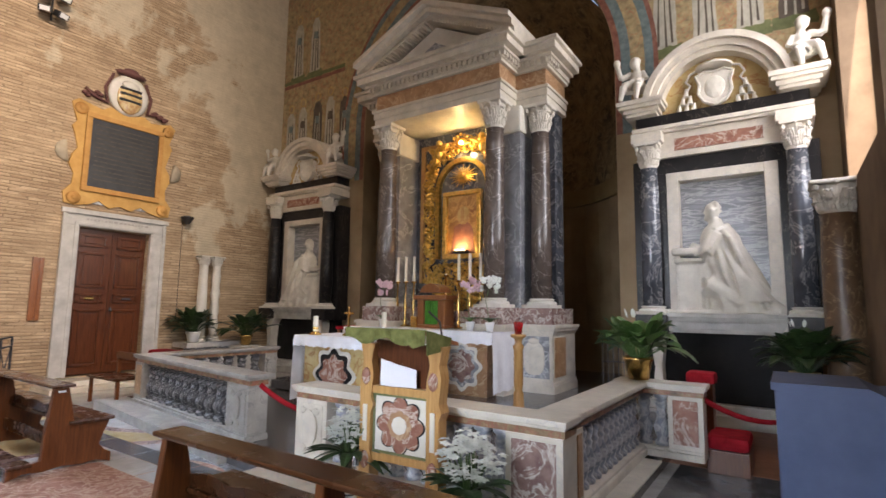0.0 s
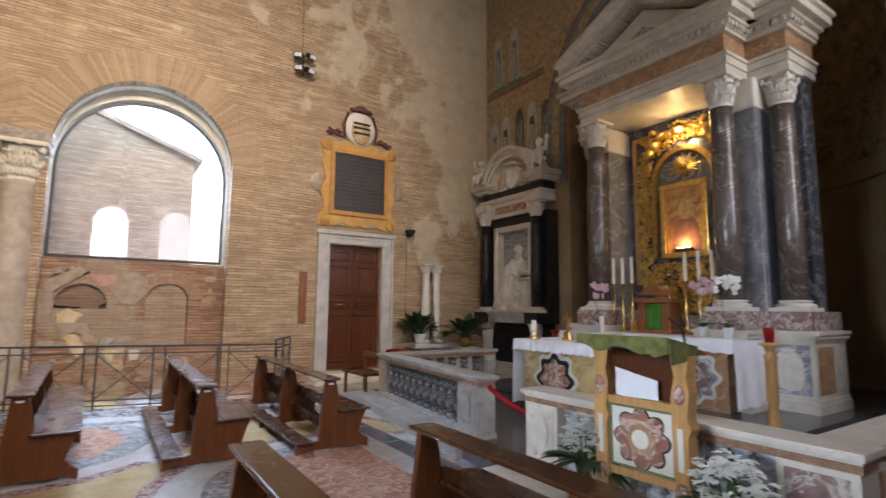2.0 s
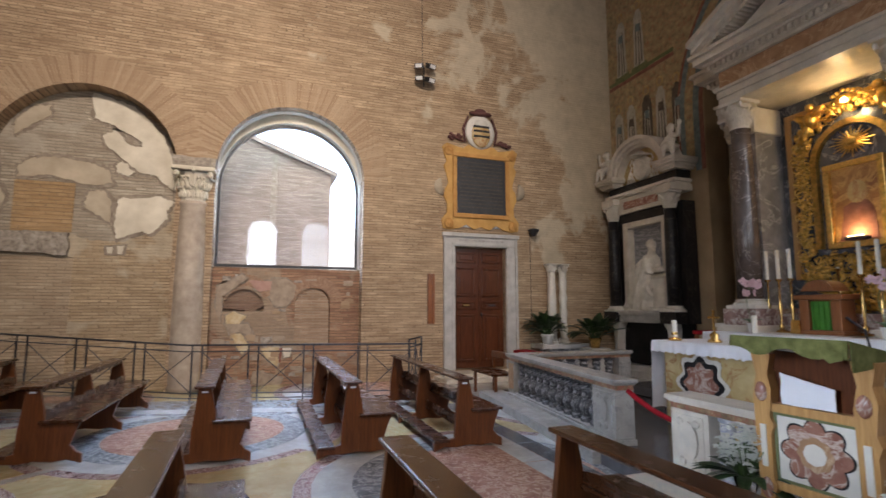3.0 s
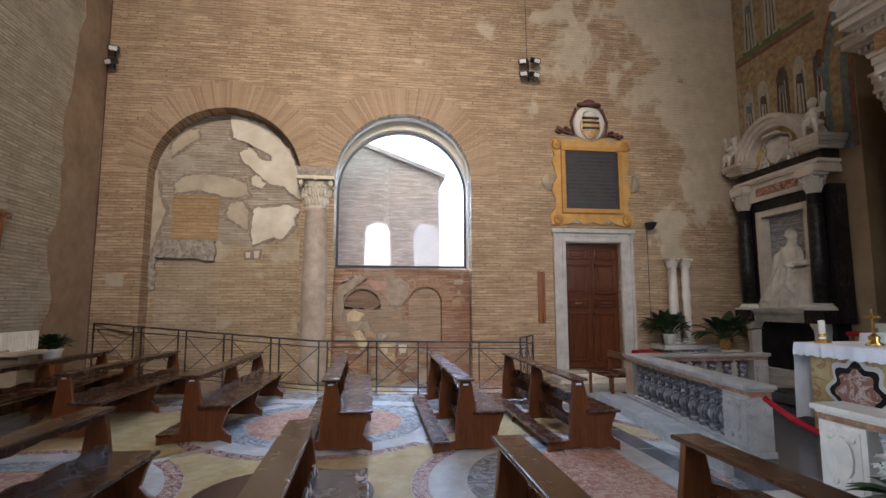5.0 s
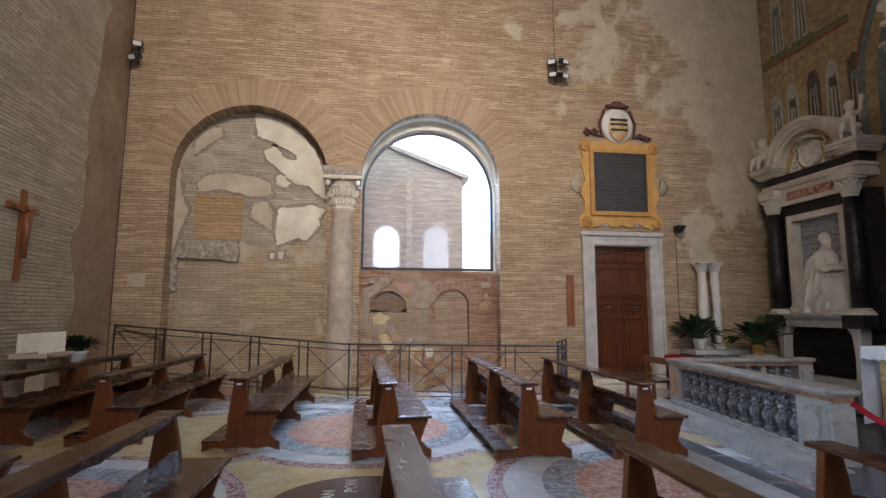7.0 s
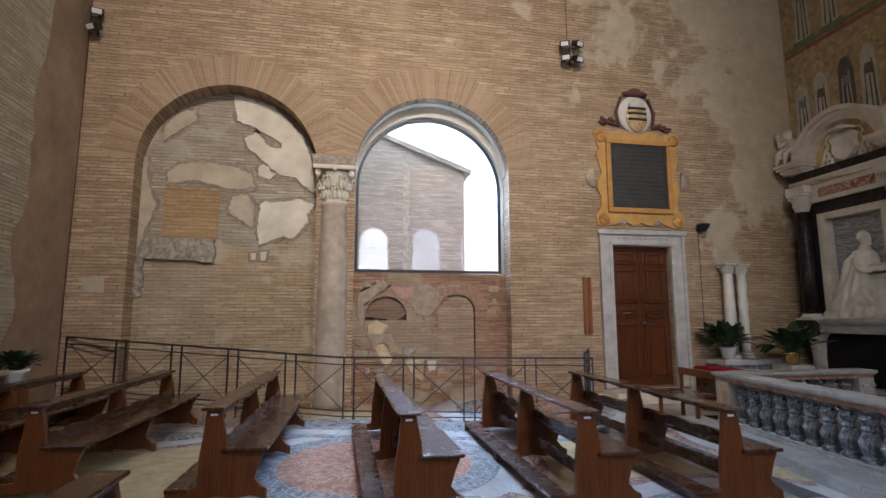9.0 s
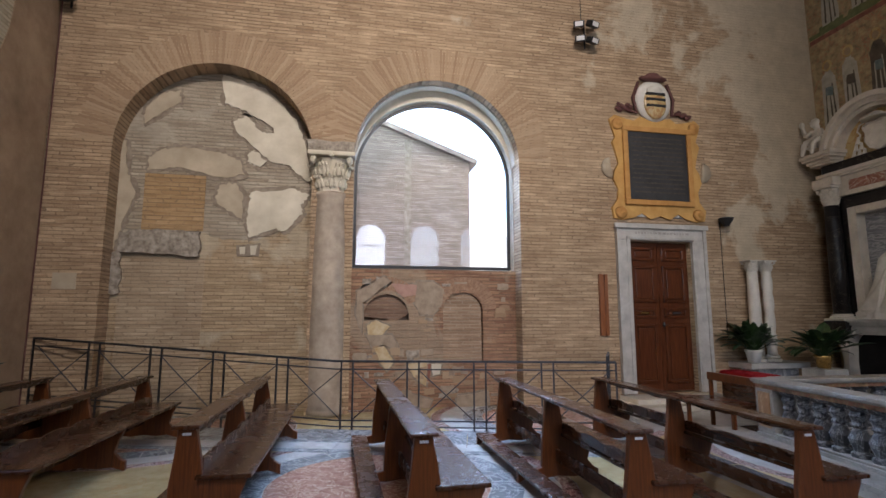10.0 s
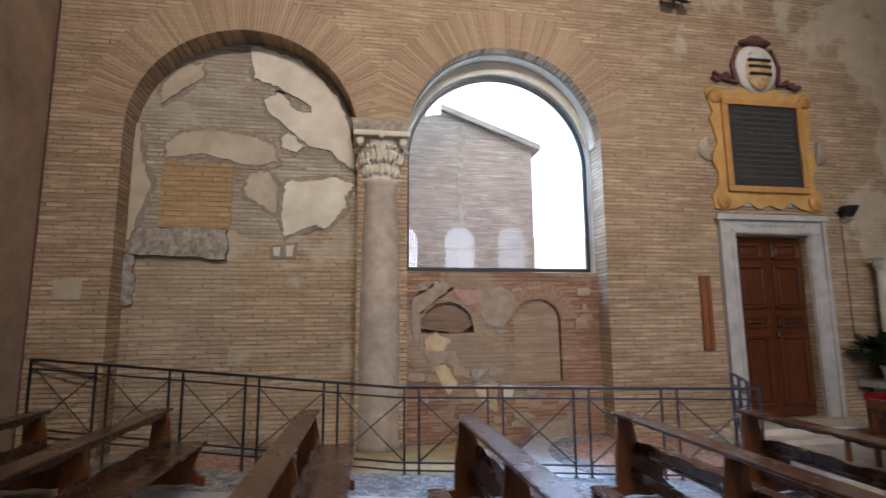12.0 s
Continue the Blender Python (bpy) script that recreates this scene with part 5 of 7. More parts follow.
for name, n, where in (("side_carving", 150, "side"), ("side_carving", 150, "side2"), ("crown_carving", 170, "top"), ("lower_carving", 360, "low")):
    bm = B()
    for k in range(n):
        if where in ("side", "side2"):
            x = (-1 if where == "side" else 1) * (0.82 + rnd.uniform(-0.11, 0.11) + 0.04 * math.sin(k * 0.3))
            z = 2.15 + 2.45 * k / n + rnd.uniform(-0.03, 0.03)
        elif where == "top":
            a = math.pi * k / n
            rr = 0.78 + rnd.uniform(-0.12, 0.14)
            x, z = rr * math.cos(a), 4.45 + rr * 0.8 * math.sin(a) + rnd.uniform(-0.08, 0.08)
        else:
            x, z = rnd.uniform(-0.72, 0.72), rnd.uniform(1.65, 2.6)
        m = Matrix.Rotation(rnd.uniform(0, 6.3), 4, "Y")
        ball(bm, (x, -0.08 + rnd.uniform(-0.04, 0.03), z), (rnd.uniform(0.035, 0.085), rnd.uniform(0.03, 0.06), rnd.uniform(0.018, 0.04)), 1, m)
        if k % 3 == 0:
            pts = [(x + 0.075 * math.cos(q * 0.9 + k), -0.10, z + 0.075 * math.sin(q * 0.9 + k)) for q in range(6)]
            tube(bm, pts, 0.018, 5, 0.008)
    part(name, bm, GOLD, gilt, "deeply carved gilt scrolls", True)
for s in (-1, 1):
    bm = B()
    ball(bm, (s * 0.55, -0.16, 4.95), (0.11, 0.1, 0.17), 2)
    ball(bm, (s * 0.52, -0.2, 5.16), 0.075, 2)
    cone(bm, (s * 0.58, -0.16, 4.85), (s * 0.78, -0.14, 4.6), 0.075, 0.05)
    cone(bm, (s * 0.5, -0.2, 5.0), (s * 0.3, -0.2, 5.12), 0.045, 0.03)
    ball(bm, (s * 0.72, -0.12, 5.02), (0.2, 0.04, 0.08), 1, Matrix.Rotation(s * -0.6, 4, "Y"))
    part("gilt_cherub", bm, GOLD, gilt, "plain gilt winged form", True)
bm = B()
ball(bm, (0, -0.15, 5.12), (0.16, 0.05, 0.1), 2)
for k in range(5):
    ball(bm, (-0.16 + 0.08 * k, -0.17, 5.22 + 0.03 * (2 - abs(k - 2))), 0.04, 1)
part("crown", bm, GOLD, gilt, "gilt crown", True)
bm = B()
ball(bm, (0.05, -0.24, 5.08), 0.045, 2)
part("lit_bulb", bm, BULB, gilt, "small lit bulb")
bm = B()
box(bm, -0.16, 0.16, -0.2, -0.08, 2.80, 2.85, 0.01)
part("picture_lamp", bm, IRON, gilt, "small lamp bar under the picture")
bm = B()
box(bm, -0.11, 0.11, -0.19, -0.10, 2.852, 2.858)
part("lamp_tube", bm, BULB, gilt, "lit lamp strip")
lamp("shrine_lamp", "POINT", pose(CX + 0.05, 9.2, 4.95), 6, (1, 0.74, 0.36), 0.05)
lamp("picture_light", "POINT", pose(CX, 9.36, 2.93), 3, (1, 0.72, 0.34), 0.05)

# main altar table with cloth
def draped_cloth(x0, x1, y0, y1, z, front, side, scallop=0.05):
    """A thin cloth over a table: top, front and two side drops, with a waved hem."""
    bm = B()
    def strip(pts, normal, drop):
        n = len(pts)
        up = [bm.verts.new((*p, z)) for p in pts]
        mid = [bm.verts.new((p[0] + normal[0] * (0.02 + 0.012 * math.sin(i * 0.9)), p[1] + normal[1] * (0.02 + 0.012 * math.sin(i * 0.9)), z - drop * 0.5)) for i, p in enumerate(pts)]
        lo = [bm.verts.new((p[0] + normal[0] * (0.025 + 0.02 * math.sin(i * 0.9)), p[1] + normal[1] * (0.025 + 0.02 * math.sin(i * 0.9)), z - drop + scallop * 0.5 * abs(math.sin(i * 0.8)))) for i, p in enumerate(pts)]
        for i in range(n - 1):
            bm.faces.new((up[i], up[i + 1], mid[i + 1], mid[i]))
            bm.faces.new((mid[i], mid[i + 1], lo[i + 1], lo[i]))
    n = 60
    strip([(x0 + (x1 - x0) * i / n, y0) for i in range(n + 1)], (0, -1), front)
    strip([(x1, y0 + (y1 - y0) * i / 16) for i in range(17)], (1, 0), side)
    strip([(x0, y1 + (y0 - y1) * i / 16) for i in range(17)], (-1, 0), side)
    bm.faces.new([bm.verts.new(p) for p in ((x0, y0, z), (x1, y0, z), (x1, y1, z), (x0, y1, z))])
    ob = solid("altar_cloth", bm, CLOTH, "white linen altar cloth with lace hem", "cloth", smooth=False)
    m = ob.modifiers.new("thick", "SOLIDIFY")
    m.thickness, m.offset = 0.006, 1.0
    return ob


def cartouche(parent, x, y, z, w, h, inner, outer):
    """A lobed inlay panel on an altar front."""
    def lobes(s):
        return [(x + w * s * (1 + 0.14 * math.cos(8 * a)) * math.cos(a), z + h * s * (1 + 0.10 * math.cos(8 * a)) * math.sin(a)) for a in [2 * math.pi * k / 48 for k in range(48)]]
    for s, m_, d in ((1.25, STUCCO, 0.010), (1.05, outer, 0.018), (0.82, inner, 0.026)):
        bm = B()
        prism(bm, lobes(s), y - d, y + 0.002, "xz")
        part("inlay", bm, m_, parent)


main = thing("high_altar", "marble high altar with inlaid front", "altar", (CX, 7.8, 0.28))
bm = B()
box(bm, -1.48, 1.48, 0.06, 0.85, 0.0, 0.93, 0.01)
part("body", bm, BROWN_MARBLE, main)
bm = B()
box(bm, -1.60, 1.60, 0.0, 0.95, 0.93, 1.01, 0.01)
part("table_slab", bm, WHITE_MARBLE, main)
for x, w, h in ((0.0, 0.52, 0.30), (1.02, 0.27, 0.30), (-1.02, 0.27, 0.30)):
    cartouche(main, x, 0.06, 0.47, w, h, PURPLE_MARBLE, GREY_MARBLE)
draped_cloth(CX - 1.61, CX + 1.61, 7.79, 8.74, 1.30, 0.20, 0.95)
# gradine behind, tabernacle
bm = B()
box(bm, CX - 0.95, CX + 0.95, 8.78, 9.5, 0.28, 1.62, 0.01)
solid("altar_gradine", bm, PURPLE_MARBLE, "purple marble shelf block behind the altar", "shelf")
tab = thing("tabernacle", "mahogany tabernacle with green silk curtain on high altar", "tabernacle", (CX + 0.02, 8.35, 1.31))
bm = B()
box(bm, -0.33, 0.33, -0.02, 0.35, 0.0, 0.06, 0.01)
box(bm, -0.30, -0.16, 0.0, 0.33, 0.06, 0.52, 0.01)
box(bm, 0.16, 0.30, 0.0, 0.33, 0.06, 0.52, 0.01)
box(bm, -0.16, 0.16, 0.1, 0.33, 0.06, 0.52)
box(bm, -0.36, 0.36, -0.04, 0.36, 0.52, 0.60, 0.015)
prism(bm, arc(0, 0.56, 0.26, 20, 160, 10), -0.02, 0.33, "xz")
part("case", bm, MID_WOOD, tab)
bm = B()
for k in range(8):
    box(bm, -0.155 + 0.039 * k, -0.12 + 0.039 * k, 0.04 + 0.01 * (k % 2), 0.09, 0.07, 0.50, 0.008)
part("curtain", bm, BRIGHT_GREEN, tab, "bright green silk curtain")


def candle(x, y, z, stick_h, wax_h, r=0.022, group="altar candles"):
    c = thing("candlestick", "brass candlestick with a tall white candle", "candlestick", (x, y, z), group=group)
    part("stick", lathe(B(), [(0.09, 0), (0.09, 0.02), (0.03, 0.05), (0.045, 0.10), (0.018, 0.16), (0.03, stick_h * 0.5), (0.016, stick_h * 0.6), (0.02, stick_h - 0.05), (0.05, stick_h - 0.02), (0.05, stick_h)], 12), BRASS, c, "", True)
    part("wax", lathe(B(), [(r, stick_h), (r, stick_h + wax_h), (r * 0.3, stick_h + wax_h + 0.01)], 10), WAX, c, "white candle")
    return c


for x in (-0.98, -0.78, -0.58, 0.46, 0.70, 0.92):
    candle(CX + x, 8.62, 1.31, 0.88, 0.48, 0.028)
bm = B()
candle(CX - 0.05, 8.95, 1.62, 0.70, 0.02)


def leaf(bm, base, direction, length, width, bend, rnd):
    """A folded, arching blade."""
    d = Vector(direction).normalized()
    side = d.cross(Vector((0, 0, 1)))
    side = side.normalized() if side.length > 1e-4 else Vector((1, 0, 0))
    prev = None
    n = 5
    for i in range(n + 1):
        f = i / n
        p = Vector(base) + d * length * f + Vector((0, 0, -bend * f * f * length))
        w = width * math.sin(math.pi * min(0.98, 0.08 + 0.92 * f)) ** 0.8
        row = [bm.verts.new(p - side * w), bm.verts.new(p - Vector((0, 0, w * 0.3))), bm.verts.new(p + side * w)]
        if prev:
            bm.faces.new((prev[0], prev[1], row[1], row[0]))
            bm.faces.new((prev[1], prev[2], row[2], row[1]))
        prev = row


def blossom(bm, c, r, rnd, petals=6):
    for k in range(petals):
        a = 2 * math.pi * k / petals + rnd.random()
        leaf(bm, c, (math.cos(a), math.sin(a), rnd.uniform(0.2, 0.9)), r, r * 0.3, 0.5, rnd)


def orchid(x, y, z, mat, seed):
    rnd = random.Random(seed)
    o = thing("orchid", "potted orchid with %s blossoms in a white pot" % ("pink" if mat is PINK else "white"), "plant", (x, y, z), group="orchids on the altar")
    part("pot", lathe(B(), [(0.05, 0), (0.075, 0.14), (0.08, 0.15), (0.07, 0.15), (0.065, 0.12)], 14), POT, o, "", True)
    bm = B()
    for k in range(6):
        a = k * 1.05 + rnd.random()
        leaf(bm, (0, 0, 0.14), (math.cos(a), math.sin(a), 1.1), 0.30, 0.04, 0.5, rnd)
    part("leaves", bm, LEAF_LIGHT, o)
    bm = B()
    tube(bm, [(0, 0, 0.14), (-0.08, 0, 0.5), (0.0, 0.0, 0.76), (0.16, 0, 0.82)], 0.006, 5)
    part("stem", bm, LEAF_LIGHT, o)
    bm = B()
    for k in range(10):
        fx, fy, fz = -0.12 + 0.035 * k + rnd.uniform(-0.03, 0.03), -0.04 + rnd.uniform(-0.05, 0.05), 0.74 + rnd.uniform(-0.10, 0.12)
        turn = rnd.uniform(-0.6, 0.6)
        for q in range(5):
            a = q * 1.257 + rnd.random()
            px, pz = 0.036 * math.cos(a), 0.036 * math.sin(a)
            ball(bm, (fx + px * math.cos(turn), fy + px * math.sin(turn), fz + pz), (0.034, 0.010, 0.030), 1, Matrix.Rotation(turn, 4, "Z"))
        ball(bm, (fx, fy - 0.015, fz), 0.014, 1)
    part("blossoms", bm, mat, o)


orchid(CX - 0.92, 8.12, 1.31, PINK, 1)
orchid(CX + 1.05, 8.05, 1.31, PINK, 2)
orchid(CX + 1.44, 8.02, 1.31, PETAL, 3)
bm = B()
box(bm, CX - 0.40, CX - 0.26, 8.30, 8.33, 1.312, 1.52)
solid("card_frame", bm, BRASS, "small framed card standing on altar", "card")
part_c = thing("white_candle_jar", "white candle in a jar on the altar", "candle", (CX - 0.74, 7.95, 1.31))
part("wax", lathe(B(), [(0.045, 0), (0.045, 0.27), (0.03, 0.28)], 14), WAX, part_c)

# front altar table
front = thing("front_altar", "ochre marble altar table with inlaid red medallion", "altar", (-4.85, 5.82, 0.24))
bm = B()
box(bm, -1.05, 0.45, 0.06, 0.75, -0.11, 0.90, 0.01)
box(bm, -1.15, 0.55, 0.0, 0.85, 0.90, 1.0, 0.015)
body = part("body", bm, YELLOW_MARBLE, front)
for x in (-0.42,):
    cartouche(front, x, 0.06, 0.48, 0.30, 0.32, RED_MARBLE, BLACK_MARBLE)
draped_cloth(-6.03, -4.27, 5.79, 6.69, 1.25, 0.16, 0.95)
candle(-5.76, 5.95, 1.26, 0.05, 0.22, 0.038, "front altar candles")
altar_cross = thing("altar_cross", "small brass cross on a moulded foot", "cross", (-5.25, 6.12, 1.26))
part("foot", lathe(B(), [(0.09, 0), (0.09, 0.02), (0.05, 0.05), (0.06, 0.1), (0.015, 0.14)], 12), BRASS, altar_cross, "", True)
bm = B()
box(bm, -0.014, 0.014, -0.008, 0.008, 0.13, 0.42, 0.004)
box(bm, -0.09, 0.09, -0.008, 0.008, 0.31, 0.338, 0.004)
part("cross", bm, BRASS, altar_cross)
# red seats behind
seat = thing("velvet_bench", "low wooden bench with red velvet cover", "bench", (-7.0, 8.2, 0.28))
bm = B()
box(bm, -0.45, 0.45, -0.2, 0.25, 0.95, 1.02, 0.02)
box(bm, -0.45, 0.45, 0.2, 0.25, 0.4, 1.0, 0.01)
part("cover", bm, RED_CLOTH, seat)
for x in (-0.4, 0.4):
    for y in (-0.15, 0.2):
        bm = B()
        box(bm, x - 0.025, x + 0.025, y - 0.025, y + 0.025, 0, 0.95)
        part("leg", bm, MID_WOOD, seat)
# tall sanctuary lamp
lamp_stand = thing("sanctuary_lamp", "tall turned golden lamp stand with red glass", "lamp", (-3.13, 7.35, 0.20))
part("stand", lathe(B(), [(0.16, 0), (0.16, 0.04), (0.08, 0.1), (0.07, 0.3), (0.05, 0.35), (0.065, 0.42), (0.065, 0.9), (0.08, 0.95), (0.045, 1.0), (0.06, 1.06), (0.11, 1.09), (0.11, 1.12)], 14), OAK, lamp_stand, "", True)
part("glass", lathe(B(), [(0.05, 1.12), (0.065, 1.26), (0.06, 1.30)], 12), RED_GLASS, lamp_stand, "red glass cup", True)


# ---- the two wall tombs ----
def fused(name, bm, material, label, category, m, voxel=0.028):
    ob = solid(name, bm, material, label, category, smooth=True)
    r = ob.modifiers.new("fuse", "REMESH")
    r.mode, r.voxel_size, r.use_smooth_shade = "VOXEL", voxel, True
    s = ob.modifiers.new("soften", "SMOOTH")
    s.factor, s.iterations = 0.5, 2
    ob.matrix_world = m
    return ob


def kneeling_statue(m, face):
    """A robed kneeling figure turned to one side, leaning over a low desk; face: +1 looks to +x."""
    bm = B()
    f = face
    rnd = random.Random(9)
    rings = []
    levels = ((0.0, -0.26, 0.56, 0.27, 0.13), (0.10, -0.27, 0.53, 0.27, 0.17), (0.26, -0.20, 0.43, 0.26, 0.19), (0.50, -0.11, 0.34, 0.25, 0.17), (0.74, -0.05, 0.29, 0.23, 0.13), (0.94, -0.02, 0.265, 0.215, 0.09), (1.10, 0.0, 0.25, 0.205, 0.05), (1.22, 0.015, 0.20, 0.17, 0.03), (1.30, 0.04, 0.10, 0.10, 0.0), (1.38, 0.05, 0.085, 0.085, 0.0))
    rows = []
    for p, q in zip(levels, levels[1:]):
        rows += [tuple(u + (v - u) * w / 4 for u, v in zip(p, q)) for w in range(4)]
    for z, c, rx, ry, amp in rows + [levels[-1]]:
        ring = []
        for k in range(96):
            a = 2 * math.pi * k / 96
            fold = 1 + amp * (abs(math.sin(4.5 * a + 2.6 * z)) - 0.6 + 0.5 * math.sin(15 * a - 4.1 * z + 1) + 0.25 * math.sin(7 * a + 9 * z))
            ring.append(bm.verts.new((f * (c + rx * fold * math.cos(a)), ry * fold * math.sin(a), z)))
        rings.append(ring)
    for p, q in zip(rings, rings[1:]):
        for k in range(96):
            bm.faces.new((p[k], p[(k + 1) % 96], q[(k + 1) % 96], q[k]))
    bm.faces.new(rings[0][::-1])
    bm.faces.new(rings[-1])
    ball(bm, (0.08 * f, -0.02, 1.49), (0.105, 0.095, 0.135), 3)
    for k in range(22):
        a, e = rnd.uniform(1.2, 5.1), rnd.uniform(-0.3, 1.4)
        ball(bm, (f * (0.07 + 0.095 * math.cos(a) * math.cos(e)), -0.02 + 0.095 * math.sin(a) * math.cos(e), 1.51 + 0.12 * math.sin(e)), 0.034, 1)
    ball(bm, (0.18 * f, -0.02, 1.48), (0.025, 0.02, 0.035), 1)
    ball(bm, (0.15 * f, -0.02, 1.39), (0.045, 0.045, 0.05), 2)
    for dy in (-0.15, 0.15):
        cone(bm, (0.02 * f, dy, 1.14), (0.17 * f, dy * 1.45, 0.86), 0.105, 0.10)
        cone(bm, (0.17 * f, dy * 1.45, 0.86), (0.36 * f, dy * 0.35, 1.00), 0.085, 0.045)
        for q in range(4):
            tube(bm, [(f * (0.0 + 0.05 * q), dy * 1.55, 1.12 - 0.05 * q), (f * (0.08 + 0.05 * q), dy * 2.0, 0.92 - 0.03 * q), (f * (0.2 + 0.04 * q), dy * 1.5, 0.82)], 0.02, 6, 0.014)
    tube(bm, [(f * (0.05 - 0.17 * math.sin(q * 0.5)), -0.17 * math.cos(q * 0.5), 1.20 + 0.02 * q) for q in range(7)], 0.04, 6)
    for k in range(7):
        tube(bm, [(f * (-0.05 - 0.02 * k), -0.2, 1.0 - 0.05 * k), (f * (-0.18 - 0.04 * k), -0.26, 0.6 - 0.04 * k), (f * (-0.30 - 0.05 * k), -0.26, 0.16)], 0.02, 6, 0.036)
    for k in range(5):
        w = 0.05 * k
        tube(bm, [(f * (-0.06 - w * 0.4), -0.16 - 0.02 * k, 1.18 - w * 0.5), (f * (-0.22 - w * 0.5), -0.2, 0.8 - w), (f * (-0.42 - w * 0.6), -0.2, 0.42 - w), (f * (-0.66 - w * 0.3), -0.18, 0.06)], 0.045, 8, 0.06)
    cone(bm, (-0.02 * f, 0.02, 1.16), (-0.56 * f, 0.02, 0.12), 0.17, 0.15)
    cone(bm, (0.16 * f, -0.12, 0.42), (-0.30 * f, -0.16, 0.13), 0.17, 0.12)
    box(bm, 0.40 * f - 0.17, 0.40 * f + 0.17, -0.18, 0.18, 0.0, 0.80, 0.02)
    box(bm, 0.40 * f - 0.20, 0.40 * f + 0.20, -0.21, 0.21, 0.72, 0.78, 0.02)
    box(bm, 0.40 * f - 0.23, 0.40 * f + 0.23, -0.23, 0.23, 0.84, 0.95, 0.04)
    box(bm, -0.72, 0.72, -0.24, 0.2, -0.01, 0.05, 0.01)
    return fused("kneeling_statue", bm, STATUE, "white marble kneeling robed statue in a niche", "statue", m, 0.015)


def putto(m, side):
    bm = B()
    ball(bm, (0, 0, 0.30), (0.13, 0.12, 0.18), 2)
    ball(bm, (0.03 * side, -0.03, 0.60), (0.105, 0.10, 0.115), 2)
    cone(bm, (0, 0, 0.42), (0, 0, 0.55), 0.07, 0.06)
    cone(bm, (0.05 * side, -0.05, 0.2), (0.22 * side, -0.2, 0.12), 0.09, 0.075)
    cone(bm, (0.22 * side, -0.2, 0.12), (0.28 * side, -0.22, -0.18), 0.07, 0.045)
    cone(bm, (-0.05 * side, -0.05, 0.2), (-0.06 * side, -0.24, 0.1), 0.09, 0.075)
    cone(bm, (-0.06 * side, -0.24, 0.1), (-0.02 * side, -0.26, -0.2), 0.07, 0.045)
    cone(bm, (0.1 * side, 0, 0.42), (0.3 * side, -0.03, 0.35), 0.065, 0.055)
    cone(bm, (0.3 * side, -0.03, 0.35), (0.36 * side, -0.05, 0.62), 0.055, 0.045)
    ball(bm, (0.37 * side, -0.05, 0.68), (0.075, 0.06, 0.09), 2)
    cone(bm, (-0.1 * side, 0, 0.42), (-0.2 * side, -0.1, 0.22), 0.055, 0.04)
    ball(bm, (0, 0.04, 0.1), (0.22, 0.16, 0.1), 2)
    rnd = random.Random(5)
    for k in range(16):
        a, e = rnd.uniform(0, 6.28), rnd.uniform(0.0, 1.4)
        ball(bm, (0.03 * side + 0.09 * math.cos(a) * math.cos(e), -0.01 + 0.09 * math.sin(a) * math.cos(e), 0.63 + 0.09 * math.sin(e)), 0.035, 1)
    for k in range(5):
        tube(bm, [(-0.16 * side + 0.09 * k * side, -0.16, 0.22 - 0.02 * k), (-0.05 * side + 0.08 * k * side, -0.2, 0.05), (0.04 * k * side, -0.12, -0.04)], 0.022, 6)
    return fused("cherub_statue", bm, STATUE, "white stucco cherub seated on a cornice", "statue", m, 0.018)


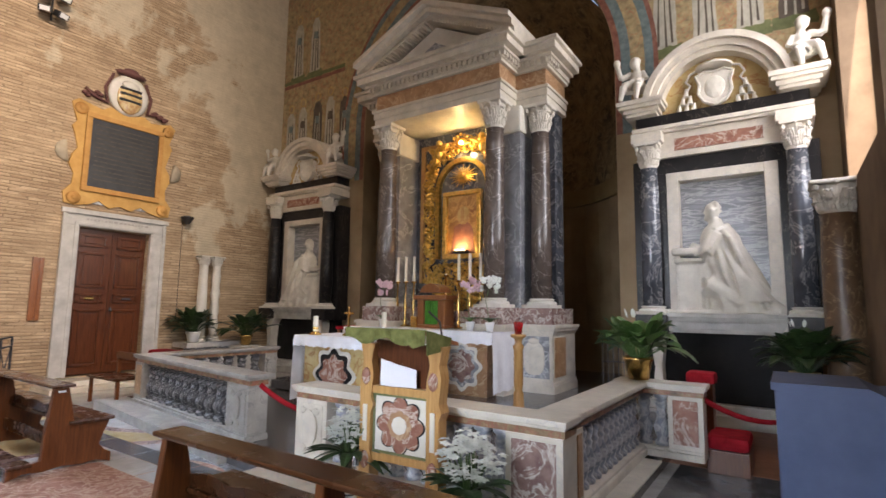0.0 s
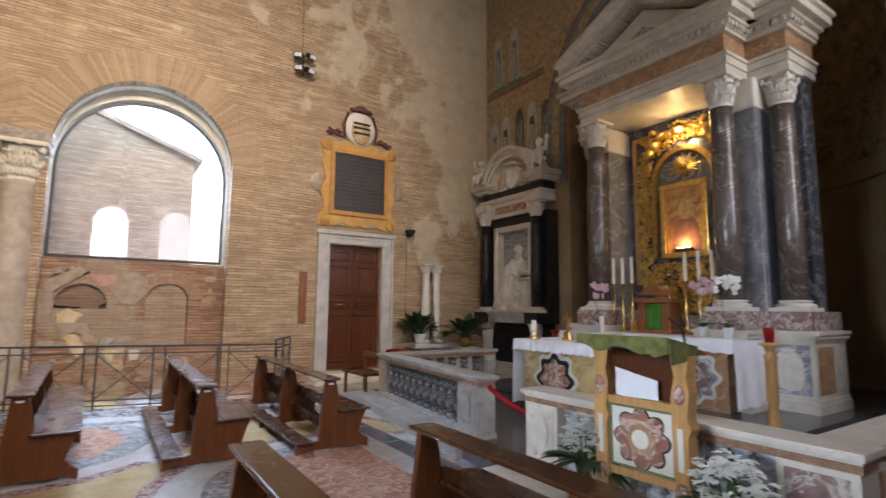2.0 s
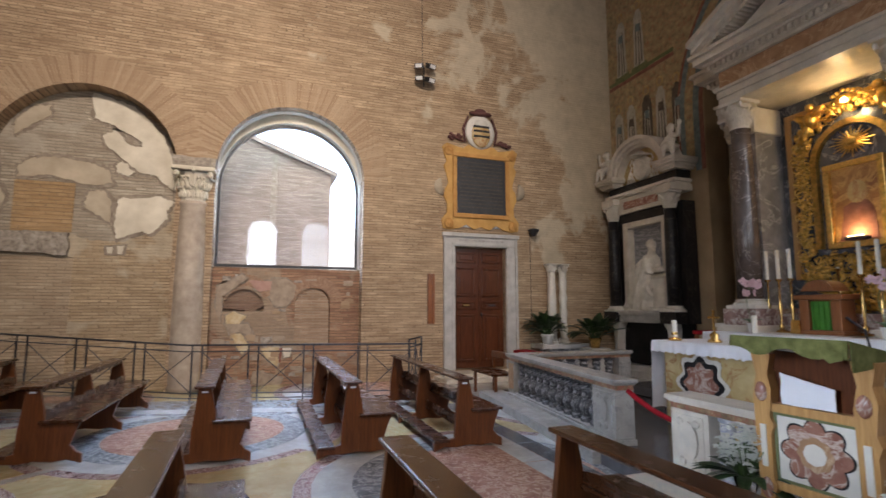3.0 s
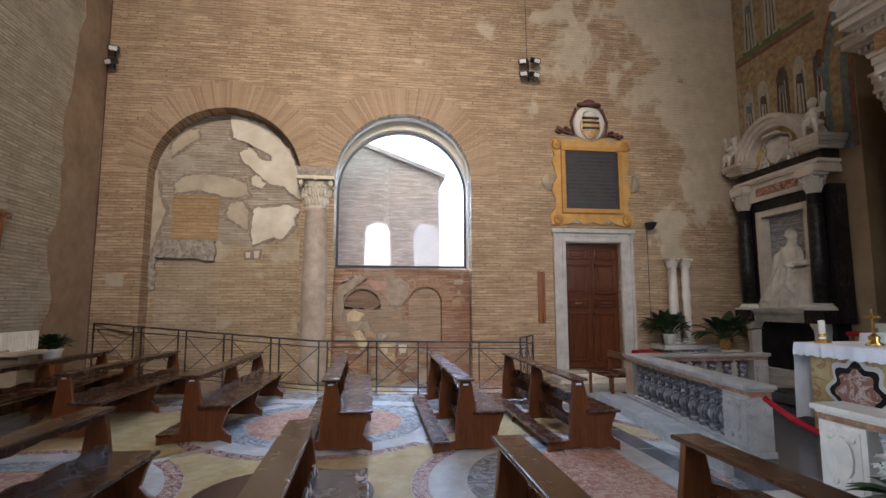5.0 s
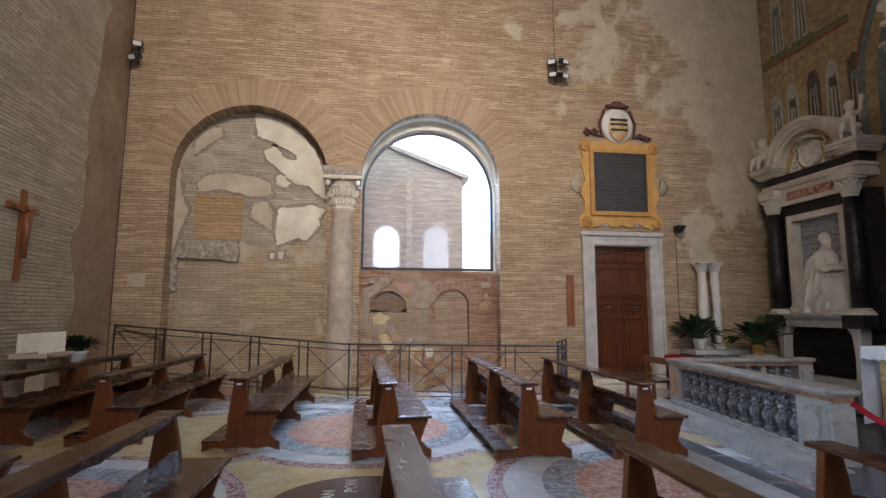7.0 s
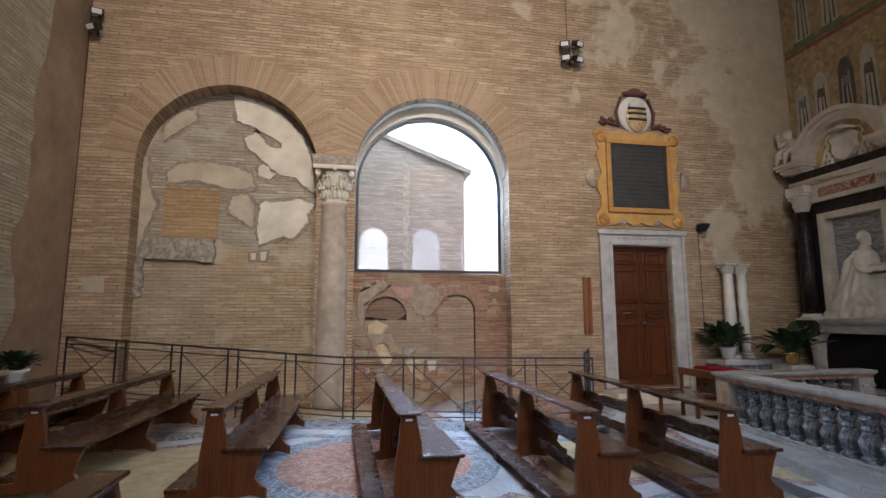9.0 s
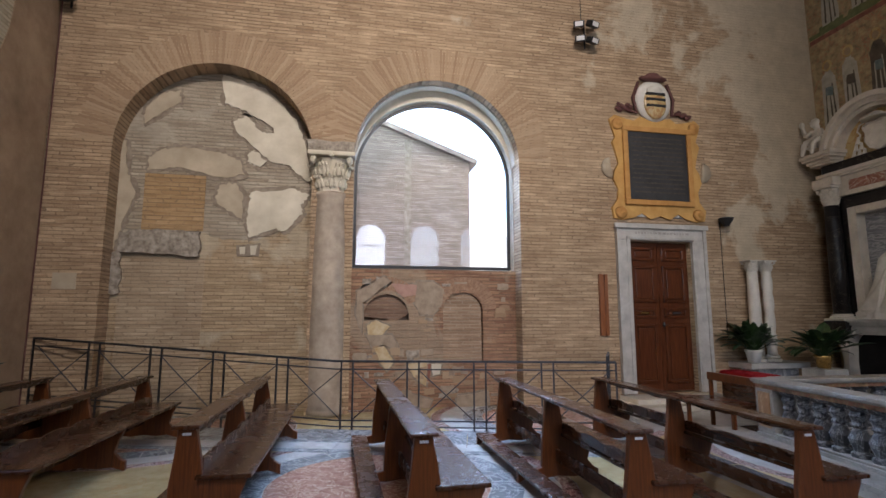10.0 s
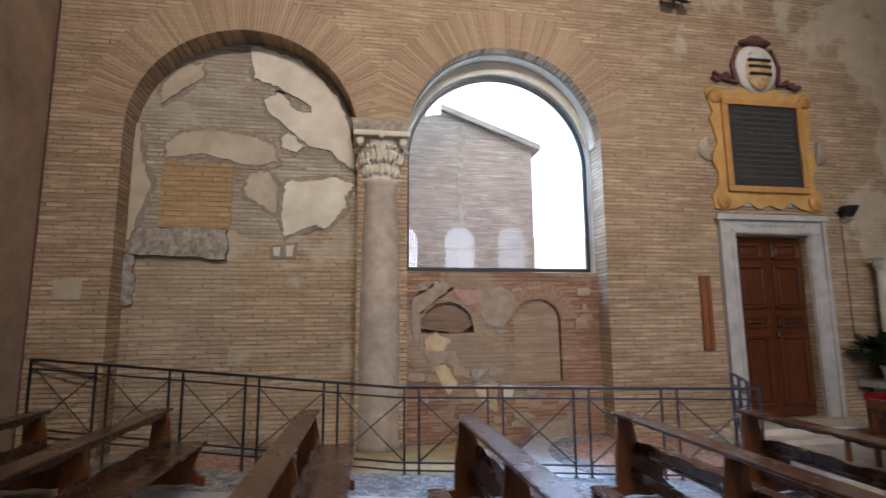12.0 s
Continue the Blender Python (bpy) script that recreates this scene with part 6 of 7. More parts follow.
def tomb(cx, face):
    t = thing("wall_tomb", "black and white marble wall tomb with arched pediment", "tomb", (cx, 0, 0), group="wall tombs beside the altar")
    y = 9.5
    bm = B()
    box(bm, -1.15, 1.15, y + 0.12, 9.96, 0.0, 1.35)
    part("black_base", bm, BLACK_SLATE, t, "black marble base")
    bm = B()
    box(bm, -1.35, 1.35, y - 0.15, 9.96, 0.0, 0.16, 0.015)
    box(bm, -1.3, 1.3, y - 0.05, 9.96, 0.16, 0.30, 0.015)
    part("plinth_step", bm, DOOR_FRAME, t, "grey marble plinth")
    for s in (-1, 1):
        bm = B()
        prism(bm, [(s * a, b) for a, b in ((0.82, 1.56), (1.02, 1.56), (1.06, 1.2), (1.0, 0.8), (1.06, 0.3), (0.88, 0.3), (0.9, 0.8), (0.86, 1.2), (0.72, 1.4))], y - 0.12, y + 0.15, "xz")
        part("console", bm, STUCCO, t, "curved marble console")
    bm = B()
    mould(bm, -0.86, 0.86, y - 0.1, 9.96, 1.35, [(0.06, -0.02), (0.12, 0.0), (0.06, 0.05), (0.06, 0.10)])
    part("sill", bm, DOOR_FRAME, t, "moulded grey sill")
    bm = B()
    box(bm, -1.3, 1.3, y + 0.1, 9.96, 3.95, 4.2)
    part("black_lintel", bm, BLACK_MARBLE, t)
    for a, b in ((-1.3, -0.78), (0.78, 1.3)):
        bm = B()
        box(bm, a, b, y + 0.1, 9.96, 1.35, 3.949)
        part("black_pilaster", bm, BLACK_MARBLE, t)
    bm = B()
    box(bm, -0.6, 0.6, 9.8, 9.95, 1.6, 3.95)
    part("niche_back", bm, NICHE_MARBLE, t, "streaked grey marble niche")
    bm = B()
    for a, b, c, d in ((-0.78, -0.60, 1.65, 3.95), (0.60, 0.78, 1.65, 3.95), (-0.60, 0.60, 3.80, 3.95)):
        box(bm, a, b, y + 0.08, 9.96, c, d, 0.012)
    part("niche_frame", bm, WHITE_MARBLE, t, "white marble niche frame")
    # entablature
    bm = B()
    box(bm, -0.86, 0.86, y + 0.02, 9.96, 4.2, 4.62, 0.01)
    for s in (-1, 1):
        box(bm, s * 1.02 - 0.24, s * 1.02 + 0.24, y - 0.2, 9.96, 4.452, 4.62, 0.01)
    mould(bm, -1.2, 1.2, y - 0.02, 9.96, 4.62, [(0.05, 0.02), (0.07, 0.06)])
    part("entablature", bm, WHITE_MARBLE, t)
    bm = B()
    box(bm, -0.62, 0.62, y + 0.005, y + 0.03, 4.30, 4.50, 0.004)
    part("inlay_panel", bm, RED_MARBLE, t, "red marble inlay panel")
    bm = B()
    box(bm, -1.22, 1.22, y + 0.04, 9.96, 4.74, 4.95)
    part("black_band", bm, BLACK_MARBLE, t)
    # broken ends and arch of the pediment
    for s in (-1, 1):
        bm = B()
        x0, x1 = (0.86, 1.34) if s > 0 else (-1.34, -0.86)
        mould(bm, x0, x1, y - 0.12, 9.96, 4.95, [(0.05, 0.0), (0.07, 0.04), (0.06, 0.10), (0.08, 0.13)])
        part("pediment_end", bm, WHITE_MARBLE, t)
    bm = B()
    for r0, r1, out in ((0.80, 0.88, 0.02), (0.88, 0.98, 0.08), (0.98, 1.08, 0.16)):
        o, i = arc(0, 5.02, r1, 172, 8, 26), arc(0, 5.02, r0, 172, 8, 26)
        for k in range(26):
            prism(bm, [i[k], i[k + 1], o[k + 1], o[k]], y - out, 9.96, "xz")
    weld(bm)
    part("arched_cornice", bm, WHITE_MARBLE, t, "white arched cornice")
    bm = B()
    prism(bm, arc(0, 5.0, 0.82, 180, 0, 20), y + 0.2, 9.96, "xz")
    part("tympanum", bm, YELLOW_MARBLE, t, "yellowish tympanum")
    bm = B()
    shield = [(0.0, 4.98), (0.16, 5.06), (0.24, 5.2), (0.22, 5.36), (0.27, 5.5), (0.14, 5.56), (0.0, 5.53)]
    outline = shield + [(-a, b) for a, b in shield[1:-1]][::-1]
    prism(bm, outline, y + 0.08, y + 0.2, "xz")
    tube(bm, [(a, y + 0.08, b) for a, b in outline + outline[:1]], 0.026, 6)
    ball(bm, (0, y + 0.09, 5.28), (0.16, 0.05, 0.2), 2)
    lathe(bm, [(0.26, 5.60), (0.27, 5.625), (0.13, 5.645), (0.12, 5.70), (0.05, 5.74)], 16, (0, y + 0.1, 0))
    for s in (-1, 1):
        tube(bm, [(s * 0.24, y + 0.1, 5.61), (s * 0.36, y + 0.12, 5.58), (s * 0.42, y + 0.12, 5.46), (s * 0.36, y + 0.12, 5.38), (s * 0.42, y + 0.12, 5.28), (s * 0.46, y + 0.12, 5.2)], 0.018, 6)
        for q in range(3):
            for w_ in range(q + 1):
                tx, tz = s * (0.42 + 0.11 * (w_ - q / 2)), 5.33 - 0.13 * q
                cone(bm, (tx, y + 0.13, tz), (tx + s * 0.01, y + 0.12, tz - 0.12), 0.022, 0.046)
                ball(bm, (tx, y + 0.13, tz), 0.03, 1)
    part("carved_crest", bm, STATUE, t, "carved blank coat of arms with tassels")
    for s in (-1, 1):
        column("tomb_column", "blue-grey marble column of a wall tomb", cx + s * 1.02, y - 0.02, 1.62, 4.45, 0.155, COLUMN_BLUE if face < 0 else BLACK_MARBLE, 0.42, group="tomb columns")
        bm = B()
        box(bm, s * 1.02 - 0.24, s * 1.02 + 0.24, y - 0.25, 9.96, 1.35, 1.62, 0.012)
        part("column_block", bm, BLACK_MARBLE, t)
        putto(pose(cx + s * 1.16, y - 0.02, 5.39) @ Matrix.Scale(0.88, 4), s)
    kneeling_statue(pose(cx + 0.05 * face, y + 0.22, 1.66) @ Matrix.Scale(1.08, 4), face)


tomb(-0.72, -1)
tomb(-10.38, 1)

# ---- balustrades round the sanctuary ----
BAL = lathe(B(), [(0.075, 0.0), (0.075, 0.04), (0.05, 0.06), (0.075, 0.14), (0.085, 0.19), (0.06, 0.25), (0.045, 0.30), (0.06, 0.33), (0.045, 0.36), (0.065, 0.43), (0.05, 0.48), (0.075, 0.50), (0.075, 0.54)], 10)
bal_mesh = bpy.data.meshes.new("baluster")
BAL.to_mesh(bal_mesh)
BAL.free()
bal_mesh.materials.append(BALUSTER)
dark_mesh = bal_mesh.copy()
dark_mesh.materials[0] = BALUSTER_DARK
dark_mesh.transform(Matrix.Diagonal((1.45, 1.2, 1.0, 1.0)))
bal_mesh.polygons.foreach_set("use_smooth", [True] * len(bal_mesh.polygons))


def balustrade(label, x, y, turn, length, posts, panel_mats, step=0.165, mesh=bal_mesh, z=0.15, marble=WHITE_MARBLE):
    """A stretch that runs along its own x axis. posts: (from, to) of each solid pier."""
    b = thing("marble_balustrade", label, "balustrade", (x, y, z), turn, group="sanctuary balustrade")
    bm = B()
    box(bm, 0, length, -0.15, 0.15, 0.0, 0.07, 0.01)
    box(bm, 0, length, -0.125, 0.125, 0.07, 0.10, 0.01)
    part("base", bm, marble, b)
    bm = B()
    box(bm, -0.01, length + 0.01, -0.115, 0.115, 0.64, 0.695)
    part("inlay_band", bm, BAND, b, "brown marble band under the rail")
    bm = B()
    box(bm, -0.02, length + 0.02, -0.14, 0.14, 0.695, 0.715, 0.005)
    box(bm, -0.04, length + 0.04, -0.165, 0.165, 0.715, 0.765, 0.012)
    part("top_rail", bm, marble, b, "pale marble top slab")
    for (a, c), m_ in zip(posts, panel_mats):
        bm = B()
        box(bm, a, c, -0.125, 0.125, 0.10, 0.64, 0.006)
        pier = part("pier", bm, marble, b)
        for s in (-1, 1):
            bm = B()
            box(bm, a + 0.05, c - 0.05, s * 0.128 - 0.006, s * 0.128 + 0.006, 0.15, 0.60, 0.003)
            part("pier_panel", bm, marble if m_ is WHITE_MARBLE else m_, pier)
            if m_ is WHITE_MARBLE and c - a > 0.25:
                bm = B()
                w = (c - a) / 2
                prism(bm, [((a + c) / 2 + 0.11 * math.cos(k * 0.52), 0.38 + 0.17 * math.sin(k * 0.52)) for k in range(12)], s * 0.13, s * 0.155, "xz")
                for q in (-1, 1):
                    ball(bm, ((a + c) / 2 + q * 0.09, s * 0.145, 0.54), (0.05, 0.02, 0.04), 1)
                    ball(bm, ((a + c) / 2 + q * 0.07, s * 0.145, 0.2), (0.04, 0.02, 0.05), 1)
                part("carved_scroll", bm, marble, pier, "carved scrollwork")
    free = []
    edges = [0.0] + [v for p in posts for v in p] + [length]
    for a, c in zip(edges[::2], edges[1::2]):
        n = int((c - a) / step)
        free += [a + (c - a) * (k + 0.5) / n for k in range(n)] if n else []
    for xx in free:
        o = new("baluster", mesh)
        o.parent = b
        o.location = (xx, 0, 0.10)
    return b


balustrade("white and grey marble balustrade with carved end pier", -8.72, 4.99, -7.1, 3.62, [(0.0, 0.32), (3.10, 3.62)], [BROWN_MARBLE, WHITE_MARBLE], step=0.25, mesh=dark_mesh, z=0.11, marble=SHADED_MARBLE)
balustrade("white marble balustrade leading back to the altar", -8.66, 5.17, 88, 2.25, [(1.98, 2.25)], [WHITE_MARBLE], step=0.25, mesh=dark_mesh, z=0.11, marble=SHADED_MARBLE)
balustrade("marble balustrade with carved and red inlaid piers", -3.97, 4.25, 0, 2.72, [(0.0, 0.42), (2.28, 2.72)], [WHITE_MARBLE, PURPLE_MARBLE])
balustrade("marble balustrade with blue-grey balusters, leading back", -1.40, 4.42, 90, 2.20, [(0.0, 0.2)], [BROWN_MARBLE])
balustrade("short marble balustrade ending in inlaid pier", -1.56, 6.72, 0, 0.86, [(0.52, 0.86)], [RED_MARBLE])


def rope(a, b, sag, name="red_rope", label="red velvet barrier rope"):
    bm = B()
    A, C = Vector(a), Vector(b)
    tube(bm, [A.lerp(C, k / 12) - Vector((0, 0, sag * (1 - (2 * k / 12 - 1) ** 2))) for k in range(13)], 0.028, 8)
    return solid(name, bm, RED_CLOTH, label, "rope", smooth=True)


rope((-4.84, 4.35, 0.80), (-3.99, 4.8, 0.52), 0.12)
rope((-0.76, 6.72, 0.80), (0.5, 7.7, 0.75), 0.25)

# ---- carved lectern ----
lec = thing("lectern", "carved oak lectern with inlaid flower panel and green cloth", "lectern", (-2.445, 3.86, 0.15), 3)
for s in (-1, 1):
    bm = B()
    prism(bm, [(s * 0.315 + a, b) for a, b in ((-0.055, 0.0), (0.075, 0.0), (0.06, 0.12), (0.05, 0.3), (0.07, 0.36), (0.05, 0.42), (0.05, 0.7), (0.075, 0.76), (0.05, 0.82), (0.07, 1.0), (0.05, 1.1), (0.08, 1.24), (-0.06, 1.24), (-0.03, 1.1), (-0.06, 0.95), (-0.05, 0.3), (-0.07, 0.1))], -0.06, 0.06, "xz")
    leg = part("leg", bm, OAK, lec, "carved oak leg")
    for z in (0.34, 0.98):
        bm = B()
        ball(bm, (s * 0.315, -0.06, z), (0.045, 0.02, 0.07), 2)
        part("boss", bm, RED_MARBLE, leg, "oval red boss", True)
    bm = B()
    box(bm, s * 0.315 - 0.02, s * 0.315 + 0.02, -0.068, -0.05, 0.48, 0.76, 0.003)
    part("white_inlay", bm, STUCCO, leg, "white inlay strip")
for z in (0.37, 0.88):
    bm = B()
    box(bm, -0.29, 0.29, -0.045, 0.045, z - 0.03, z + 0.03, 0.008)
    part("cross_piece", bm, OAK, lec)
bm = B()
box(bm, -0.26, 0.26, -0.02, 0.02, 0.40, 0.85)
panel = part("panel", bm, STUCCO, lec, "pale panel with a red flower")
bm = B()
for a, b, c, d in ((-0.26, -0.242, 0.40, 0.85), (0.242, 0.26, 0.40, 0.85), (-0.242, 0.242, 0.40, 0.418), (-0.242, 0.242, 0.832, 0.85)):
    box(bm, a, b, -0.03, -0.019, c, d)
part("green_border", bm, GREEN_PAINT, panel)
for s, m_, d, k_ in ((1.0, BLACK_MARBLE, 0.024, 0.24), (0.94, RED_MARBLE, 0.029, 0.24), (0.52, BROWN_MARBLE, 0.035, 0.12), (0.33, STUCCO, 0.040, 0.05)):
    bm = B()
    prism(bm, [(0.205 * s * (1 + k_ * abs(math.cos(4 * a)) - k_ / 2) * math.cos(a), 0.625 + 0.20 * s * (1 + k_ * abs(math.cos(4 * a)) - k_ / 2) * math.sin(a)) for a in [2 * math.pi * q / 64 for q in range(64)]], -d, -0.018, "xz")
    part("flower_inlay", bm, m_, panel)
bm = B()
prism(bm, [(-0.25, 1.33), (0.24, 1.23), (0.24, 1.26), (-0.25, 1.36)], -0.36, 0.36, "yz")
part("desk", bm, MID_WOOD, lec, "dark sloping desk top")
bm = B()
n = 24
row0 = [(-0.37 + 0.74 * k / n) for k in range(n + 1)]
up = [bm.verts.new((x, -0.258, 1.366)) for x in row0]
back = [bm.verts.new((x, -0.10, 1.335)) for x in row0]
lo = [bm.verts.new((x, -0.268 - 0.012 * math.sin(k * 1.3), 1.275 + 0.025 * math.sin(k * 0.55 + 1) - (0.04 if k > n - 4 else 0))) for k, x in enumerate(row0)]
for k in range(n):
    bm.faces.new((back[k], back[k + 1], up[k + 1], up[k]))
    bm.faces.new((up[k], up[k + 1], lo[k + 1], lo[k]))
e = [bm.verts.new((0.375, y, z)) for y, z in ((-0.258, 1.366), (0.1, 1.30), (0.06, 1.22), (-0.12, 1.20), (-0.25, 1.19))]
bm.faces.new(e)
g = part("green_cloth", bm, GREEN_CLOTH, lec, "green brocade cloth")
m = g.modifiers.new("thick", "SOLIDIFY")
m.thickness = 0.006
bm = B()
prism(bm, ragged([(-0.19, 0.915), (0.15, 0.915), (0.15, 1.05), (-0.05, 1.09), (-0.19, 1.12)], 0.006, 6, 3), -0.036, -0.030, "xz")
part("paper_sheet", bm, PAPER, lec, "white sheet hung behind the desk")
bm = B()
prism(bm, [(-0.27, 1.27), (-0.27, 1.13), (-0.2, 1.12), (-0.1, 1.05), (0.0, 1.09), (0.1, 1.03), (0.2, 1.05), (0.27, 1.0), (0.27, 1.24)], 0.0, 0.022, "xz")
part("apron", bm, DOOR_WOOD, lec, "dark curved board under the desk")
bm = B()
box(bm, -0.265, 0.265, 0.024, 0.04, 0.90, 1.24)
part("back_panel", bm, DOOR_WOOD, lec, "dark wooden back")
bm = B()
tube(bm, [(0.3, 0.1, 1.26), (0.3, 0.05, 1.42), (0.24, -0.02, 1.5)], 0.008, 6)
box(bm, 0.26, 0.32, 0.02, 0.1, 1.28, 1.31, 0.005)
part("microphone", bm, IRON, lec, "thin microphone stem")

# ---- pews ----
TOPZ = 0.825
END = [(-0.40, 0.0), (-0.27, 0.045), (-0.10, 0.03), (0.05, 0.05), (0.22, 0.03), (0.36, 0.045), (0.50, 0.0), (0.50, 0.10), (0.44, 0.13), (0.38, 0.20), (0.42, 0.33), (0.46, 0.42), (0.46, 0.445), (0.13, 0.445), (0.10, 0.64), (0.06, TOPZ), (-0.07, TOPZ), (-0.09, 0.62), (-0.12, 0.40), (-0.13, 0.14), (-0.22, 0.12), (-0.40, 0.10)]


def make_pew(length):
    p = thing("pew", "dark walnut church pew with kneeler, worn and polished", "pew", group="pews in two rows")
    for x, outline in ((0.0, END), (length * 0.5 - 0.03, END), (length - 0.06, END)):
        bm = B()
        prism(bm, outline, x, x + 0.06, "yz")
        bmesh.ops.bevel(bm, geom=[e for e in bm.edges if abs(e.verts[0].co.x - e.verts[1].co.x) < 1e-5], offset=0.006, segments=1, affect="EDGES")
        part("end_panel", bm, PEW_END, p, "shaped walnut end panel")
    bm = B()
    box(bm, -0.05, length + 0.05, -0.11, 0.10, TOPZ, TOPZ + 0.032, 0.012)
    part("top_rail", bm, PEW_WOOD, p, "wide polished book ledge")
    bm = B()
    n = 40
    lower = [(0.06 + (length - 0.12) * k / n, TOPZ - 0.065 + 0.02 * abs(math.sin(k * 0.62)) + (0.02 if k % 10 < 2 else 0)) for k in range(n + 1)]
    prism(bm, lower + [(length - 0.06, TOPZ), (0.06, TOPZ)], 0.045, 0.065, "xz")
    part("scalloped_apron", bm, PEW_WOOD, p, "scalloped board under the ledge")
    bm = B()
    box(bm, -0.04, length + 0.04, 0.08, 0.50, 0.445, 0.48, 0.012)
    part("seat", bm, PEW_WOOD, p)
    bm = B()
    lower = [(0.06 + (length - 0.12) * k / n, 0.56 + 0.03 * abs(math.sin(k * 0.5))) for k in range(n + 1)]
    prism(bm, [(0.06, 0.485), (length - 0.06, 0.485)] + lower[::-1], 0.10, 0.12, "xz")
    part("back_board", bm, PEW_WOOD, p, "wavy lower back board")
    bm = B()
    box(bm, -0.02, length + 0.02, -0.40, -0.20, 0.10, 0.135, 0.01)
    part("kneeler", bm, PEW_WOOD, p)
    bm = B()
    box(bm, 0.03, length - 0.03, 0.02, 0.05, 0.20, 0.32, 0.005)
    part("stretcher", bm, PEW_WOOD, p)
    bm = B()
    box(bm, length + 0.0, length + 0.003, -0.035, 0.03, TOPZ - 0.05, TOPZ - 0.03)
    part("name_plate", bm, PAPER, p, "small white plate on the end")
    return p


# far block beside the ancient wall, then the block nearer the aisle
long_pew = make_pew(3.30)
long_pew.matrix_world = pose(-9.7, -0.11, 0, 0, 0, 1)
for x, y, turn in ((-9.5, 1.55, 0), (-9.35, 2.90, 0), (-10.3, -1.74, -1.5), (-10.75, -3.42, -2.5), (-10.85, -4.75, -2)):
    copy_thing(long_pew, pose(x, y, 0, 0, 0, turn))
short_pew = make_pew(2.95)
short_pew.matrix_world = pose(-4.15, -0.08, 0, 0, 0, 1)
for x, y, turn in ((-3.47, 1.35, 0), (-3.34, 2.56, 0), (-4.92, -1.88, -2), (-5.2, -3.6, -2)):
    copy_thing(short_pew, pose(x, y, 0, 0, 0, turn))

# ---- seats, kneelers, covered box at the sides ----
arm = thing("choir_chair", "brown wooden bench chair with open back", "chair", (-10.0, 4.72, 0.0))
for x in (0.0, 0.95):
    for y in (0.0, 0.42):
        bm = B()
        box(bm, x, x + 0.05, y, y + 0.05, 0, 0.80 if y else 0.45, 0.005)
        part("leg", bm, PEW_END, arm)
bm = B()
box(bm, -0.02, 1.02, -0.05, 0.48, 0.42, 0.46, 0.01)
part("seat", bm, PEW_WOOD, arm)
bm = B()
box(bm, -0.02, 1.02, 0.41, 0.48, 0.70, 0.82, 0.012)
part("backrest", bm, PEW_END, arm)
desk = thing("kneeling_desk", "dark wooden kneeling desk with red velvet cushion", "kneeler", (-10.5, 6.35, 0.0))
bm = B()
box(bm, -0.5, 0.5, -0.15, 0.15, 0, 0.62, 0.01)
part("desk", bm, PEW_WOOD, desk)
bm = B()
box(bm, -0.5, 0.5, -0.2, 0.2, 0.62, 0.74, 0.05)
part("cushion", bm, RED_CLOTH, desk, "red velvet cushion")
pk = thing("prie_dieu", "dark wooden prie-dieu with red velvet pads", "kneeler", (-0.72, 7.35, 0.0))
bm = B()
box(bm, -0.20, 0.04, -0.10, 0.12, 0.0, 0.86, 0.01)
box(bm, 0.0, 0.40, -0.5, 0.1, 0.0, 0.24, 0.01)
part("frame", bm, PEW_END, pk)
bm = B()
box(bm, -0.23, 0.07, -0.16, 0.14, 0.86, 0.99, 0.04)
part("arm_pad", bm, RED_CLOTH, pk, "red velvet pad")
bm = B()
box(bm, 0.0, 0.40, -0.5, 0.08, 0.24, 0.38, 0.05)
part("knee_pad", bm, RED_CLOTH, pk, "red velvet pad")
cov = thing("covered_cabinet", "blue-grey covered cabinet with sloping lid", "cabinet", (-0.03, 4.85, 0))
bm = B()
box(bm, 0.0, 0.83, 0.0, 0.75, 0.0, 1.16, 0.015)
part("body", bm, BLUE_COVER, cov)
bm = B()
prism(bm, [(-0.02, 1.162), (0.84, 1.00), (0.84, 1.04), (0.5, 1.21), (-0.02, 1.21)], -0.02, 0.77, "xz")
part("lid", bm, BLUE_COVER, cov)
metal_rail = thing("metal_barrier", "low grey metal tube barrier beside covered cabinet", "barrier", (0.13, 5.49, 0))
for x in (0.0, 0.6):
    bm = B()
    tube(bm, [(x, 0, 0), (x, 0, 0.62)], 0.015)
    part("post", bm, IRON, metal_rail)
for z in (0.62, 0.35):
    bm = B()
    tube(bm, [(0, 0, z), (0.6, 0, z)], 0.014)
    part("bar", bm, IRON, metal_rail)
bm = B()
box(bm, -1.45, 0.8, 7.0, 9.3, 0.0, 0.006)
solid("terracotta_floor", bm, COTTO, "reddish terracotta floor strip before the tomb", "floor", "structure")
bm = B()
box(bm, -1.0, 0.84, 3.95, 6.98, 0.0, 0.005)
solid("slate_floor", bm, FLOOR_DARK, "dark slate floor strip beside the balustrade", "floor", "structure")
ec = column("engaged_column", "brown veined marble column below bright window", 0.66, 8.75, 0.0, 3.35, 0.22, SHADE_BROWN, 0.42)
gate2 = thing("dark_lattice", "dark iron lattice screen behind the altar", "screen", (-2.7, 9.85, 0.28))
for k in range(6):
    bm = B()
    box(bm, 0.09 * k, 0.09 * k + 0.015, 0, 0.015, 0, 0.95)
    part("bar", bm, IRON, gate2)
for z in (0.05, 0.5, 0.93):
    bm = B()
    box(bm, 0, 0.47, -0.002, 0.017, z, z + 0.02)
    part("cross_bar", bm, IRON, gate2)

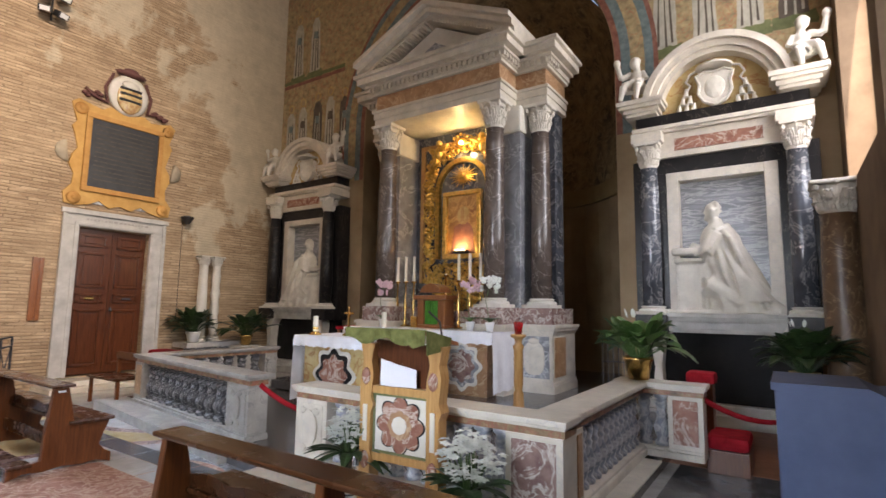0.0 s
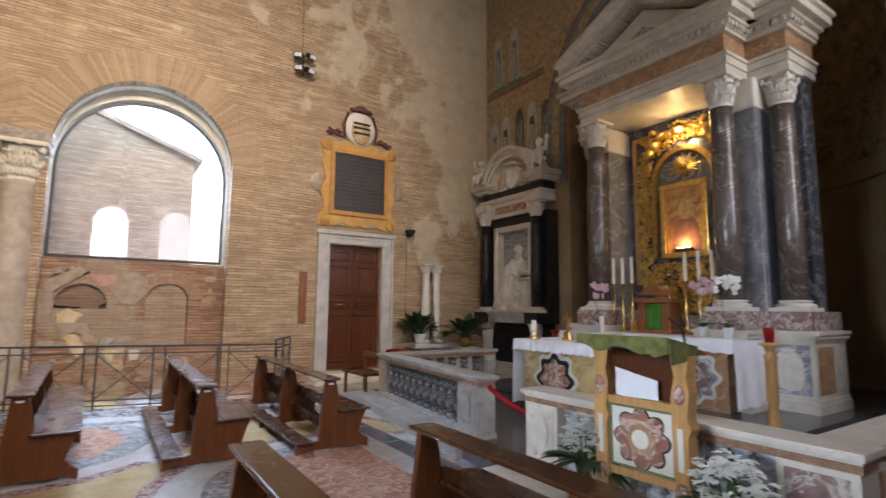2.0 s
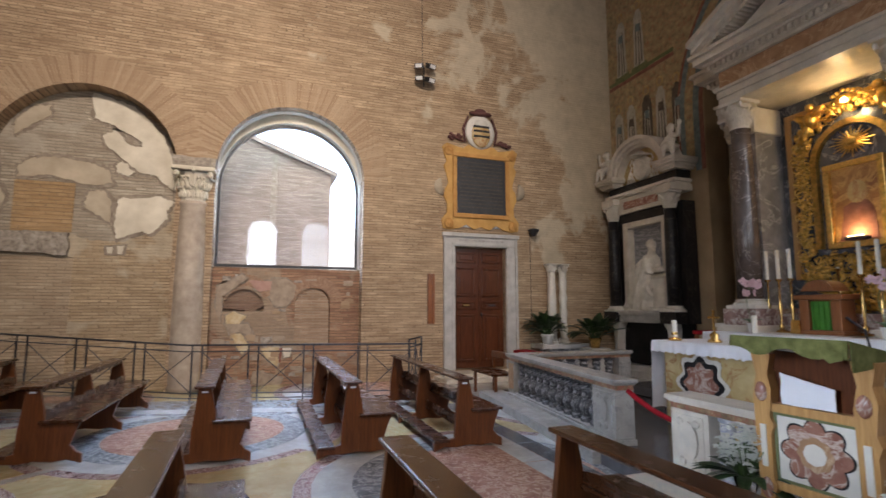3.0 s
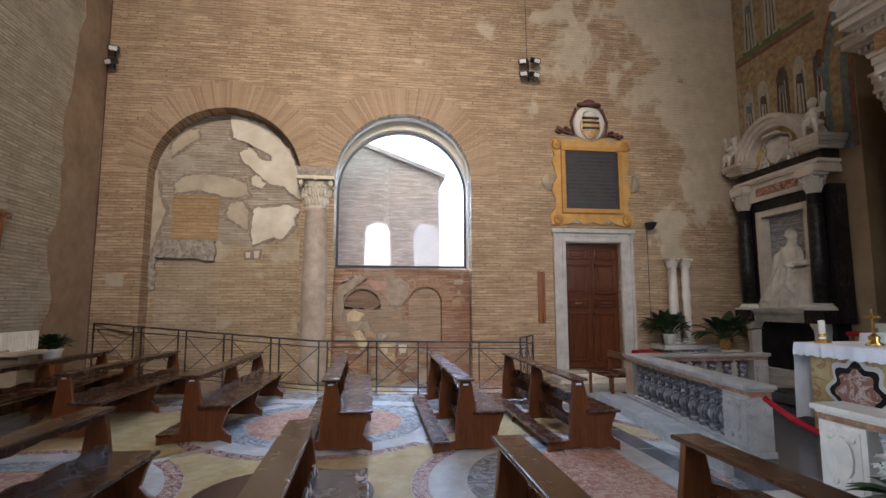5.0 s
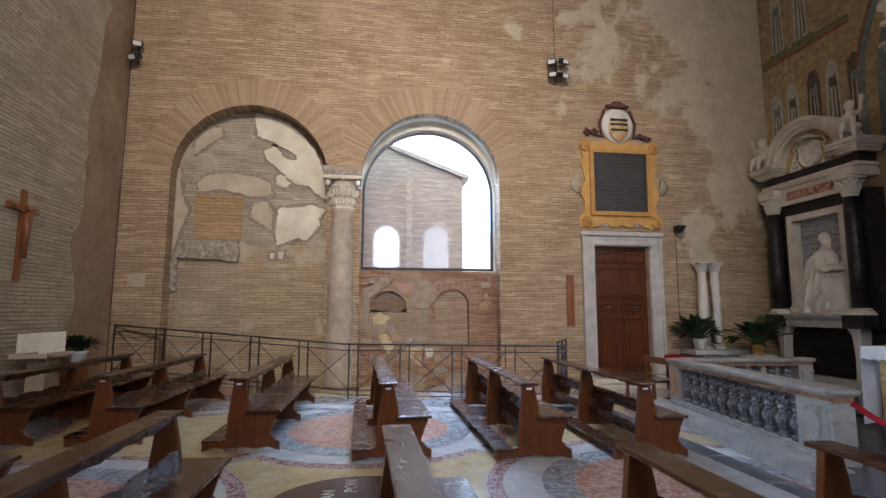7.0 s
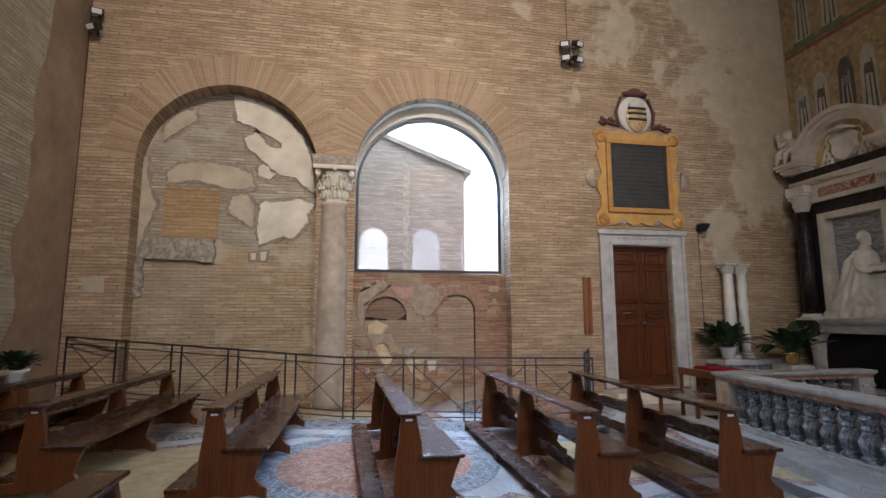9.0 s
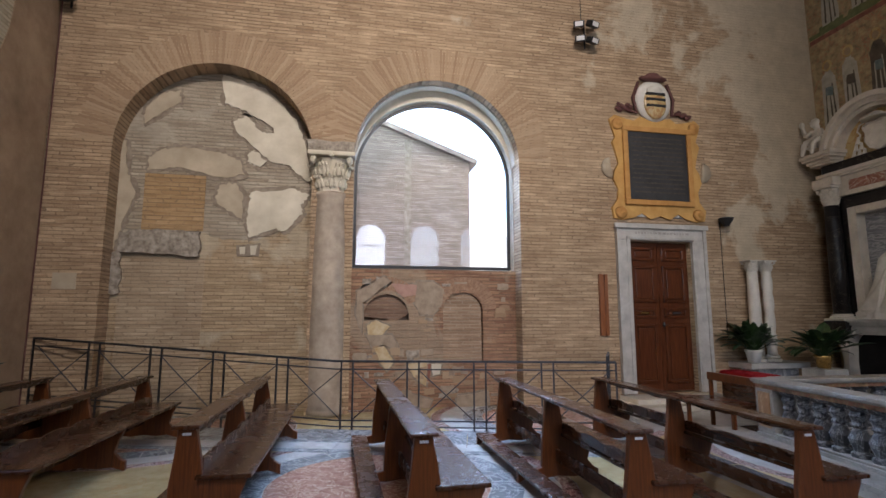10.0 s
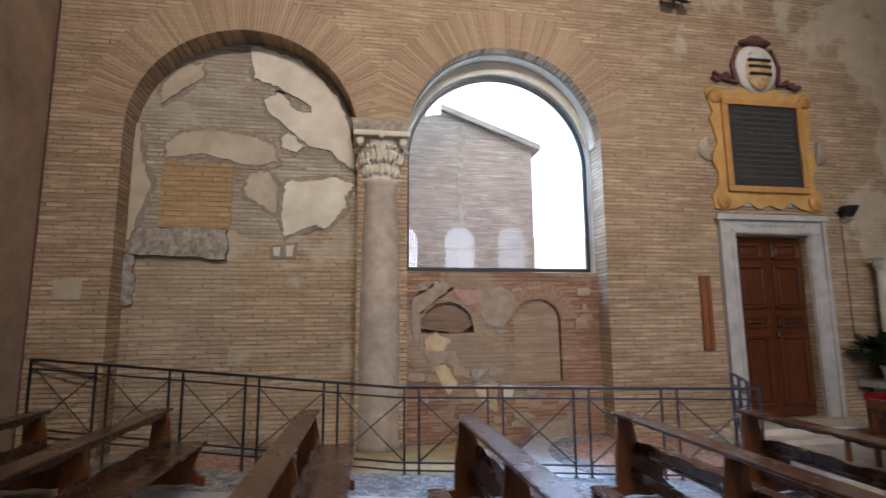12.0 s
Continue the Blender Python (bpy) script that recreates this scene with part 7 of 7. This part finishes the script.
# frame of the added high lamp, with no opening behind it
hw = thing("window_6", "wide dark frame round the added high lamp, out of view", "window", (RX, 0, 10.98), kind="structure")
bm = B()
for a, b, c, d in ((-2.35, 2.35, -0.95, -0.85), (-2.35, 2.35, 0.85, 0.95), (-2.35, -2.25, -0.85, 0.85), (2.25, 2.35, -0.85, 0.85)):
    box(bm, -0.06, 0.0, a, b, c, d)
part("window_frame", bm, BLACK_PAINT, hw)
# window in the opposite wall, and the arched windows that light the place
window_2 = thing("window_2", "tall arched window with dark frame, brightly lit", "window", (RX + 0.4, 8.0, 0), kind="structure")
part("window_frame", arch_ring(B(), 0, 1.22, 1.297, 3.36, 3.42, 7.4, -0.03, 0.03), BLACK_PAINT, window_2)
# pale courses on the far jamb, coloured as if sunlit
bm = B()
for k in range(48):
    z = 3.36 + k * 0.084
    box(bm, RX - 0.004 + 0.012 * (k % 2), RX + 0.36, 9.262, 9.296, z, z + 0.074)
part("white_brick_reveal", bm, WHITE_BRICK, window_2, "brick reveal with sunlight put into its pale colour")
for y in (0.55, 3.1, 5.5):
    w_ = thing("window_3", "arched window with white frame and dark crossbar", "window", (RX + 0.45, y, 0), kind="structure")
    part("window_frame", arch_ring(B(), 0, 0.66, 0.728, 3.102, 3.17, 5.35, -0.03, 0.03), PAPER, w_)
    bm = B()
    box(bm, -0.025, 0.025, -0.66, 0.66, 5.0, 5.06)
    part("crossbar", bm, BLACK_PAINT, w_)
# frame of the added south opening, behind all views
sw = thing("window_7", "plain dark frame of the added south lamp opening, out of view", "window", (-2.4, LY - 0.1, 3.2), kind="structure")
bm = B()
for a, b, c, d in ((-1.9, -1.82, -1.7, 1.7), (1.82, 1.9, -1.7, 1.7), (-1.82, 1.82, -1.7, -1.62), (-1.82, 1.82, 1.62, 1.7), (-0.03, 0.03, -1.62, 1.62)):
    box(bm, a, b, -0.04, 0.04, c, d)
part("window_frame", bm, BLACK_PAINT, sw)
# ---- plants and flowers ----
def peace_lily(x, y, z, size, seed, pot_mat, label, blossoms=0, leaf_mat=None):
    rnd = random.Random(seed)
    p = thing("potted_plant", label, "plant", (x, y, z), group="potted plants")
    part("pot", lathe(B(), [(0.11, 0), (0.15, 0.2), (0.165, 0.22), (0.165, 0.25), (0.14, 0.25), (0.13, 0.2)], 18), pot_mat, p, "", True)
    bm = B()
    for k in range(100):
        a = rnd.uniform(0, 2 * math.pi)
        up = rnd.uniform(0.5, 3.2)
        ln = size * rnd.uniform(0.55, 1.0)
        d = Vector((math.cos(a), math.sin(a), up)).normalized()
        stem = Vector((0.04 * math.cos(a), 0.04 * math.sin(a), 0.22))
        tube(bm, [stem, stem + d * ln * 0.45], 0.006, 4)
        leaf(bm, stem + d * ln * 0.42, (d.x, d.y, d.z * 0.75), ln * 0.62, ln * rnd.uniform(0.10, 0.15), rnd.uniform(0.2, 0.75), rnd)
    part("foliage", bm, leaf_mat or LEAF, p, "broad glossy leaves")
    if blossoms:
        bm = B()
        for k in range(blossoms):
            a = rnd.uniform(0, 6.28)
            leaf(bm, (0.12 * math.cos(a), 0.12 * math.sin(a), size * 0.75 + 0.15), (0.3 * math.cos(a), 0.3 * math.sin(a), 1), 0.10, 0.022, 0.0, rnd)
        part("blossoms", bm, PETAL, p, "white spathes")
    return p


peace_lily(WX + 0.42, 7.45, 0.80, 0.82, 21, POT, "dark green leafy plant in a white pot on stone shelf")
bm = B()
box(bm, WX + 0.75, WX + 1.25, 8.2, 8.75, 0.0, 0.72, 0.02)
solid("plant_stand", bm, DOOR_FRAME, "plain grey stone block under a plant", "stand")
peace_lily(WX + 1.0, 8.47, 0.72, 0.85, 22, BRASS, "dark green leafy plant in a brass pot")
peace_lily(-1.36, 6.75, 0.915, 0.72, 23, BRASS, "leafy green plant in a brass pot on balustrade", 4, LEAF_LIGHT)
bm = B()
box(bm, -0.05, 0.42, 8.15, 8.6, 0.0, 0.72, 0.02)
solid("plant_stand", bm, OCHRE_WALL, "plain ochre block under a plant", "stand")
peace_lily(0.2, 8.35, 0.72, 0.85, 24, YELLOW_MARBLE, "large dark leafy plant in a terracotta pot", 3)
bm = B()
box(bm, -10.25, -9.95, LY + 0.25, LY + 0.55, 0.0, 0.72, 0.02)
solid("plant_stand", bm, MID_WOOD, "dark wooden stand under a plant", "stand")
peace_lily(-10.1, LY + 0.42, 0.72, 0.45, 25, POT, "small dark green plant near the crucifix wall")


def bouquet(x, y, z, seed, n, r, label):
    rnd = random.Random(seed)
    b = thing("flower_vase", label, "flowers", (x, y, z), group="flower vases by the lectern")
    part("vase", lathe(B(), [(0.07, 0), (0.08, 0.02), (0.055, 0.2), (0.085, 0.32), (0.08, 0.32), (0.05, 0.2)], 14), GLASS, b, "clear glass vase", True)
    bm = B()
    for k in range(26):
        a, s = rnd.uniform(0, 6.28), rnd.uniform(0.02, 0.2)
        tube(bm, [(0.03 * math.cos(a), 0.03 * math.sin(a), 0.03), (0.03 * math.cos(a), 0.03 * math.sin(a), 0.3), (s * math.cos(a), s * math.sin(a), 0.55)], 0.005, 4)
    part("greenery", bm, LEAF_LIGHT, b)
    bm = B()
    for k in range(22):
        a = rnd.uniform(0, 6.28)
        leaf(bm, (0.05 * math.cos(a), 0.05 * math.sin(a), 0.34), (math.cos(a), math.sin(a), rnd.uniform(-0.1, 0.8)), 0.34, 0.05, 0.4, rnd)
    part("leaves", bm, LEAF, b)
    bm = B()
    for k in range(n):
        v = Vector((rnd.gauss(0, 1), rnd.gauss(0, 1), rnd.gauss(0, 1))).normalized() * r * rnd.uniform(0.55, 1.0)
        blossom(bm, (v.x * 1.15, v.y, 0.54 + v.z * 0.85), 0.05, rnd, 6)
    part("blossoms", bm, PETAL, b, "white star-shaped blossoms")


bouquet(-2.95, 3.82, 0.17, 31, 130, 0.19, "white flowers with leaves in a glass vase")
bouquet(-1.80, 3.80, 0.12, 32, 150, 0.21, "large white flower bunch in a glass vase")

# ---- inlaid floor pieces, each a slab of its own a few millimetres proud ----
def slab(outline, m_, z=0.004):
    bm = B()
    prism(bm, outline, 0.0005, z, "xy")
    return part("floor_slab", bm, m_, floor)


def tilted(cx, cy, w, h, turn):
    c, s = math.cos(radians(turn)), math.sin(radians(turn))
    return [(cx + a * c - b * s, cy + a * s + b * c) for a, b in ((-w, -h), (w, -h), (w, h), (-w, h))]


ANG = 75.0
U = Vector((math.cos(radians(ANG)), math.sin(radians(ANG))))     # along the rail
V = Vector((math.sin(radians(ANG)), -math.cos(radians(ANG))))    # away from the rail
O = Vector((-10.62, 0.0))


def uv(u, v):
    p = O + U * u + V * v
    return (p.x, p.y)


def rect(u0, u1, v0, v1, m_, z=0.004):
    slab([uv(u0, v0), uv(u1, v0), uv(u1, v1), uv(u0, v1)], m_, z)


# grey, white and grey bands beside the rail, in lengths
for k in range(11):
    u = -5.6 + 0.86 * k
    rect(u, u + 0.852, 0.06, 0.86, FLOOR_GREY, 0.008)
    rect(u, u + 0.852, 0.87, 1.20, FLOOR_WHITE, 0.008)
    rect(u, u + 0.852, 1.21, 1.36, FLOOR_GREY, 0.008)
# chequer of bays: red roundels in rings of grey wedges, and yellow four-pointed fields with wine borders
BAYX, BAYY = 3.0, 3.08


def field(x, y, reach, r):
    """A square whose sides are bitten by the neighbouring roundels."""
    pts = []
    for q in range(4):
        for a in np.linspace(-43, 43, 9):
            px, py = reach - r * math.cos(radians(a)), r * math.sin(radians(a))
            c, d = math.cos(q * math.pi / 2), math.sin(q * math.pi / 2)
            pts.append((x + px * c - py * d, y + px * d + py * c))
    return pts


for i in range(-1, 4):
    for j in range(-1, 3):
        x, y = -8.05 + BAYX * i, -0.25 - BAYY * j
        if not (-11.4 < x < 0.2 and -5.0 < y < 3.4):
            continue
        if (i + j) % 2 == 0:
            n = 30
            for k in range(n):
                a, b = 2 * math.pi * k / n, 2 * math.pi * (k + 0.93) / n
                slab([(x + q * math.cos(w), y + q * math.sin(w)) for q, w in ((1.14, a), (1.46, a), (1.46, b), (1.14, b))], FLOOR_GREY)
            slab([(x + 1.13 * math.cos(2 * math.pi * k / 36), y + 1.13 * math.sin(2 * math.pi * k / 36)) for k in range(36)], FLOOR_RED)
        else:
            out, inn = field(x, y, 3.03, 1.80), field(x, y, 3.03, 1.96)
            for k in range(0, len(out), 3):
                seg = [(k + q) % len(out) for q in range(4)]
                slab([out[q] for q in seg] + [inn[q] for q in seg[::-1]], FLOOR_WINE)
            slab([(x + (p - x) * 0.99, y + (q - y) * 0.99) for p, q in inn], FLOOR_YELLOW)
# dark memorial disc in the aisle, with two lines of capitals
n = 40
disc = thing("memorial_disc", "dark red round memorial slab set in floor", "floor slab", (-5.05, -0.35, 0), kind="structure")
bm = B()
prism(bm, [(0.80 * math.cos(2 * math.pi * k / n), 0.82 * math.sin(2 * math.pi * k / n)) for k in range(n)], 0.0045, 0.009, "xy")
part("slab", bm, DISC_STONE, disc)
for txt, px, py in (("PON", -0.52, -0.02), ("AN", -0.30, -0.22)):
    cu = bpy.data.curves.new("letters", "FONT")
    cu.body, cu.size, cu.extrude, cu.align_x = txt, 0.17, 0.001, "CENTER"
    cu.materials.append(PLASTER)
    o = new("letters", cu)
    o.parent = disc
    o.matrix_local = pose(px, py, 0.010, 0, 0, 180)

# white and grey stretch before the sanctuary step
for k in range(7):
    slab([(-8.9 + 0.72 * k, 3.30), (-8.2 + 0.72 * k, 3.30), (-8.2 + 0.72 * k, 3.60), (-8.9 + 0.72 * k, 3.60)], FLOOR_WHITE, 0.005)
for k in range(9):
    slab([(-8.9 + 0.95 * k, 3.61), (-7.97 + 0.95 * k, 3.61), (-7.97 + 0.95 * k, 3.88), (-8.9 + 0.95 * k, 3.88)], FLOOR_DARK, 0.005)

# ---- brick arch rings, brick by brick ----
def wedge(r0, r1, a, d0, d1):
    bm = B()
    h = a / 2
    prism(bm, [(r0 * math.sin(-h), r0 * math.cos(h)), (r0 * math.sin(h), r0 * math.cos(h)), (r1 * math.sin(h), r1 * math.cos(h)), (r1 * math.sin(-h), r1 * math.cos(h))], d0, d1, "yz")
    me = bpy.data.meshes.new("brick")
    bm.to_mesh(me)
    bm.free()
    me.materials.append(VOUSSOIR)
    return me


rnd = random.Random(77)
for (ya, yb, sill, spring), r1 in ((NICHE, 0.62), (BAY, 0.66)):
    c, r = (ya + yb) / 2, (yb - ya) / 2
    n = 108
    step = math.pi * 0.97 / n
    shapes = [wedge(r + 0.004, r + r1 * f, step * 0.78, -0.02, 0.010) for f in (1.0, 0.95, 1.04)]
    for k in range(n):
        a = -math.pi * 0.485 + step * (k + 0.5)
        y = c + (r + r1 * 0.6) * math.sin(a)
        if (c < 0 and y > -0.93) or (c > 0 and y < -0.92):
            continue
        o = new("brick", shapes[k % 3])
        o.parent = wall_west
        o.matrix_local = Matrix.Translation((WX + rnd.uniform(-0.005, 0.004), c, spring)) @ Matrix.Rotation(-a, 4, "X")
